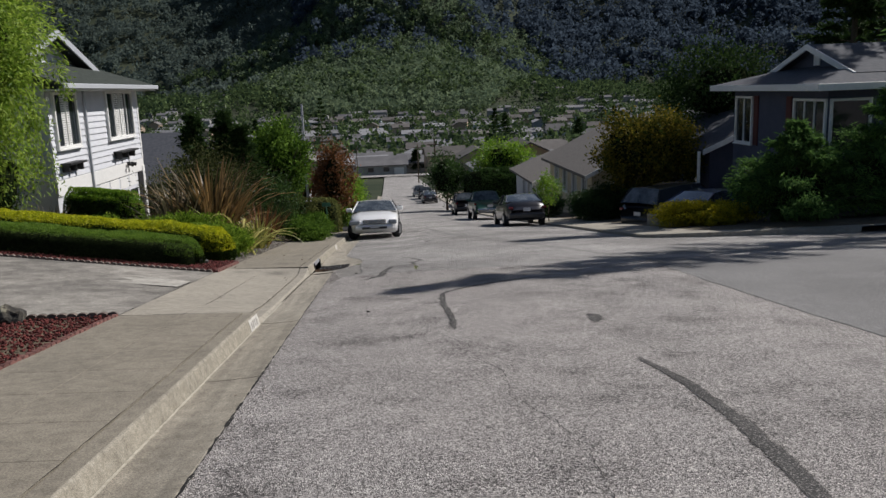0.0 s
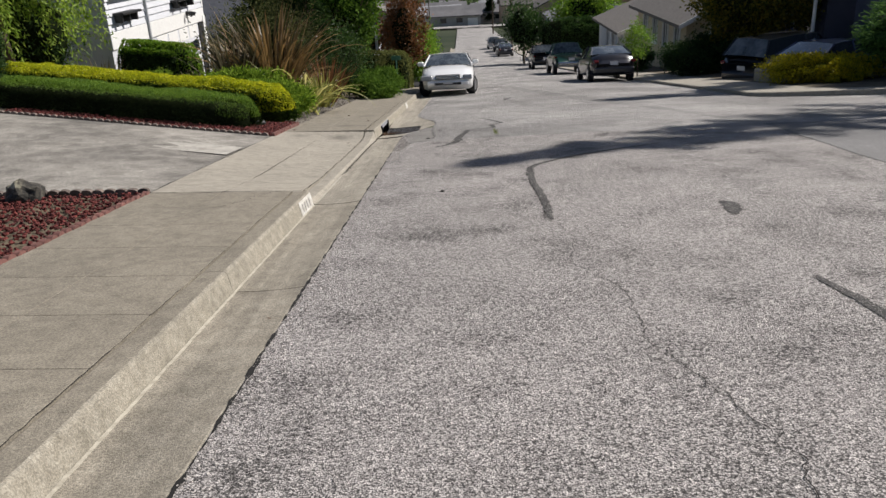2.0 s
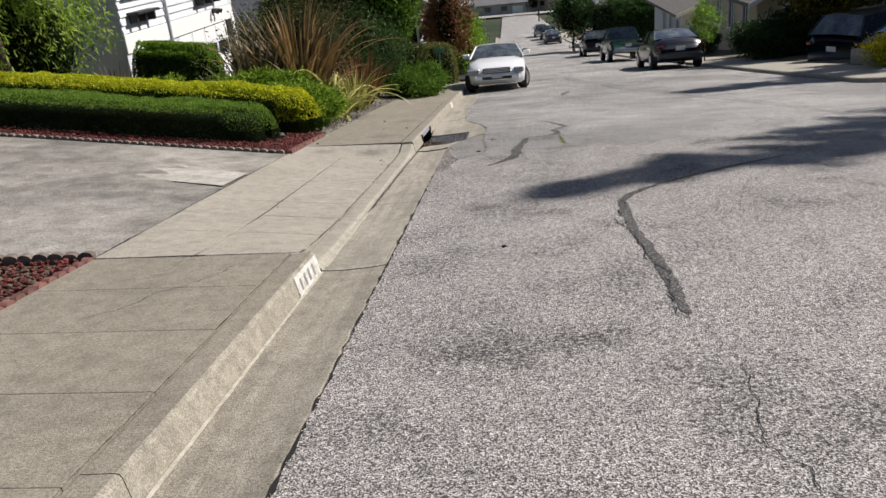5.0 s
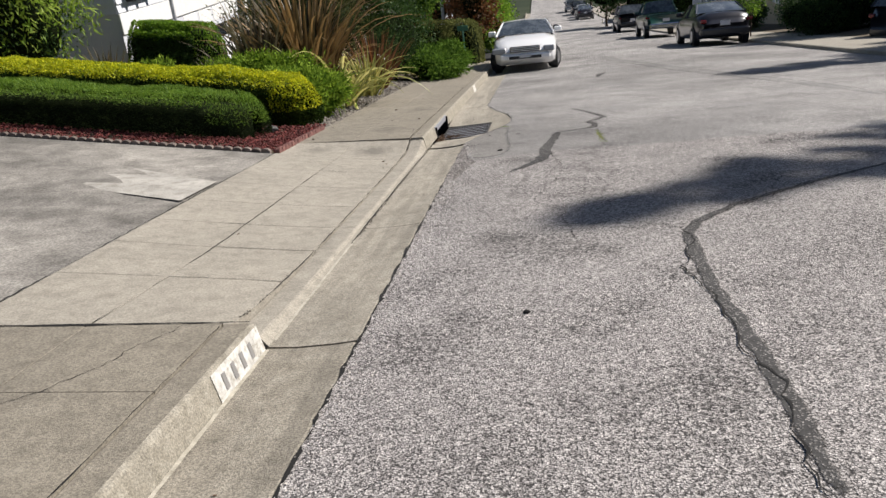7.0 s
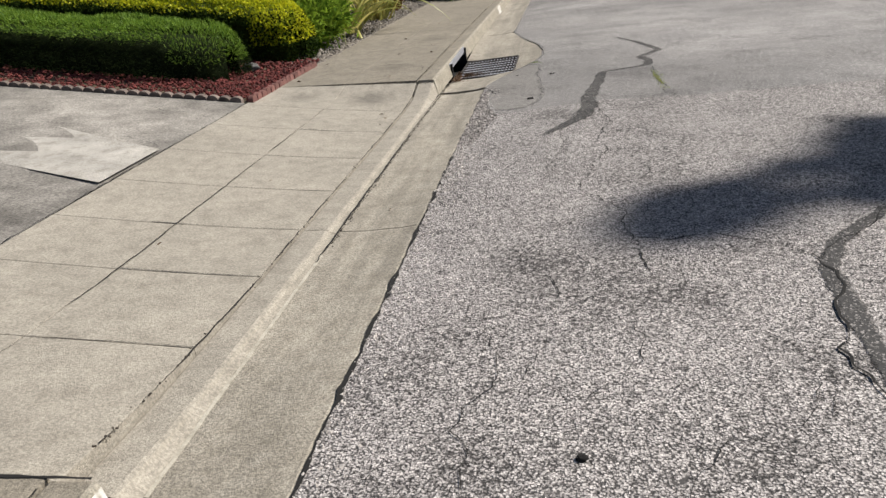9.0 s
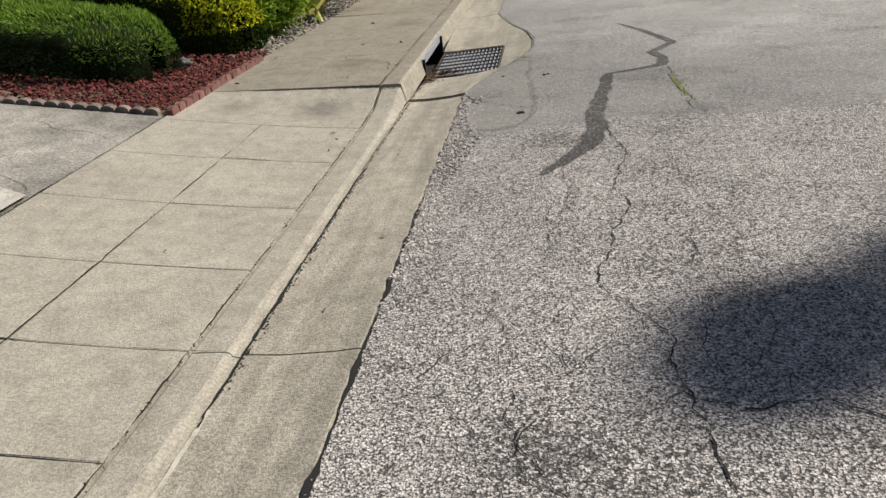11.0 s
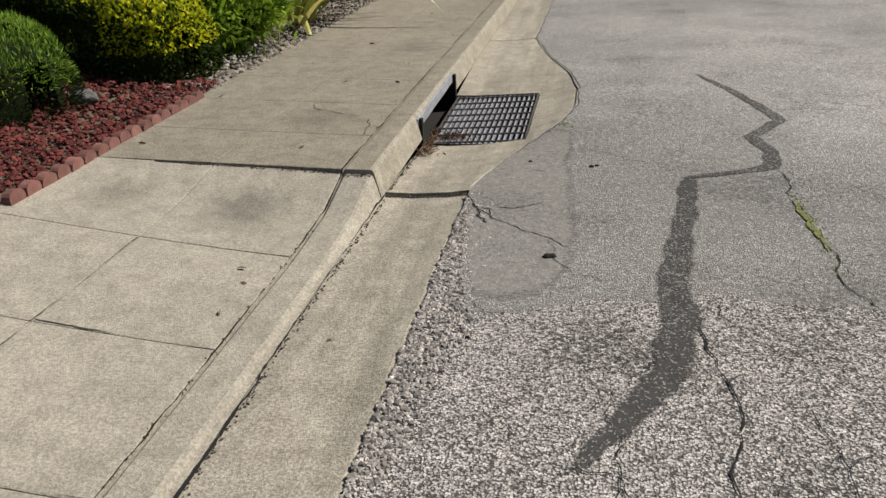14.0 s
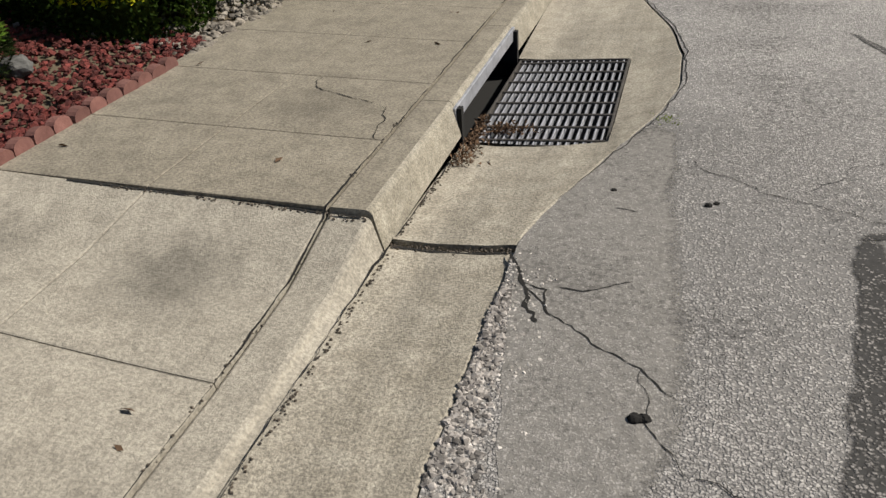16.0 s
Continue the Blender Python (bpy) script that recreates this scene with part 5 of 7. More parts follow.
def limbs(bm, p, d, length, radius, depth, rng, ends, bend=0.35, fork=3, seg=6):
    """A tapering limb that forks."""
    q = p.copy()
    r = radius
    steps = 3
    for k in range(steps):
        d = (d + Vector(rng.normal(size=3)) * bend * 0.3).normalized()
        e = q + d * length / steps
        r2 = r * 0.86
        cyl(bm, q, e, r, r2, seg)
        q, r = e, r2
    if depth == 0:
        ends.append(q)
        return
    for k in range(fork):
        nd = (d + Vector(rng.normal(size=3)) * bend * 1.6 + Vector((0, 0, 0.15))).normalized()
        limbs(bm, q, nd, length * 0.72, r * 0.68, depth - 1, rng, ends, bend, fork, max(4, seg - 1))


def tree(name, base, height, radii, crown_z, leaf_mat, n, length, width, label, seed, trunk=0.14, clumps=60, sig=0.15, droop=0.0, spread=0.8, category="tree", shell=0.45, lean=(0, 0), heart=0.0):
    """A trunk that forks into limbs, and a crown of leaves in clumps. base: world place."""
    rng = np.random.default_rng(seed)
    base = Vector(base)
    thing = root(name, Matrix.Translation(base), label, category)
    bm, ends = bmesh.new(), []
    limbs(bm, Vector((0, 0, -0.15)), Vector((lean[0], lean[1], 1)).normalized(), height * 0.38, trunk, 2, rng, ends)
    part("trunk", bm, M_BARK, thing, "brown forking trunk and limbs", True)
    P, D = blob_points(n, (lean[0] * height * 0.5, lean[1] * height * 0.5, crown_z), radii, rng, clumps, sig, shell)
    D = unit(D + np.array([0, 0, -droop]))
    q = quads("crown", leaf_quads(P, D, length, width, rng, spread), leaf_mat)
    q.parent = thing
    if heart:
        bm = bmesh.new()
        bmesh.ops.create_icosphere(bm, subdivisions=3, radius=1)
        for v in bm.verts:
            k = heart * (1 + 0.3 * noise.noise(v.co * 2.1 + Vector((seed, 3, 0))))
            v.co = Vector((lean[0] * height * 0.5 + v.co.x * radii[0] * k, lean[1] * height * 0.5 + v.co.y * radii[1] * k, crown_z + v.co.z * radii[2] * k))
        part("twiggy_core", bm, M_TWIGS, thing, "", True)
    return thing


def shrub(name, base, radii, leaf_mat, n, length, width, label, seed, clumps=50, sig=0.16, spread=0.7, shell=0.6, category="shrub", core=True, droop=0.0, core_mat=None):
    """A dense shrub that stands on the ground: a lumpy dark heart under a skin of leaves."""
    rng = np.random.default_rng(seed)
    thing = root(name, Matrix.Translation(base), label, category)
    P, D = blob_points(n, (0, 0, radii[2] * 0.55), (radii[0], radii[1], radii[2] * 0.55), rng, clumps, sig, shell, 0.0)
    P[:, 2] = np.maximum(P[:, 2], 0.02)
    q = quads("foliage", leaf_quads(P, unit(D + np.array([0, 0, -droop])), length, width, rng, spread), leaf_mat)
    q.parent = thing
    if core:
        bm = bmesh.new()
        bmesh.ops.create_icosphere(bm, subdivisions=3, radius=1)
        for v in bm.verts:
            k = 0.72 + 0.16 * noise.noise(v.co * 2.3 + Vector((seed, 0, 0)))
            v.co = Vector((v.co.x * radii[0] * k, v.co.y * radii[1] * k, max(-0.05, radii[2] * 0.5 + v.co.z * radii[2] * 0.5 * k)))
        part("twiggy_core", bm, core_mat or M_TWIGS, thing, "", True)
    return thing


def blades(name, base, n, length, width, leaf_mat, label, seed, upright=0.7, droop=0.5, segs=6, spread=0.25, category="plant", dead=None):
    """A clump of strap leaves that rise and arch over, each a folded blade."""
    rng = np.random.default_rng(seed)
    thing = root(name, Matrix.Translation(base), label, category)
    for i in range(n):
        a = rng.uniform(0, 2 * math.pi)
        lean_ = rng.uniform(0.05, 1.0) ** 1.0 * (1 - upright) * 2.0
        L = length * rng.uniform(0.55, 1.1)
        w = width * rng.uniform(0.7, 1.2)
        p = Vector((math.cos(a), math.sin(a), 0)) * spread * rng.uniform(0, 1)
        d = Vector((math.cos(a) * lean_, math.sin(a) * lean_, 1)).normalized()
        s = Vector((-math.sin(a), math.cos(a), 0))
        dr = droop * rng.uniform(0.2, 1.3)
        V = []
        for k in range(segs + 1):
            f = k / segs
            ww = w * (1 - f ** 2.5) * 0.5 + 0.001
            up = s.cross(d).normalized()
            V += [p + s * ww + up * ww * 0.4, p.copy(), p - s * ww + up * ww * 0.4]
            d = (d + Vector((math.cos(a) * 0.5, math.sin(a) * 0.5, -1)) * dr * f * 0.5).normalized()
            p = p + d * L / segs
        Fc = [f for q in range(0, segs * 3, 3) for f in ((q, q + 1, q + 4, q + 3), (q + 1, q + 2, q + 5, q + 4))]
        data_ob("leaf", V, Fc, leaf_mat).parent = thing
    return thing


# near black, so the smooth cores read as deep shade between the leaves
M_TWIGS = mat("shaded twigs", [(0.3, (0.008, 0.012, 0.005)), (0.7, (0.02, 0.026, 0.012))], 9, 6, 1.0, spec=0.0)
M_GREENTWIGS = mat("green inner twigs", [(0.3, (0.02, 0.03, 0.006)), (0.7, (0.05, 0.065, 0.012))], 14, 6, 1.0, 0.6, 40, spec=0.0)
# L_ROSE and L_GOLD are coloured as lit, L_ROSE2 and L_GOLD2 as shaded
L_ROSE = leafmat("lit fine green needles", (0.075, 0.16, 0.018), (0.26, 0.4, 0.045), 0.35)
L_GOLD = leafmat("lit golden green leaves", (0.26, 0.34, 0.014), (0.78, 0.74, 0.025), 0.4)
L_ROSE2 = leafmat("shaded side needles", (0.008, 0.015, 0.005), (0.032, 0.046, 0.014), 0.15, 0.9, 0.05)
L_GOLD2 = leafmat("shaded side leaves", (0.01, 0.022, 0.005), (0.045, 0.075, 0.012), 0.15, 0.9, 0.05)
L_JUN = leafmat("bright juniper sprays", (0.06, 0.13, 0.012), (0.3, 0.42, 0.045), 0.35, 0.8, 0.1)
L_JUN2 = leafmat("mid green juniper sprays", (0.03, 0.075, 0.01), (0.16, 0.27, 0.035), 0.35, 0.8, 0.1)
L_OLIVE = leafmat("dull olive leaves", (0.06, 0.075, 0.02), (0.22, 0.23, 0.07), 0.3, 0.8, 0.1)
L_DARK = leafmat("dark conifer needles", (0.015, 0.035, 0.012), (0.055, 0.095, 0.025), 0.25, 0.8, 0.08)
L_DKGR = leafmat("deep green leaves", (0.02, 0.05, 0.012), (0.075, 0.14, 0.03), 0.3)
L_LIME = leafmat("light green hanging leaves", (0.13, 0.24, 0.02), (0.4, 0.52, 0.08), 0.5)
L_FRESH = leafmat("fresh green leaves", (0.09, 0.2, 0.015), (0.26, 0.4, 0.04), 0.5)
L_RED = leafmat("russet leaves", (0.07, 0.05, 0.02), (0.28, 0.11, 0.04), 0.35)
L_MAPLE = leafmat("green leaves tipped orange", (0.02, 0.05, 0.01), (0.26, 0.2, 0.024), 0.3, 0.8, 0.1)
L_FLAX = leafmat("bronze flax leaves", (0.03, 0.032, 0.016), (0.34, 0.21, 0.085), 0.3, 0.4, each=True)
L_RFLAX = leafmat("russet flax leaves", (0.05, 0.035, 0.018), (0.28, 0.11, 0.04), 0.35, 0.4, each=True)
L_STRAW = leafmat("pale striped flax leaves", (0.17, 0.2, 0.04), (0.6, 0.54, 0.18), 0.35, 0.4, each=True)
L_GREY = leafmat("grey brown spiky leaves", (0.06, 0.06, 0.035), (0.24, 0.2, 0.12), 0.3, each=True)
L_YEL = leafmat("yellow blossom", (0.2, 0.2, 0.012), (0.72, 0.58, 0.012), 0.4)
M_YELTWIGS = mat("yellow-green inner twigs", [(0.3, (0.06, 0.06, 0.008)), (0.7, (0.2, 0.17, 0.012))], 16, 6, 1.0, 0.6, 40, spec=0.0)
L_BRUSH = leafmat("brownish olive twigs", (0.025, 0.035, 0.012), (0.12, 0.13, 0.045), 0.3, 0.8, 0.1)
L_WEEP = leafmat("feathery grey green sprays", (0.025, 0.065, 0.022), (0.15, 0.27, 0.065), 0.35, 0.8, 0.05)


def lot(u, v):
    return W(u, v, lot_w(u, v) - 0.03)


def rgt(u, v):
    return W(u, v, 0.08 + 0.018 * max(0, u - 8))


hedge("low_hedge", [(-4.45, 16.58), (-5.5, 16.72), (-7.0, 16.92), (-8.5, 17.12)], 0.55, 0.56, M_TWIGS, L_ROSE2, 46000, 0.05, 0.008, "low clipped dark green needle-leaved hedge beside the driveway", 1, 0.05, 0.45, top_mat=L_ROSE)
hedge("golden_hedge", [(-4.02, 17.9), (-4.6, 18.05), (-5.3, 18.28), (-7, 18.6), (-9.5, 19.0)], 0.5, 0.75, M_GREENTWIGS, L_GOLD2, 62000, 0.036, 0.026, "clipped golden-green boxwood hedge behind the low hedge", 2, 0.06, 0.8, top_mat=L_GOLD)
shrub("juniper", lot(-4.1, 19.1), (0.72, 0.75, 0.66), L_JUN, 11000, 0.11, 0.03, "bright green spreading juniper by the pavement", 3, 70, 0.14)
shrub("juniper", lot(-5.2, 19.9), (1.3, 0.6, 0.78), L_JUN, 9000, 0.11, 0.03, "bright green juniper behind the golden hedge", 4, 60, 0.14)
shrub("juniper", lot(-7.4, 20.4), (1.2, 0.5, 0.6), L_JUN, 6000, 0.11, 0.03, "low green juniper behind the golden hedge", 5, 40, 0.14)
shrub("topiary_dome", lot(-9.75, 17.75), (0.6, 0.6, 1.7), L_DKGR, 12000, 0.05, 0.02, "dark green clipped dome of dense foliage", 6, 300, 0.05, shell=0.93)
# brighter top leaves paint sunlight onto the square hedge
hedge("box_hedge", [(-7.75, 24.2), (-9.2, 24.5)], 0.5, 1.4, M_TWIGS, L_DKGR, 26000, 0.055, 0.035, "square clipped green hedge before the garage", 7, 0.04, 0.8, top_mat=L_FRESH)
shrub("shrub", lot(-11.3, 22.6), (1.7, 0.8, 2.7), L_DARK, 9000, 0.08, 0.04, "dark dense shrub in the shade of the weeping tree", 17, 90, 0.12)
blades("spiky_plant", lot(-9.3, 22.5), 60, 1.0, 0.06, L_GREY, "dark spiky-leaved plant by the house wall", 8, 0.55, 0.25)
blades("spiky_plant", lot(-6.9, 23.2), 50, 0.9, 0.05, L_GREY, "dark spiky-leaved plant below the square hedge", 9, 0.55, 0.25)
blades("flax", lot(-4.9, 22.2), 260, 2.5, 0.1, L_FLAX, "tall clump of bronze flax leaves beside the pavement", 10, 0.66, 0.52, 8, 0.5)
blades("flax", lot(-5.7, 21.6), 110, 1.9, 0.08, L_GREY, "grey bronze flax clump behind the hedge", 11, 0.65, 0.3, 7, 0.3)
blades("flax", lot(-3.8, 20.5), 36, 1.75, 0.075, L_STRAW, "arching yellow-striped flax leaves over the pavement edge", 12, 0.34, 0.95, 10, 0.22)
blades("flax", lot(-3.75, 22.6), 90, 1.1, 0.055, L_STRAW, "low yellow-green flax clump in the stone bed", 13, 0.5, 0.6, 7, 0.3)
blades("flax", lot(-3.9, 24.3), 170, 1.35, 0.05, L_RFLAX, "reddish spiky flax clump in the stone bed", 14, 0.55, 0.25, 6, 0.25)
shrub("bush", W(-2.9, 27.6, 0.1), (0.8, 1.3, 0.78), L_JUN2, 12000, 0.11, 0.03, "dark green rounded bush beside the pavement", 15, 70, 0.13)
shrub("bush", W(-4.4, 27.4, 0.2), (1.2, 1.2, 1.2), L_DARK, 7000, 0.09, 0.03, "dark low bush behind the flax", 16, 60)


def conifer(name, base, height, radius, leaf_mat, n, label, seed, length=0.22, width=0.05, start=0.08, droop=0.25, tiers=16, trunk=0.16, sag=0.0, loose=(0.55, 1.1)):
    """A conifer: a straight trunk, whorls of boughs, and sprays of needles along them."""
    rng = np.random.default_rng(seed)
    thing = root(name, Matrix.Translation(base), label, "tree")
    bm = bmesh.new()
    cyl(bm, (0, 0, -0.2), (0, 0, height), trunk, 0.015, 7)
    P, D = [], []
    per = max(10, n // (tiers * 7))
    for t in range(tiers):
        z = height * (start + (0.98 - start) * (t / (tiers - 1)) ** 0.9)
        r = radius * (1 - (z / height)) ** 0.95 + 0.1
        for k in range(7):
            a = rng.uniform(0, 2 * math.pi)
            rr = r * rng.uniform(*loose)
            d = Vector((math.cos(a), math.sin(a), 0.25 - droop))
            q0, q1 = Vector((0, 0, z)), Vector((0, 0, z)) + d * rr
            cyl(bm, q0, q1, max(0.012, trunk * 0.22 * (1 - z / height)), 0.006, 4, False)
            f = rng.uniform(0.15, 1.05, (per, 1)) ** 0.8
            pos = np.array(q0) + f * np.array(q1 - q0) + rng.normal(size=(per, 3)) * np.array([0.11, 0.11, 0.06]) * (0.5 + rr * 0.35)
            P.append(pos)
            D.append(np.tile(np.array([math.cos(a), math.sin(a), 0.15 - sag]), (per, 1)))
    part("trunk", bm, M_BARK, thing, "straight brown trunk and boughs")
    q = quads("needles", leaf_quads(np.concatenate(P), np.concatenate(D), length, width, rng, 0.6), leaf_mat)
    q.parent = thing
    return thing


# left side, further down
conifer("conifer", lot(-6.6, 28.5), 4.2, 1.3, L_DARK, 9000, "dark narrow conifer among shrubs by the house", 20, start=0.05)
conifer("conifer", lot(-5.7, 29.2), 4.4, 1.2, L_DARK, 9000, "dark narrow conifer with a pointed top", 21, start=0.05)
conifer("conifer", lot(-5.0, 28.6), 3.9, 1.2, L_DARK, 8000, "dark conifer beside a green tree", 22, start=0.05)
shrub("shrub", lot(-6.5, 27.0), (1.35, 1.3, 2.2), L_BRUSH, 12000, 0.09, 0.035, "large loose green shrub before the conifers", 23, 60, 0.2)
shrub("shrub", lot(-5.8, 26.2), (1.6, 1.2, 2.5), L_BRUSH, 12000, 0.09, 0.035, "large loose green shrub behind the flax", 24, 60, 0.2)
shrub("shrub", lot(-4.4, 29.0), (1.2, 1.2, 2.0), L_DKGR, 8000, 0.09, 0.035, "loose green shrub by the pavement", 25, 50, 0.2)
tree("tree", lot(-4.2, 31.5), 4.5, (1.05, 1.05, 1.4), 3.1, L_JUN2, 12000, 0.13, 0.08, "bright green leafy young tree", 26, 0.08, 50, 0.17, heart=0.6)
tree("tree", W(-2.75, 41, 0.1), 4.2, (1.0, 1.0, 1.6), 2.5, L_RED, 7000, 0.13, 0.08, "russet-leaved small tree beside the pavement", 27, 0.08, 50, 0.17, heart=0.6)
tree("tree", W(-5.0, 42, 0.1), 3.6, (1.5, 1.3, 1.3), 2.1, L_RED, 6000, 0.13, 0.08, "brownish small tree behind a hedge", 28, 0.08, 40, 0.2, heart=0.6)
hedge("hedge", [(-2.7, 34.5), (-2.9, 36.5), (-3.4, 38.2), (-4.6, 39)], 0.6, 1.5, M_TWIGS, L_OLIVE, 12000, 0.07, 0.04, "rounded olive-green hedge falling to the pavement", 29, 0.08, 0.8)
shrub("shrub", W(-2.5, 47, 0.1), (1.1, 2.2, 2.6), L_FRESH, 9000, 0.13, 0.06, "tall fresh green shrub at the pavement", 30, 60)
shrub("shrub", W(-3.2, 58, 0.1), (1.5, 2.6, 2.4), L_DKGR, 7000, 0.16, 0.08, "green shrub further down the street", 31, 60)
# weeping tree by the driveway
rng = np.random.default_rng(33)
weep = tree("weeping_tree", lot(-10.6, 20.6), 6.5, (2.6, 2.3, 2.3), 4.6, L_LIME, 26000, 0.16, 0.045, "weeping tree with light yellow-green leaves", 33, 0.15, 90, 0.13, droop=0.8, spread=0.7, lean=(0.03, 0), heart=0.6)
P, D = [], []
for k in range(70):
    a = rng.uniform(0, 2 * math.pi)
    r = rng.uniform(0.9, 2.65)
    top = np.array([r * math.cos(a), r * math.sin(a), rng.uniform(2.6, 4.4)])
    ln = rng.uniform(0.8, 2.3)
    f = rng.uniform(0, 1, (170, 1))
    P.append(top + f * np.array([0.12 * math.cos(a), 0.12 * math.sin(a), -ln]) + rng.normal(size=(170, 3)) * 0.11)
    D.append(np.tile([0.25, 0, -0.8], (170, 1)))
q = quads("hanging_fronds", leaf_quads(np.concatenate(P), np.concatenate(D), 0.15, 0.04, rng, 0.7), L_LIME)
q.parent = weep

# right side of the street
conifer("weeping_juniper", rgt(11.9, 22.9), 2.9, 2.5, L_WEEP, 26000, "large dark feathery juniper at the street corner", 40, 0.17, 0.035, 0.06, 0.02, 12, 0.12, 0.35)
shrub("juniper", rgt(12.1, 23.2), (1.6, 1.2, 1.9), L_WEEP, 9000, 0.16, 0.035, "dense dark juniper heart behind feathery boughs", 140, 60, 0.12, droop=0.5)
conifer("weeping_juniper", rgt(14.6, 22.5), 3.9, 2.7, L_WEEP, 26000, "large dark feathery juniper beside another", 41, 0.17, 0.035, 0.05, 0.02, 13, 0.14, 0.35)
shrub("juniper", rgt(14.6, 22.8), (1.8, 1.2, 2.4), L_WEEP, 9000, 0.16, 0.035, "dense dark juniper behind feathery boughs", 141, 60, 0.12, droop=0.5)
shrub("flowering_shrub", rgt(9.9, 24.6), (1.8, 0.9, 0.7), L_YEL, 20000, 0.06, 0.035, "low shrub covered in yellow blossom", 42, 80, 0.12, core_mat=M_YELTWIGS)
shrub("flowering_shrub", rgt(9.9, 23.6), (0.6, 0.5, 0.5), L_YEL, 8000, 0.06, 0.035, "small bright yellow flowering shrub", 43, 40, 0.12, core_mat=M_YELTWIGS)
tree("maple_tree", rgt(11.5, 35.2), 5.0, (2.3, 2.0, 1.8), 2.9, L_MAPLE, 34000, 0.12, 0.09, "broad green maple with orange-tinted top leaves", 44, 0.13, 110, 0.13, heart=0.72)
shrub("shrub", rgt(10.8, 35.0), (1.6, 1.2, 1.5), L_DARK, 6000, 0.1, 0.05, "dark shrubs under the maple", 45)
shrub("shrub", W(8.9, 34.3, 0.1), (0.9, 1.0, 0.9), L_DARK, 5000, 0.09, 0.04, "dark low shrub at the pavement edge", 147)
shrub("shrub", W(9.9, 36.0, 0.1), (1.1, 1.0, 1.4), L_DARK, 5000, 0.09, 0.04, "dark shrub before a house front", 148)
tree("sapling", W(7.5, 37.5, 0.1), 2.3, (0.55, 0.55, 0.7), 1.5, L_FRESH, 1500, 0.11, 0.05, "small yellow-green sapling at the kerb", 46, 0.03, 25, 0.22)
shrub("shrub", W(9.4, 38, 0.1), (0.9, 0.8, 1.2), L_DKGR, 3500, 0.1, 0.05, "rounded green bush by a house front", 47)
shrub("shrub", W(8.6, 43, 0.1), (0.8, 0.8, 1.3), L_DKGR, 3500, 0.1, 0.05, "dark clipped bush by a house front", 48, 120, 0.08, shell=0.85)
hedge("tall_hedge", [(8.2, 74), (10.0, 74.3), (12.2, 74.6)], 1.5, 3.7, M_TWIGS, L_DKGR, 12000, 0.16, 0.08, "tall dark green hedge at the pavement", 49, 0.2, 0.8)
tree("tree", W(11.0, 78, 0.1), 6.5, (2.8, 2.4, 1.8), 4.6, L_FRESH, 6000, 0.24, 0.12, "bright green tree above the tall hedge", 50, 0.12, 50, 0.18, heart=0.6)
tree("tree", W(5.6, 78, 0.1), 5.2, (1.8, 2.2, 2.2), 3.2, L_DKGR, 5000, 0.24, 0.12, "dark green tree beside the tall hedge", 51, 0.12, 40, 0.2, heart=0.7)
conifer("street_tree", rgt(18.75, 21.88), 20.4, 4.2, L_WEEP, 26000, "tall dark cedar at the corner of the side street", 52, 0.26, 0.05, 0.2, 0.2, 24, 0.3, 0.2, (0.35, 1.25))
# this second cedar stands out of view, added to shade the corner
conifer("street_tree", rgt(23.5, 22.6), 12, 4.2, L_WEEP, 16000, "unseen dark cedar added to shade the street corner", 56, 0.26, 0.05, 0.08, 0.2, 16, 0.22, 0.2)
tree("tree", W(16.5, 39, 0.4), 7.2, (3.2, 2.6, 2.2), 5.6, L_DARK, 9000, 0.2, 0.1, "dark spreading tree behind the roof", 53, 0.16, 50, 0.17, heart=0.5)
conifer("pine_tree", W(22.6, 38.5, 0.4), 15, 4.2, L_DARK, 14000, "tall dark pine behind the grey-blue house", 54, 0.4, 0.1, 0.25, 0.1, 20, 0.3)
# extra pine, placed and sized to shade the pavement across the street
conifer("pine_tree", W(25.0, 33.8, 0.4), 23, 6.5, L_DARK, 22000, "tall dark pine added beside the grey-blue house for its shade", 57, 0.4, 0.1, 0.2, 0.1, 20, 0.3)
conifer("pine_tree", W(31, 50, 0.4), 18, 5.0, L_DARK, 12000, "tall dark pine beside another pine", 55, 0.4, 0.1, 0.25, 0.1, 20, 0.3)

# ---- cars ----
M_TYRE = mat("tyre rubber", [(0.3, (0.015, 0.015, 0.016)), (0.7, (0.03, 0.03, 0.03))], 30, 4, 0.85)
M_RIM = plain("alloy rim", (0.5, 0.5, 0.52), 0.3, 0.9)
M_AUTOGLASS = plain("car glass", (0.045, 0.055, 0.06), 0.05, coat=1.0)
# pale blots in the windscreen's base colour stand for reflected sky
M_SCREEN = mat("windscreen", [(0.35, (0.03, 0.036, 0.04)), (0.5, (0.07, 0.082, 0.09)), (0.65, (0.13, 0.145, 0.155))], 2.2, 3, 0.04, coat=1.0)
M_LIGHT = plain("headlight glass", (0.3, 0.32, 0.35), 0.1)
M_TAIL = plain("red tail light", (0.14, 0.012, 0.014), 0.2)
M_PLASTIC = plain("black plastic", (0.02, 0.02, 0.022), 0.5)
M_CHROME = plain("chrome", (0.7, 0.7, 0.72), 0.15, 1.0)
M_PLATE = plain("number plate", (0.6, 0.6, 0.62), 0.4)


def car_paint(name, c):
    return mat(name, [(0.3, tuple(x * 0.97 for x in c)), (0.7, c)], 5, 3, 0.32, coat=0.8)


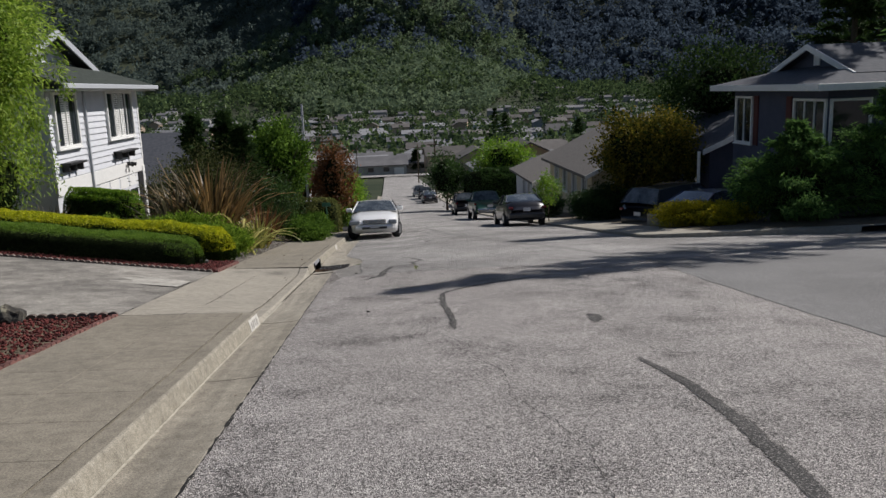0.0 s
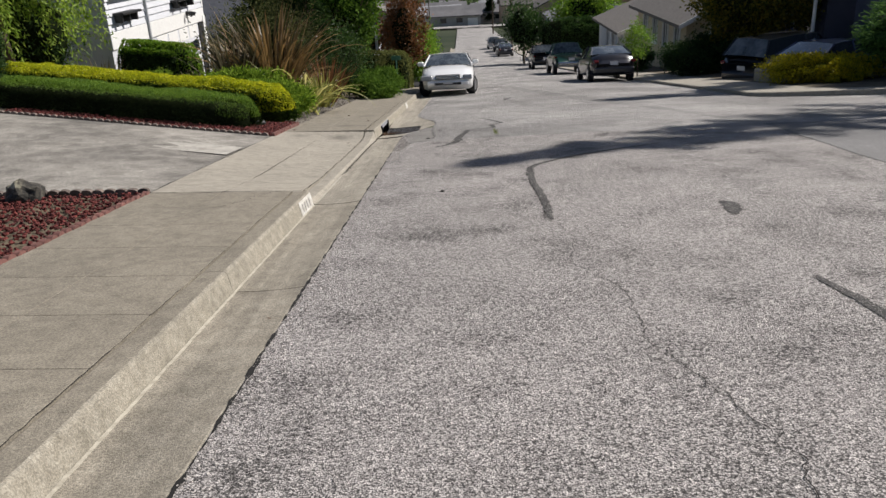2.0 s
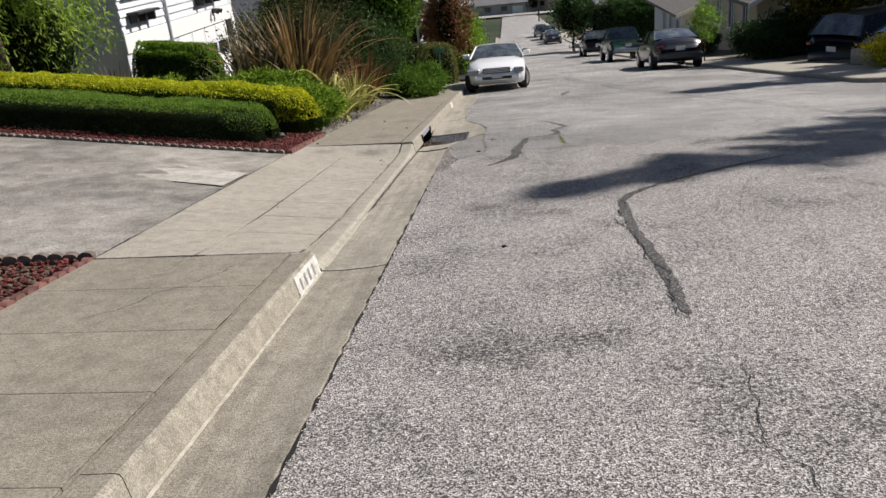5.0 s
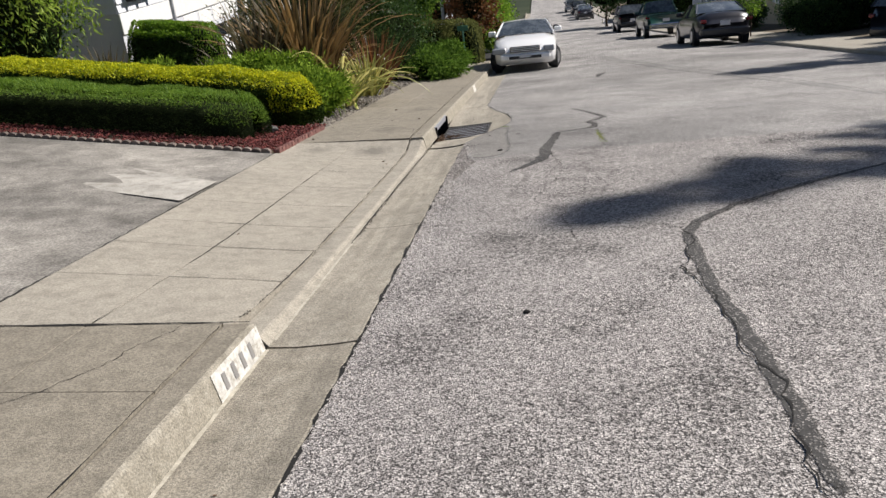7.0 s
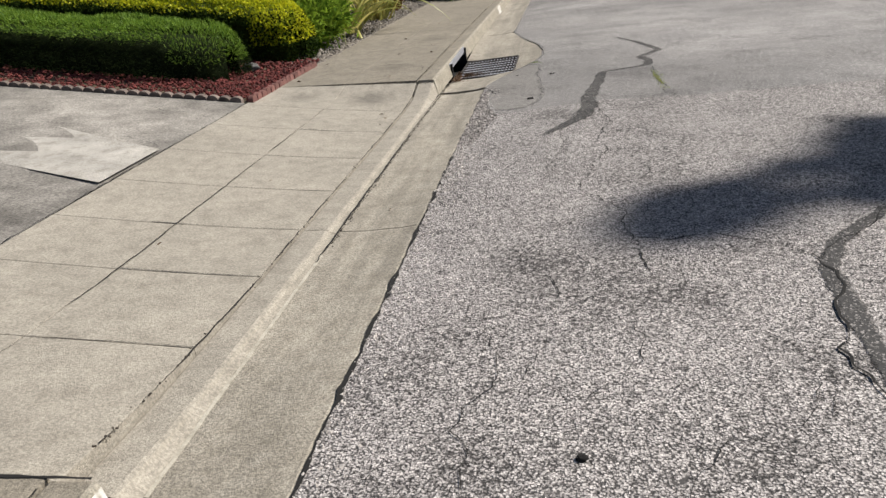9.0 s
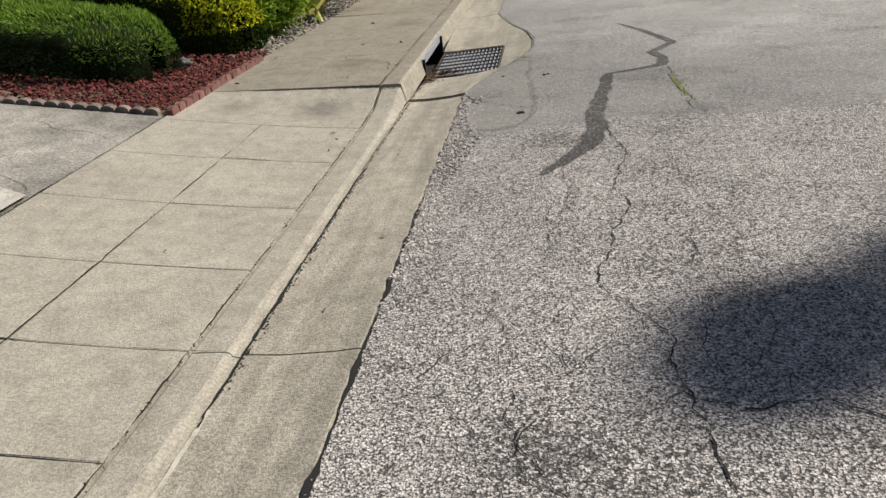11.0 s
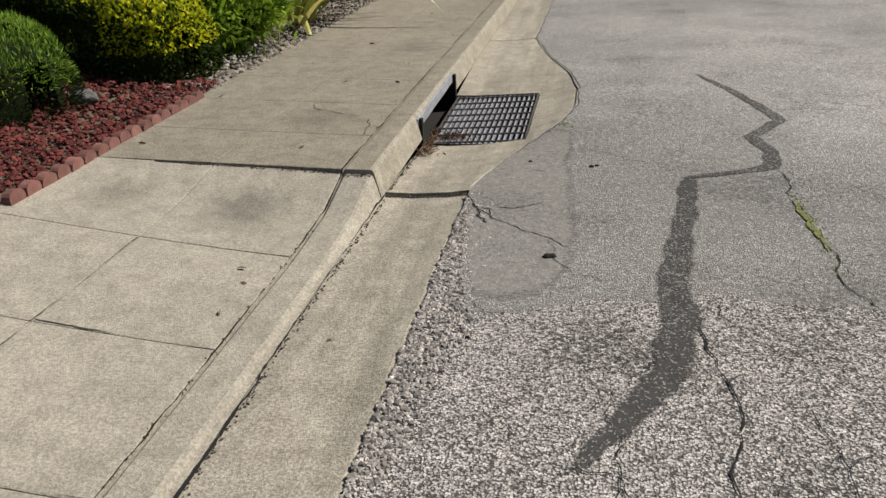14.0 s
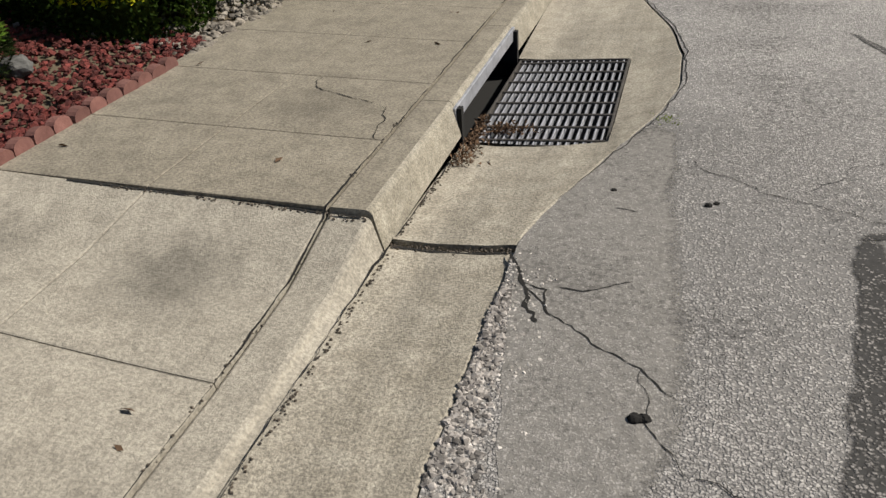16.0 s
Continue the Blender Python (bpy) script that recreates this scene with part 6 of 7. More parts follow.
# outlines along the car from the nose (0) to the tail (1): shoulder height, centre height, half width
SEDAN = dict(low=((0, 0.42), (0.06, 0.2), (0.94, 0.24), (1, 0.45)),
             shoulder=((0, 0.56), (0.03, 0.68), (0.12, 0.8), (0.3, 0.92), (0.6, 0.96), (0.85, 0.99), (0.96, 0.95), (1, 0.7)),
             deck=((0, 0.57), (0.03, 0.72), (0.12, 0.88), (0.27, 1.0), (0.6, 1.02), (0.84, 1.1), (0.96, 1.06), (1, 0.72)),
             half=((0, 0.62), (0.04, 0.8), (0.12, 0.89), (0.3, 0.92), (0.75, 0.92), (0.94, 0.85), (1, 0.7)),
             cabin=((0.28, 0.98), (0.43, 1.36), (0.6, 1.4), (0.7, 1.37), (0.86, 1.06)))
SUV = dict(low=((0, 0.5), (0.05, 0.28), (0.95, 0.3), (1, 0.5)),
           shoulder=((0, 0.7), (0.03, 0.85), (0.12, 0.98), (0.3, 1.06), (0.6, 1.08), (0.95, 1.1), (1, 0.9)),
           deck=((0, 0.72), (0.03, 0.92), (0.12, 1.06), (0.27, 1.14), (0.6, 1.15), (0.95, 1.16), (1, 0.92)),
           half=((0, 0.68), (0.04, 0.85), (0.12, 0.92), (0.3, 0.94), (0.75, 0.94), (0.96, 0.9), (1, 0.8)),
           cabin=((0.25, 1.12), (0.38, 1.66), (0.6, 1.7), (0.9, 1.66), (0.985, 1.14)))
TRUCK = dict(low=((0, 0.55), (0.05, 0.38), (0.95, 0.42), (1, 0.55)),
             shoulder=((0, 0.75), (0.03, 0.95), (0.12, 1.04), (0.3, 1.1), (0.6, 1.1), (0.97, 1.1), (1, 1.08)),
             deck=((0, 0.78), (0.03, 1.0), (0.12, 1.1), (0.27, 1.15), (0.56, 1.15), (0.6, 1.12), (1, 1.1)),
             half=((0, 0.7), (0.04, 0.86), (0.12, 0.92), (0.3, 0.94), (0.75, 0.94), (0.97, 0.92), (1, 0.9)),
             cabin=((0.25, 1.13), (0.35, 1.68), (0.45, 1.72), (0.54, 1.7), (0.58, 1.13)))


def prof(tab, s):
    return float(np.interp(s, [a for a, _ in tab], [b for _, b in tab]))


def car(name, shape, length, paint, m, label, steer=0.0, wheel_r=0.32):
    """A car with its nose at -y: a lofted body, a glazed cabin, wheels, lamps, mirrors, bumpers and plates."""
    th = root(name, m, label, "car")
    L = length
    ss = sorted({0, 0.012, 0.03, 0.06, 0.1, 0.15, 0.2, 0.27, 0.35, 0.45, 0.55, 0.65, 0.75, 0.83, 0.9, 0.95, 0.98, 1.0})
    rows = []
    for s in ss:
        h, zl, zs, zd = prof(shape["half"], s), prof(shape["low"], s), prof(shape["shoulder"], s), prof(shape["deck"], s)
        zm = zl + (zs - zl) * 0.55
        side_ = [(h * 0.86, zl), (h * 0.97, zl + 0.06), (h, zm), (h * 0.985, zs - 0.06), (h * 0.93, zs), (h * 0.6, zd - 0.01), (0, zd)]
        full = [(-x, z) for x, z in side_] + [(x, z) for x, z in reversed(side_[:-1])]
        rows.append([(x, s * L, z) for x, z in full])
    k = len(rows[0])
    verts = [p for r in rows for p in r]
    faces = [(j * k + i, (j + 1) * k + i, (j + 1) * k + i + 1, j * k + i + 1) for j in range(len(rows) - 1) for i in range(k - 1)]
    faces += [tuple(reversed(range(k))), tuple(range((len(rows) - 1) * k, len(rows) * k))]
    faces += [(j * k, j * k + k - 1, (j + 1) * k + k - 1, (j + 1) * k) for j in range(len(rows) - 1)]
    body = data_ob("body", verts, faces, paint, True)
    body.parent = th
    # cabin
    c = shape["cabin"]
    wb, wt = prof(shape["half"], 0.5) * 0.92, prof(shape["half"], 0.5) * 0.68
    zt0 = min(c[0][1], c[-1][1])

    def cw(z):
        return wb + (wt - wb) * min(1, max(0, (z - zt0) / (c[2][1] - zt0)))

    ring = [[(-cw(z) * 1.0, s * L, z), (-cw(z) * 0.8, s * L, z + 0.025), (0, s * L, z + 0.045), (cw(z) * 0.8, s * L, z + 0.025), (cw(z), s * L, z)] for s, z in c]
    bm = bmesh.new()
    g = [[bm.verts.new(p) for p in r] for r in ring]
    for j in (1, 2):
        for i in range(4):
            bm.faces.new((g[j][i], g[j + 1][i], g[j + 1][i + 1], g[j][i + 1]))
    part("roof", bm, paint, th, "", True)
    for nm, j in (("windscreen", 0), ("rear_window", 3)):
        bm = bmesh.new()
        a, b = ring[j], ring[j + 1]
        ga = [[bm.verts.new(p) for p in r] for r in (a, b)]
        for i in range(4):
            bm.faces.new((ga[0][i], ga[1][i], ga[1][i + 1], ga[0][i + 1]))
        part(nm, bm, M_SCREEN, th, "sloping glass with pale reflections painted in", True)
    for sx in (-1, 1):
        bm = bmesh.new()
        low = [(sx * cw(zt0), s * L, zt0 - 0.02) for s, z in c]
        top = [(sx * cw(z), s * L, z) for s, z in c]
        for j in range(len(c) - 1):
            face(bm, [low[j], low[j + 1], top[j + 1], top[j]])
        part("side_window", bm, M_AUTOGLASS, th, "dark side glass")
        for s0, z0, s1, z1 in ((c[0][0], c[0][1], c[1][0], c[1][1]), (c[2][0] - 0.08, zt0, c[2][0] - 0.09, c[2][1]), (c[3][0], c[3][1], c[4][0], c[4][1])):
            bm = cyl(bmesh.new(), (sx * (cw(z0) + 0.005), s0 * L, z0), (sx * (cw(z1) + 0.005), s1 * L, z1), 0.035, 0.03, 6)
            part("pillar", bm, paint, th)
        mir = part("mirror", boxm(sx * cw(zt0) + (0.02 if sx > 0 else -0.24), c[0][0] * L + 0.25, zt0 + 0.02, sx * cw(zt0) + (0.24 if sx > 0 else -0.02), c[0][0] * L + 0.38, zt0 + 0.17, 0.03), paint, th)
        hw = prof(shape["half"], 0.04)
        zf = prof(shape["shoulder"], 0.04)
        bm = boxm(sx * hw - 0.2 + (0 if sx > 0 else 0.0) - (0.08 if sx > 0 else -0.08), 0.0, zf - 0.17, sx * hw + 0.2 - (0.18 if sx > 0 else -0.18) + (0.0 if sx > 0 else -0.1), 0.3, zf - 0.01, 0.03)
        part("headlight", bm, M_LIGHT, th, "clear headlight")
        hr, zr = prof(shape["half"], 0.985), prof(shape["shoulder"], 0.96)
        part("tail_light", boxm(sx * hr - 0.14, L - 0.14, zr - 0.2, sx * hr + 0.06, L + 0.005, zr - 0.09, 0.03), M_TAIL, th, "red tail light")
        for s, turn in ((0.19, steer), (0.8, 0)):
            wx = prof(shape["half"], 0.4) - 0.11
            bmw = bmesh.new()
            cyl(bmw, (-0.11, 0, 0), (0.11, 0, 0), wheel_r, seg=24)
            es = [e for e in bmw.edges if len(e.link_faces) == 2 and any(len(f.verts) > 4 for f in e.link_faces)]
            bmesh.ops.bevel(bmw, geom=es, offset=0.03, segments=2, affect="EDGES")
            wheel = part("wheel", bmw, M_TYRE, th, "black tyre", False)
            wheel.matrix_local = pose(sx * wx, s * L, wheel_r, 0, 0, turn)
            rim = part("rim", cyl(bmesh.new(), (sx * 0.085, 0, 0), (sx * 0.118, 0, 0), wheel_r * 0.66, wheel_r * 0.6, 16), M_RIM, wheel, "alloy rim")
            part("wheel_arch", cyl(bmesh.new(), (sx * (wx - 0.1), s * L, wheel_r + 0.02), (sx * (prof(shape["half"], s) + 0.004), s * L, wheel_r + 0.02), wheel_r + 0.06, seg=20), M_PLASTIC, th)
    hf = prof(shape["half"], 0.0)
    zf = prof(shape["shoulder"], 0.0)
    gr = part("grille", boxm(-0.42, -0.02, zf - 0.02, 0.42, 0.1, zf + 0.14, 0.02), M_PLASTIC, th, "dark slatted grille")
    for i in range(3):
        part("slat", boxm(-0.4, -0.028, zf + 0.01 + i * 0.045, 0.4, -0.018, zf + 0.025 + i * 0.045), M_CHROME, gr)
    part("bumper", boxm(-hf - 0.1, -0.06, zf - 0.24, hf + 0.1, 0.3, zf - 0.06, 0.05), paint, th)
    part("air_intake", boxm(-0.45, -0.067, zf - 0.2, 0.45, -0.055, zf - 0.12), M_PLASTIC, th)
    part("number_plate", boxm(-0.16, -0.075, zf - 0.17, 0.16, -0.065, zf - 0.08, 0.004), M_PLATE, th, "blank pale plate")
    zr = prof(shape["low"], 1.0)
    part("bumper", boxm(-0.8, L - 0.25, zr - 0.12, 0.8, L + 0.06, zr + 0.12, 0.05), paint if shape is not TRUCK else M_CHROME, th)
    part("number_plate", boxm(-0.16, L + 0.005, zr + 0.2, 0.16, L + 0.02, zr + 0.35, 0.004), M_PLATE, th, "blank pale plate")
    return th


def parked(u, v, away, dv=0.0, yaw=0.0):
    """The pose of a car whose near end is at v on the street; away: its nose points down the street."""
    g = grade(v + 2.4)
    base = W(u, v + dv, road_w(u, v) + 0.01)
    return Matrix.Translation(base) @ pose(0, 0, 0, g, 0, yaw) @ (pose(0, 4.7, 0, 0, 0, 180) if away else Matrix())


P_WHITE = car_paint("white car paint", (0.9, 0.9, 0.9))
P_DARK = car_paint("dark grey car paint", (0.012, 0.011, 0.014))
P_GREEN = car_paint("dark green truck paint", (0.015, 0.06, 0.055))
P_BLUE = car_paint("dark blue car paint", (0.02, 0.035, 0.12))
P_BLACK = car_paint("black car paint", (0.015, 0.015, 0.018))
P_SILVER = car_paint("silver car paint", (0.5, 0.51, 0.52))
car("white_sedan", SEDAN, 4.8, P_WHITE, parked(-0.6, 29.3, False), "white sedan parked facing uphill with turned wheels", steer=-22)
car("dark_sedan", SEDAN, 4.75, P_DARK, parked(5.95, 34.6, True), "dark grey sedan parked at the kerb")
car("pickup_truck", TRUCK, 5.2, P_GREEN, parked(5.95, 47.8, True), "dark green pickup truck parked at the kerb", wheel_r=0.37)
car("dark_suv", SUV, 4.6, P_BLACK, parked(5.95, 61.5, True), "black suv parked beyond the pickup", wheel_r=0.36)
for k, (u, v, p) in enumerate(((5.2, 104, P_SILVER), (5.1, 112, P_DARK), (5.0, 98, P_BLACK), (4.6, 121, P_SILVER), (-0.5, 36.2, P_BLACK))):
    car("parked_car", SUV if k % 2 else SEDAN, 4.6, p, parked(u, v, k < 4), "parked car further down the street", wheel_r=0.33)
for (x, v, p, sh, lab) in ((13.6, 29.2, P_BLUE, SEDAN, "dark blue sedan in a driveway"), (13.2, 31.8, P_BLACK, SUV, "black suv in a driveway beside a maple")):
    car("driveway_car", sh, 4.7, p, Matrix.Translation(rgt(x, v) + Vector((0, 0, -0.18))) @ pose(0, 0, 0, 0, 2, 122), lab)

# ---- stone beds, edging and litter ----
M_LAVA = mat("red lava rock", [(0.3, (0.056, 0.011, 0.01)), (0.7, (0.16, 0.034, 0.027))], 25, 5, 0.95, 0.5, 200, vary=0.5, island=True)
M_STONE = mat("grey river stones", [(0.3, (0.11, 0.095, 0.078)), (0.7, (0.27, 0.245, 0.21))], 18, 5, 0.85, 0.2, 120, vary=0.45, island=True)
M_BORDER = mat("brown grey field stone", [(0.3, (0.13, 0.11, 0.088)), (0.7, (0.3, 0.265, 0.22))], 18, 5, 0.85, 0.3, 120, vary=0.4)
M_EDGE = mat("red concrete edging", [(0.3, (0.133, 0.054, 0.045)), (0.7, (0.234, 0.108, 0.09))], 14, 6, 0.9, 0.4, 120, (3, 0.7), vary=0.2)
M_EDGE2 = mat("dark weathered edging", [(0.3, (0.1, 0.078, 0.066)), (0.7, (0.25, 0.2, 0.17))], 14, 6, 0.9, 0.4, 120, (3, 0.7), vary=0.25)
OCT = np.array([(1, 0, 0), (-1, 0, 0), (0, 1, 0), (0, -1, 0), (0, 0, 1), (0, 0, -1), (0.62, 0.62, 0.3), (-0.62, 0.6, -0.2), (0.6, -0.62, 0.25), (-0.6, -0.6, 0.3)])
OCT_F = [(4, 0, 6), (4, 6, 2), (4, 2, 7), (4, 7, 1), (4, 1, 9), (4, 9, 3), (4, 3, 8), (4, 8, 0), (5, 6, 0), (5, 2, 6), (5, 7, 2), (5, 1, 7), (5, 9, 1), (5, 3, 9), (5, 8, 3), (5, 0, 8)]


def pebbles(name, places, size, material, label, seed, flat=0.7):
    """Loose stones heaped over a bed; places: (u, v, w)."""
    rng = np.random.default_rng(seed)
    V, Fc = [], []
    for u, v, w in places:
        s = size * rng.uniform(0.55, 1.35)
        R = np.array(Euler(rng.uniform(0, 6.28, 3)).to_matrix())
        o = np.array(W(u, v, w))
        b = len(V)
        V += [tuple(o + (R @ (p * rng.uniform(0.75, 1.2) * s)) * np.array([1, 1, flat])) for p in OCT]
        Fc += [tuple(b + i for i in f) for f in OCT_F]
    return tagged(data_ob(name, V, Fc, material), label, "gravel", kind="stuff")


rng = np.random.default_rng(60)
pl = []
for _ in range(9000):
    u, v = rng.uniform(-7.6, -3.41), rng.uniform(4.4, 9.7)
    if u < -3.5 or rng.random() < 0.5:
        pl.append((u, v, lot_w(u, v) - 0.015 + rng.uniform(0, 0.035)))
pebbles("red_gravel", pl, 0.021, M_LAVA, "bed of dark red lava rock beside the driveway", 61)
pl = []
for _ in range(8000):
    k = rng.random() ** 1.4
    u = -3.37 - k * 5.0
    v = rng.uniform(FAR_EDGE(u) + 0.12, 17.75 + 0.1 * (WALK - u))
    if u > -3.375:
        continue
    pl.append((u, v, lot_w(u, v) - 0.015 + rng.uniform(0, 0.035)))
pebbles("red_gravel", pl, 0.02, M_LAVA, "bed of dark red lava rock under the hedges", 62)
pl = [(u, v, lot_w(u, v) - 0.02 + rng.uniform(0, 0.03)) for u, v in ((-3.32 - rng.random() ** 1.5 * 1.25, v) for v in rng.uniform(17.5, 26.5, 7000))]
pebbles("stone_bed", pl, 0.023, M_STONE, "bed of grey and brown stones along the pavement", 63)


def edging_mesh(name, w, h, d, material):
    """A scalloped edging block: a rounded top over a short body."""
    bm = bmesh.new()
    n = 7
    pts = [(-w / 2, 0), *[(-w / 2 * math.cos(math.pi * i / n), h * 0.5 + h * 0.5 * math.sin(math.pi * i / n)) for i in range(n + 1)], (w / 2, 0)]
    a = [bm.verts.new((x, -d / 2, z - 0.06 if z == 0 else z)) for x, z in pts]
    b = [bm.verts.new((x, d / 2, z - 0.06 if z == 0 else z)) for x, z in pts]
    bm.faces.new(a)
    bm.faces.new(list(reversed(b)))
    for i in range(len(pts)):
        k = (i + 1) % len(pts)
        bm.faces.new((a[k], a[i], b[i], b[k]))
    bmesh.ops.recalc_face_normals(bm, faces=bm.faces)
    me = bpy.data.meshes.new(name)
    bm.to_mesh(me), bm.free()
    me.materials.append(material)
    return me


E_RED, E_DARK = edging_mesh("edging", 0.115, 0.075, 0.05, M_EDGE), edging_mesh("edging", 0.115, 0.06, 0.05, M_EDGE2)


def edging_row(pts, me, label, step=0.12, lift=0.0):
    thing = root("garden_edging", Matrix(), label, "edging")
    for (a, b), (c, d) in zip(pts, pts[1:]):
        n = max(1, int(math.hypot(c - a, d - b) / step))
        p, q = W(a, b, lot_w(a, b)), W(c, d, lot_w(c, d))
        ang = math.degrees(math.atan2(q.y - p.y, q.x - p.x))
        for i in range(n):
            f = (i + 0.5) / n
            u, v = a + (c - a) * f, b + (d - b) * f
            ob = new("edging", me)
            ob.parent = thing
            ob.matrix_world = Matrix.Translation(W(u, v, lot_w(u, v) + lift - 0.01)) @ pose(0, 0, 0, random.uniform(-7, 7), math.degrees(math.atan2(p.z - q.z, (q - p).length)) + random.uniform(-4, 4), ang + random.uniform(-4, 4))


edging_row([(-3.42, FAR_EDGE(-3.42) + 0.04), (-11.5, FAR_EDGE(-11.5) + 0.04)], E_DARK, "row of dark scalloped edging blocks along the driveway")
edging_row([(-3.33, 15.2), (-3.32, 17.3)], E_RED, "row of red scalloped edging blocks along the pavement", 0.12)
edging_row([(-3.37, 9.76), (-8.5, 10.02)], E_DARK, "row of dark scalloped edging blocks beside red rock")
edging_row([(-3.37, 9.7), (-3.37, 4.0)], E_RED, "row of red edging blocks along the pavement", 0.12, -0.03)


def boulder(base, r, label, seed, material):
    bm = bmesh.new()
    bmesh.ops.create_icosphere(bm, subdivisions=3, radius=1)
    for v in bm.verts:
        k = 1 + 0.35 * noise.noise(v.co * 1.4 + Vector((seed, 0, 0))) + 0.14 * noise.noise(v.co * 4 + Vector((seed, 2, 0)))
        v.co = Vector((v.co.x * r[0] * k, v.co.y * r[1] * k, v.co.z * r[2] * k + r[2] * 0.6))
    ob = mesh_ob("rock", bm, material)
    ob.matrix_world = Matrix.Translation(base)
    return tagged(ob, label, "rock")


M_ROCK = mat("dark lichened rock", [(0.42, (0.035, 0.032, 0.028)), (0.54, (0.1, 0.09, 0.07)), (0.6, (0.42, 0.39, 0.28))], 7, 8, 0.9, 0.6, 40)
boulder(W(-4.56, 9.52, lot_w(-4.56, 9.52) - 0.02), (0.19, 0.14, 0.14), "dark rock with pale lichen on the red gravel", 1, M_ROCK)
M_DARKROCK = mat("dark grey rock", [(0.35, (0.05, 0.05, 0.048)), (0.65, (0.15, 0.148, 0.14))], 12, 8, 0.9, 0.6, 60)
boulder(W(-3.95, 16.86, lot_w(-3.95, 16.86)), (0.1, 0.07, 0.06), "small dark grey rock on the red gravel", 2, M_DARKROCK)
for k in range(20):
    v = 17.55 + k * 0.1
    u = -3.39 + 0.05 * math.sin(k * 2.1)
    boulder(W(u, v, lot_w(u, v) - 0.02), (0.04 + 0.014 * (k % 3), 0.036, 0.028), "brownish grey border stone at the pavement edge", 3 + k, M_BORDER)

M_PALEROCK = mat("whitewashed rock", [(0.35, (0.5, 0.49, 0.47)), (0.65, (0.75, 0.74, 0.72))], 6, 8, 0.85, 0.4, 40)
boulder(W(-4.15, 25.3, lot_w(-4.15, 25.3)), (0.42, 0.36, 0.48), "white rounded boulder behind reddish flax", 90, M_PALEROCK)

# litter
M_LEAFBROWN = mat("dry brown leaves", [(0.3, (0.06, 0.035, 0.02)), (0.7, (0.17, 0.1, 0.055))], 30, 5, 0.9, vary=0.5, island=True)
rng = np.random.default_rng(70)
P = []
for _ in range(500):
    f = rng.random()
    u, v = GUT0 + 0.02 + abs(rng.normal()) * 0.045 * (1.4 - f), 16.75 + f * 0.62
    P.append(W(u, v, gut_w(u, v) + rng.uniform(0.004, 0.03)))
for _ in range(260):
    u, v = GUT0 + 0.1 + abs(rng.normal()) * 0.09, 17.2 + abs(rng.normal()) * 0.05
    P.append(W(u, v, gut_w(u, v) + rng.uniform(0.004, 0.025)))
V = leaf_quads(np.array(P), np.tile([0.3, 0.2, 0.1], (len(P), 1)), 0.026, 0.009, rng, 1.2)
tagged(quads("leaf_litter", V, M_LEAFBROWN), "dry brown leaf litter against the drain", "litter", kind="stuff")
for k, (u, v, r, fn) in enumerate(((-0.343, 9.95, 0.018, road_w), (-0.72, 15.215, 0.02, road_w), (-0.7, 15.22, 0.018, road_w), (-0.9, 16.5, 0.012, road_w), (-0.55, 16.42, 0.014, road_w), (-0.52, 16.44, 0.012, road_w))):
    boulder(W(u, v, fn(u, v)), (r, r * 0.8, r * 0.6), "small dark stone lying on the asphalt", 40 + k, M_CRACK)
for k, (u, v) in enumerate(((-2.05, 14.95), (-1.95, 14.55), (-2.4, 17.9), (-2.1, 18.6), (-1.95, 19.9), (-2.6, 19.4), (-2.9, 18.5), (-3.2, 17.3), (-2.0, 17.9), (-2.2, 16.3), (-3.2, 16.2), (-2.7, 20.6), (-2.4, 21.3))):
    c = np.array([W(u, v, walk_w(u, v) + 0.006)])
    q = quads("fallen_leaf", leaf_quads(c, np.array([[math.cos(k * 1.9), math.sin(k * 1.9), 0.05]]), 0.05, 0.025, rng, 0.05), M_LEAFBROWN)
    tagged(q, "small dry leaf lying on the pavement", "leaf", "leaves on the pavement")
P = [W(0.45 + rng.normal() * 0.02, v, 0.0) for v in rng.uniform(15.05, 16.0, 160)] + [W(-0.74 + rng.normal() * 0.03, 17.25 + rng.normal() * 0.04, -0.03) for _ in range(60)]
tagged(quads("crack_weeds", leaf_quads(np.array(P), np.tile([0.2, 0, 0.8], (len(P), 1)), 0.014, 0.006, rng, 1.2), M_WEED), "small green weeds growing in the cracks", "weeds", kind="stuff")
M_CHIP = mat("loose road chips", [(0.3, (0.24, 0.22, 0.2)), (0.7, (0.55, 0.51, 0.47))], 30, 4, 0.9, vary=0.5, island=True)
# coarse loose chippings along the gutter's edge
pl = []
for v in np.concatenate([rng.uniform(2, 16, 1400), rng.uniform(12.6, 15.9, 1500)]):
    u = gut_edge(v) + abs(rng.normal()) * 0.08 + 0.004
    pl.append((u, v, road_w(u, v) + 0.001))
pebbles("loose_chippings", pl, 0.0075, M_CHIP, "loose pale chippings along the gutter edge", 64)

pl = []
for v in rng.uniform(13.7, 15.75, 1500):
    e = gut_edge(v)
    span = float(np.interp(v, (13.7, 14.6, 15.0, 15.75), (0.1, 0.22, 0.12, 0.03)))
    u = e + 0.006 + rng.random() ** 1.3 * span
    pl.append((u, v, road_w(u, v) + rng.uniform(-0.002, 0.004)))
M_RUBBLE = mat("coarse broken aggregate", [(0.3, (0.12, 0.108, 0.1)), (0.7, (0.38, 0.35, 0.322))], 30, 4, 0.9, vary=0.55, island=True)
pebbles("edge_rubble", pl, 0.0115, M_RUBBLE, "coarse broken stones between gutter and asphalt", 65)
pl = []
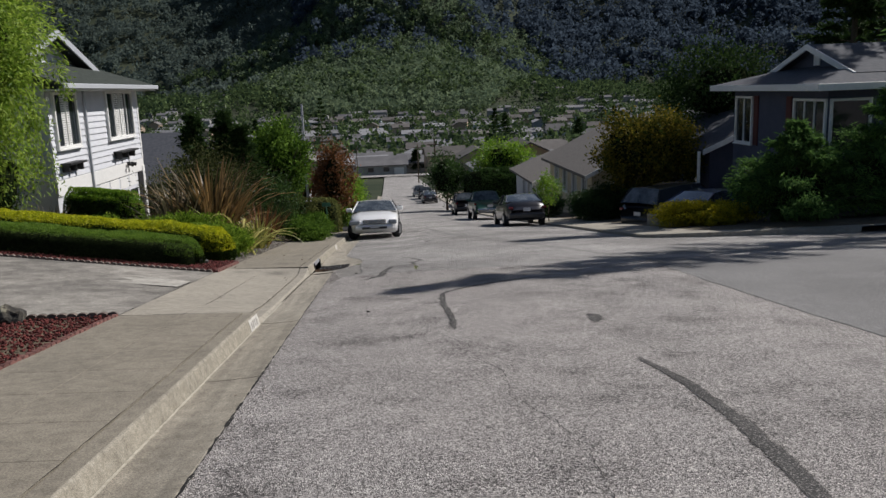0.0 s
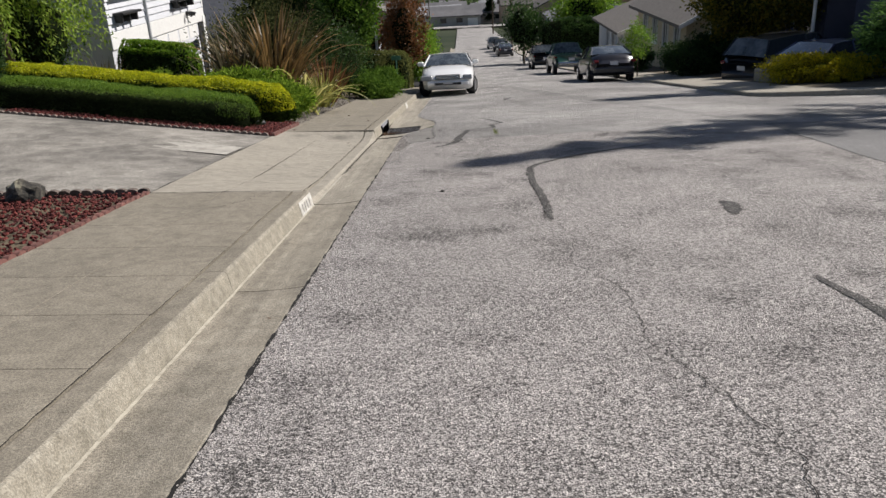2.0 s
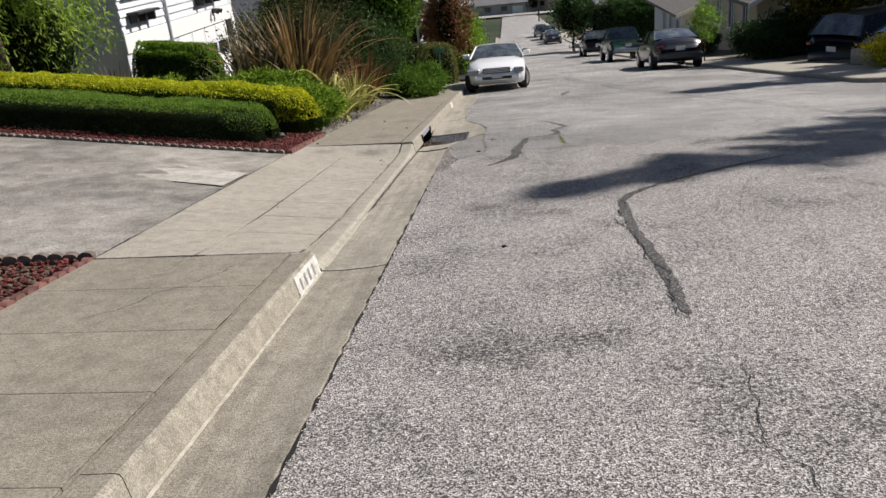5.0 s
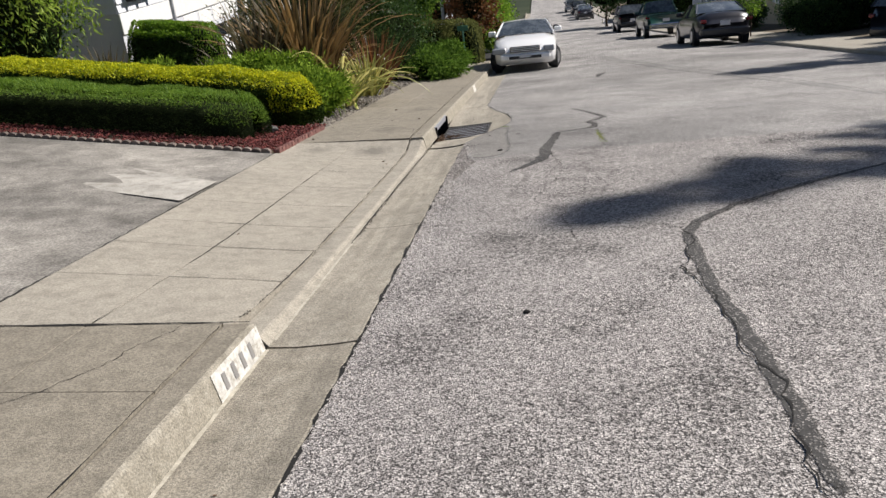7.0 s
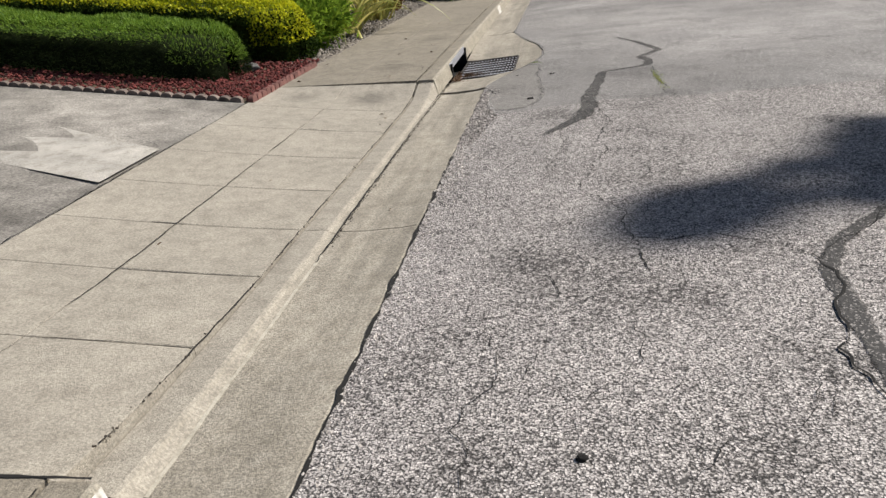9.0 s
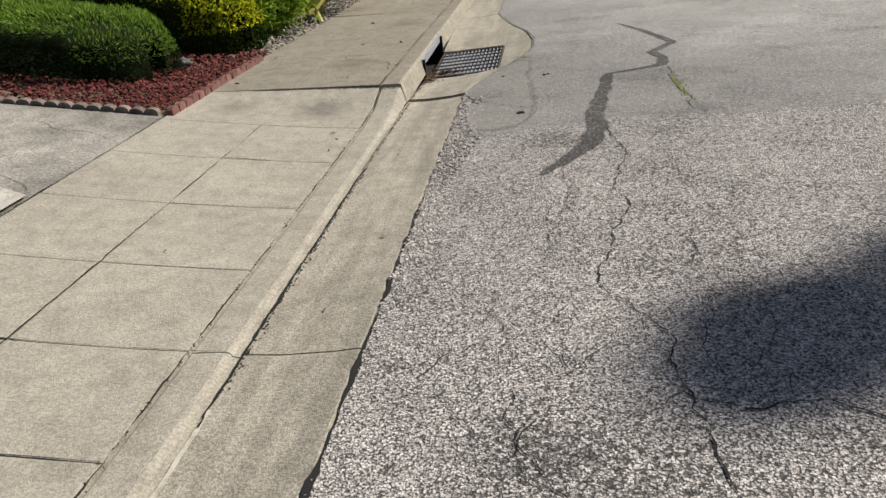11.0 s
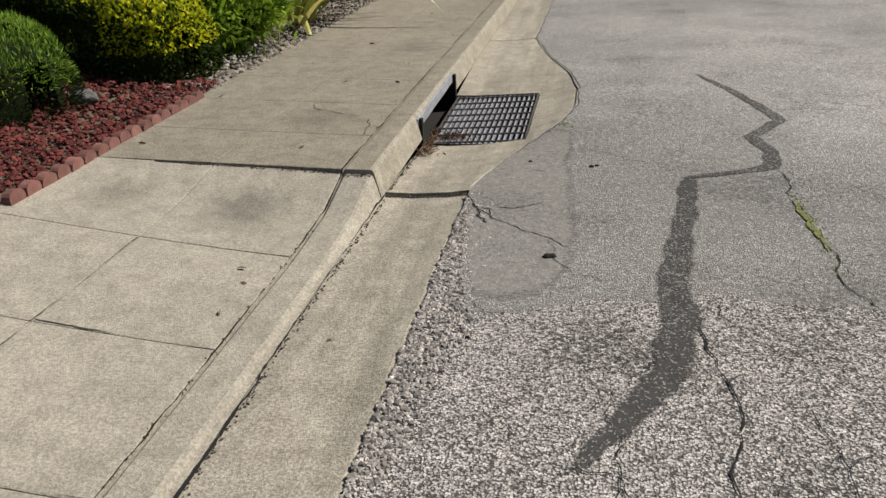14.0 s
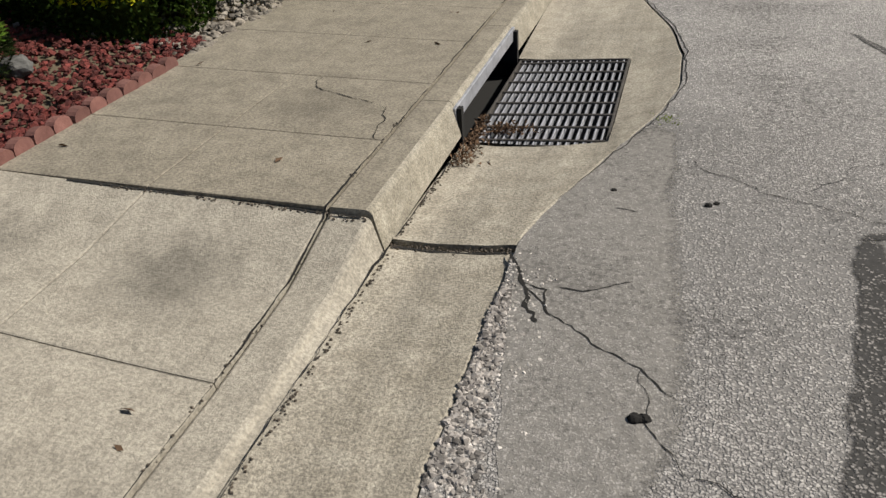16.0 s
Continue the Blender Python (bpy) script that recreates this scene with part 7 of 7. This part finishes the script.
for v in rng.uniform(11.8, 17.0, 420):
    u = GUT0 + 0.016 + abs(rng.normal()) * 0.01
    pl.append((u, v, gut_w(u, v) + 0.003))
for u in rng.uniform(GUT0, -1.2, 130):
    pl.append((u, 16.01 + rng.normal() * 0.01, gut_w(u, 16.0) + 0.004))
for u in rng.uniform(-2.8, KERB_TOP, 150):
    v = 15.94 - abs(rng.normal()) * 0.012
    pl.append((u, v, walk_w(u, v) + 0.002))
for v in rng.uniform(9.9, 17.0, 160):
    u = KERB_BACK - 0.004 + rng.normal() * 0.006
    pl.append((u, v, walk_w(u, v) + 0.002))
M_CRUMB = mat("dark crumbs of earth", [(0.3, (0.03, 0.024, 0.018)), (0.7, (0.11, 0.09, 0.07))], 40, 4, 0.95, vary=0.5, island=True)
pebbles("joint_debris", pl, 0.005, M_CRUMB, "dark crumbs of earth and leaf in the joints", 66)
# leaves and bits dropped about the street
for k, (u, v, fn) in enumerate(((-1.49, 14.48, gut_w), (-1.3, 13.1, gut_w), (-1.42, 12.4, gut_w), (-2.35, 12.9, walk_w), (-1.95, 14.82, walk_w), (-2.14, 18.62, walk_w), (-2.55, 11.7, walk_w), (-1.4, 8.4, gut_w), (-1.3, 6.1, gut_w), (-0.95, 14.5, road_w))):
    c = np.array([W(u, v, fn(u, v) + 0.007)])
    q = quads("fallen_leaf", leaf_quads(c, np.array([[math.cos(k * 2.3), math.sin(k * 2.3), 0.06]]), 0.035, 0.018, rng, 0.05), M_LEAFBROWN)
    tagged(q, "small dry leaf lying on the concrete" if fn is not road_w else "small dry leaf lying on the asphalt", "leaf", "leaves on the pavement")

# street furniture
zp = W(-4.1, 41)
tagged(mesh_ob("street_pole", cyl(bmesh.new(), zp + Vector((0, 0, -0.3)), zp + Vector((0, 0, 6.4)), 0.075, 0.05, 10), M_GUTTERPAINT), "slim grey street pole beside a hedge", "pole")
zp = W(-2.4, 30.6, 0.1)
sign = root("sign_post", Matrix.Translation(zp), "small green marker post by the pavement", "post")
part("post", cyl(bmesh.new(), (0, 0, -0.1), (0, 0, 1.25), 0.025), plain("green paint", (0.05, 0.16, 0.1), 0.6), sign)
part("sign_plate", boxm(-0.16, -0.02, 1.15, 0.16, 0.0, 1.3, 0.005), plain("green sign", (0.04, 0.15, 0.09), 0.5), sign)
for k, (u, v, h) in enumerate(((6.9, 118, 8.5), (7.1, 190, 9.0), (-9, 240, 9))):
    p = W(u, v)
    th = root("utility_pole", Matrix.Translation(p), "wooden utility pole with a crossarm", "pole")
    part("pole", cyl(bmesh.new(), (0, 0, -0.5), (0, 0, h), 0.16, 0.11, 8), M_BARK, th)
    part("crossarm", boxm(-1.1, -0.06, h - 0.9, 1.1, 0.06, h - 0.75), M_BARK, th)
tagged(mesh_ob("garden_wall", on_wall(boxm(-0.15, -0.6, -0.4, 0.15, 0.6, 0.32, 0.03), Matrix.Translation(rgt(8.9, 26.2))), M_CONC), "low pale concrete wall beside yellow shrubs", "wall")

# ---- the town in the valley and the wooded hills ----
M_ROOFS = [mat("town roof", [(0.3, (0.1, 0.1, 0.105)), (0.7, (0.17, 0.165, 0.17))], 0.3, 5, 0.9, vary=0.5), mat("town roof tan", [(0.3, (0.1, 0.092, 0.085)), (0.7, (0.17, 0.155, 0.145))], 0.3, 5, 0.9, vary=0.4), mat("town roof light", [(0.3, (0.18, 0.18, 0.19)), (0.7, (0.27, 0.27, 0.28))], 0.3, 5, 0.9, vary=0.3)]
M_TOWNW = [mat("town wall", [(0.3, (0.27, 0.27, 0.26)), (0.7, (0.4, 0.39, 0.38))], 0.3, 4, 0.8, vary=0.25), mat("town wall tan", [(0.3, (0.4, 0.3, 0.22)), (0.7, (0.5, 0.4, 0.3))], 0.3, 4, 0.8, vary=0.3), mat("town wall blue", [(0.3, (0.3, 0.36, 0.42)), (0.7, (0.4, 0.45, 0.5))], 0.3, 4, 0.8, vary=0.3)]
rng = np.random.default_rng(90)
protos = []
for k, (w, d, h, r, lab) in enumerate(((15, 9, 3.2, 2.2, "single-storey town house with a grey roof"), (12, 9, 5.4, 2.2, "two-storey town house with a tan roof"), (18, 10, 3.2, 2.0, "long town house with a pale roof"))):
    th = root("town_house", Matrix.Translation((0, 150 + 30 * k, -60)), lab, "house", "houses in the valley")
    bm = boxm(-w / 2, -d / 2, -2, w / 2, d / 2, h)
    for x in (-w / 2, w / 2):
        face(bm, [(x, -d / 2, h), (x, d / 2, h), (x, 0, h + r)])
    part("wall", bm, M_TOWNW[k], th)
    for s_ in (-1, 1):
        part("roof", slab_roof([(-w / 2 - 0.6, 0, h + r + 0.1), (w / 2 + 0.6, 0, h + r + 0.1), (w / 2 + 0.6, s_ * (d / 2 + 0.7), h - 0.2), (-w / 2 - 0.6, s_ * (d / 2 + 0.7), h - 0.2)], 0.25), M_ROOFS[k], th)
    for x in (-w * 0.3, w * 0.02):
        part("window", boxm(x, -d / 2 - 0.06, 1.0, x + 1.8, -d / 2 + 0.02, 2.3), M_GLASS, th)
    part("garage_door", boxm(w * 0.24, -d / 2 - 0.06, -0.5, w * 0.24 + 3.0, -d / 2 + 0.02, 2.1), M_TRIM, th)
    protos.append(th)
spots = []
y = 262.0
while y < 1290:
    x = -0.5 * y + rng.uniform(0, 12)
    while x < 0.58 * y:
        if rng.random() < 0.88 and abs(x) < 560 and not (abs(x - 15) < 190 and y > 930):
            spots.append((x + rng.uniform(-2, 2), y + rng.uniform(-4, 4)))
        x += rng.uniform(19, 27) * (1 if y < 700 else 1.25)
    y += (27 + y * 0.022) * rng.uniform(0.9, 1.2)
first = set()
for x, y in spots[:285]:
    k = int(rng.integers(0, 3))
    m = pose(x, y, land(x, y) + 0.6, 0, 0, float(rng.choice([0, 0, 0, 90, 8, -8]) + rng.uniform(-4, 4)))
    if k not in first:
        first.add(k)
        protos[k].matrix_world = m
    else:
        copy_thing(protos[k], m)
# the further houses, too small to pick apart, are one mesh
FV, FF = [], []
for x, y in spots[285:]:
    a = float(rng.choice([0, 0, 0, 1.57]) + rng.uniform(-0.1, 0.1))
    w, d, h, r = rng.uniform(6, 10), rng.uniform(4.2, 5.4), rng.choice([3.2, 3.4, 5.4]), 2.1
    b, z = len(FV), land(x, y) + 0.6
    for px, py, pz in ((-w, -d, -2), (w, -d, -2), (w, d, -2), (-w, d, -2), (-w, -d, h), (w, -d, h), (w, d, h), (-w, d, h), (-w, 0, h + r), (w, 0, h + r)):
        FV.append((x + px * math.cos(a) - py * math.sin(a), y + px * math.sin(a) + py * math.cos(a), z + pz))
    FF += [tuple(b + i for i in f) for f in ((0, 1, 5, 4), (2, 3, 7, 6), (1, 2, 6, 9, 5), (3, 0, 4, 8, 7), (4, 5, 9, 8), (6, 7, 8, 9))]
far_town = tagged(data_ob("far_town", FV, FF, M_TOWNW[0]), "many small pale houses further off in the valley", "houses", kind="stuff")
far_town.data.materials.append(mat("far roofs", [(0.3, (0.1, 0.1, 0.11)), (0.7, (0.2, 0.195, 0.2))], 0.3, 5, 0.9, vary=0.45, island=True))
for i, poly in enumerate(far_town.data.polygons):
    poly.material_index = 1 if i % 6 > 3 else 0
for x, y, k in ((-20, 256, 1), (-2, 252, 0), (18, 254, 1), (36, 250, 0), (-45, 248, 0), (52, 251, 2), (22, 150, 0), (-24, 160, 2), (20, 118, 1), (-20, 106, 0), (-22, 132, 1), (24, 180, 2), (-24, 190, 0), (23, 210, 1), (-22, 216, 1)):
    copy_thing(protos[k], pose(x, y, land(x, y) + 0.5, 0, 0, 90 if y < 230 else 4))


def tree_cloud(name, spots, sizes, leaf_mat, label, per=26, tall=1.3, seed=5, leaf=0.2):
    """Far trees, each a ragged heap of leaf masses."""
    rng = np.random.default_rng(seed)
    P = np.array([(x, y, land(x, y)) for x, y in spots])
    n = len(P)
    S = np.asarray(sizes)[:, None, None]
    d = unit(rng.normal(size=(n, per, 3))) * rng.uniform(0.45, 1.0, (n, per, 1))
    c = P[:, None, :] + d * np.array([0.55, 0.55, 0.5 * tall]) * S + np.array([0, 0, 0.45 * tall]) * S
    c = c.reshape(-1, 3)
    L = (np.asarray(sizes)[:, None] * leaf * rng.uniform(0.6, 1.3, (n, per))).reshape(-1, 1)
    a = unit(rng.normal(size=(len(c), 3)))
    b = unit(np.cross(a, rng.normal(size=(len(c), 3))))
    V = np.stack([c - a * L, c + b * L * 0.8, c + a * L, c - b * L * 0.8], 1)
    return tagged(quads(name, V, leaf_mat), label, "trees", kind="stuff")


# far forest is tinted blue and evened out, haze put into its colour
L_FOREST = leafmat("haze-tinted blue", (0.06, 0.083, 0.115), (0.075, 0.1, 0.132), 0.5, 1.0, 0.0)
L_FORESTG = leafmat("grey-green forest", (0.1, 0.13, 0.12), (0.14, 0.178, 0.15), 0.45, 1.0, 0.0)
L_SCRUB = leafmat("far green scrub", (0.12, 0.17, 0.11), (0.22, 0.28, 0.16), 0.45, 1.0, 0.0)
L_TOWNT = leafmat("town trees", (0.03, 0.055, 0.03), (0.16, 0.22, 0.09), 0.25, 1.0, 0.0)
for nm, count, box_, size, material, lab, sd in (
        ("forest", 6200, (-150, 1300, 1180, 2400), (13, 27), L_FOREST, "dark forest on the far hills, haze tinted into its colour", 1),
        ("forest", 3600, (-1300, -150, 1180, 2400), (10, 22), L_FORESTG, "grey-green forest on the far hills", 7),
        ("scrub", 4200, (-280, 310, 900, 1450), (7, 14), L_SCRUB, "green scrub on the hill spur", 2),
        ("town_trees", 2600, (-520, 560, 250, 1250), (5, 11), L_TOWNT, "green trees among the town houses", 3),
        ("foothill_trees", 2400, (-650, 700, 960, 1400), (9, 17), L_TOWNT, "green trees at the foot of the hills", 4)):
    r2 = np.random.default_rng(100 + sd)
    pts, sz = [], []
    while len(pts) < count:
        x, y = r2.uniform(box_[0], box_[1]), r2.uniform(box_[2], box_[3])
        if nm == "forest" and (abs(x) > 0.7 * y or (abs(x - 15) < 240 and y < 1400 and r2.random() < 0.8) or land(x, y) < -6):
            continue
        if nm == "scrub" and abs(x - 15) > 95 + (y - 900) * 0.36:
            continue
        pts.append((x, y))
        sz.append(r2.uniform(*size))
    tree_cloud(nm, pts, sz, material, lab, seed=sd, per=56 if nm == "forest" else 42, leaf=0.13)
# dark pines standing out in the valley
for k, (x, y, h) in enumerate(((-52, 330, 20), (-42, 345, 18), (-33, 420, 30), (50, 370, 22), (57, 385, 20), (84, 350, 16), (-95, 320, 20), (120, 420, 20), (22, 262, 8), (9, 260, 7), (-70, 360, 22), (140, 520, 26))):
    conifer("valley_pine", Vector((x, y, land(x, y))), h, h * 0.3, L_DARK, 2200, "dark pine standing among the town houses", 200 + k, 1.1, 0.35, 0.12, 0.1, 12, 0.3)
tagged(strip([[Vector((x, y, land(x, y) + 0.5)) for y in (233, 236, 240, 243)] for x in arange(-120, 120, 8)], "road_valley", M_SMOOTH), "grey cross street at the foot of the slope", "road", kind="structure")
tagged(strip([[Vector((x, y, land(x, y) + 0.6)) for y in (262, 280, 296)] for x in arange(-66, -38, 4)], "car_park", M_CONC), "pale paved yard in the valley", "road", kind="structure")

# ---- the pavement's slabs ----
JOINTS = [9.71 - 0.775 * k for k in range(20, 0, -1)] + [9.71, 9.73, 10.65, 11.4, 12.05, 12.76, 13.53, 14.33, 15.12, 15.95, 16.56, 17.28, 18.0, 18.75] + [18.75 + 0.77 * k for k in range(1, 23)]
for a, b in zip(JOINTS, JOINTS[1:]):
    if b - a > 0.1:
        for u0, u1 in ((KERB_BACK - 0.006, SCORE), (SCORE, WALK)):
            slab(u0, u1, a, b, M_CONC if 9.72 < a < 15.9 else M_CONC_OLD, pavement, gap=0.0022)
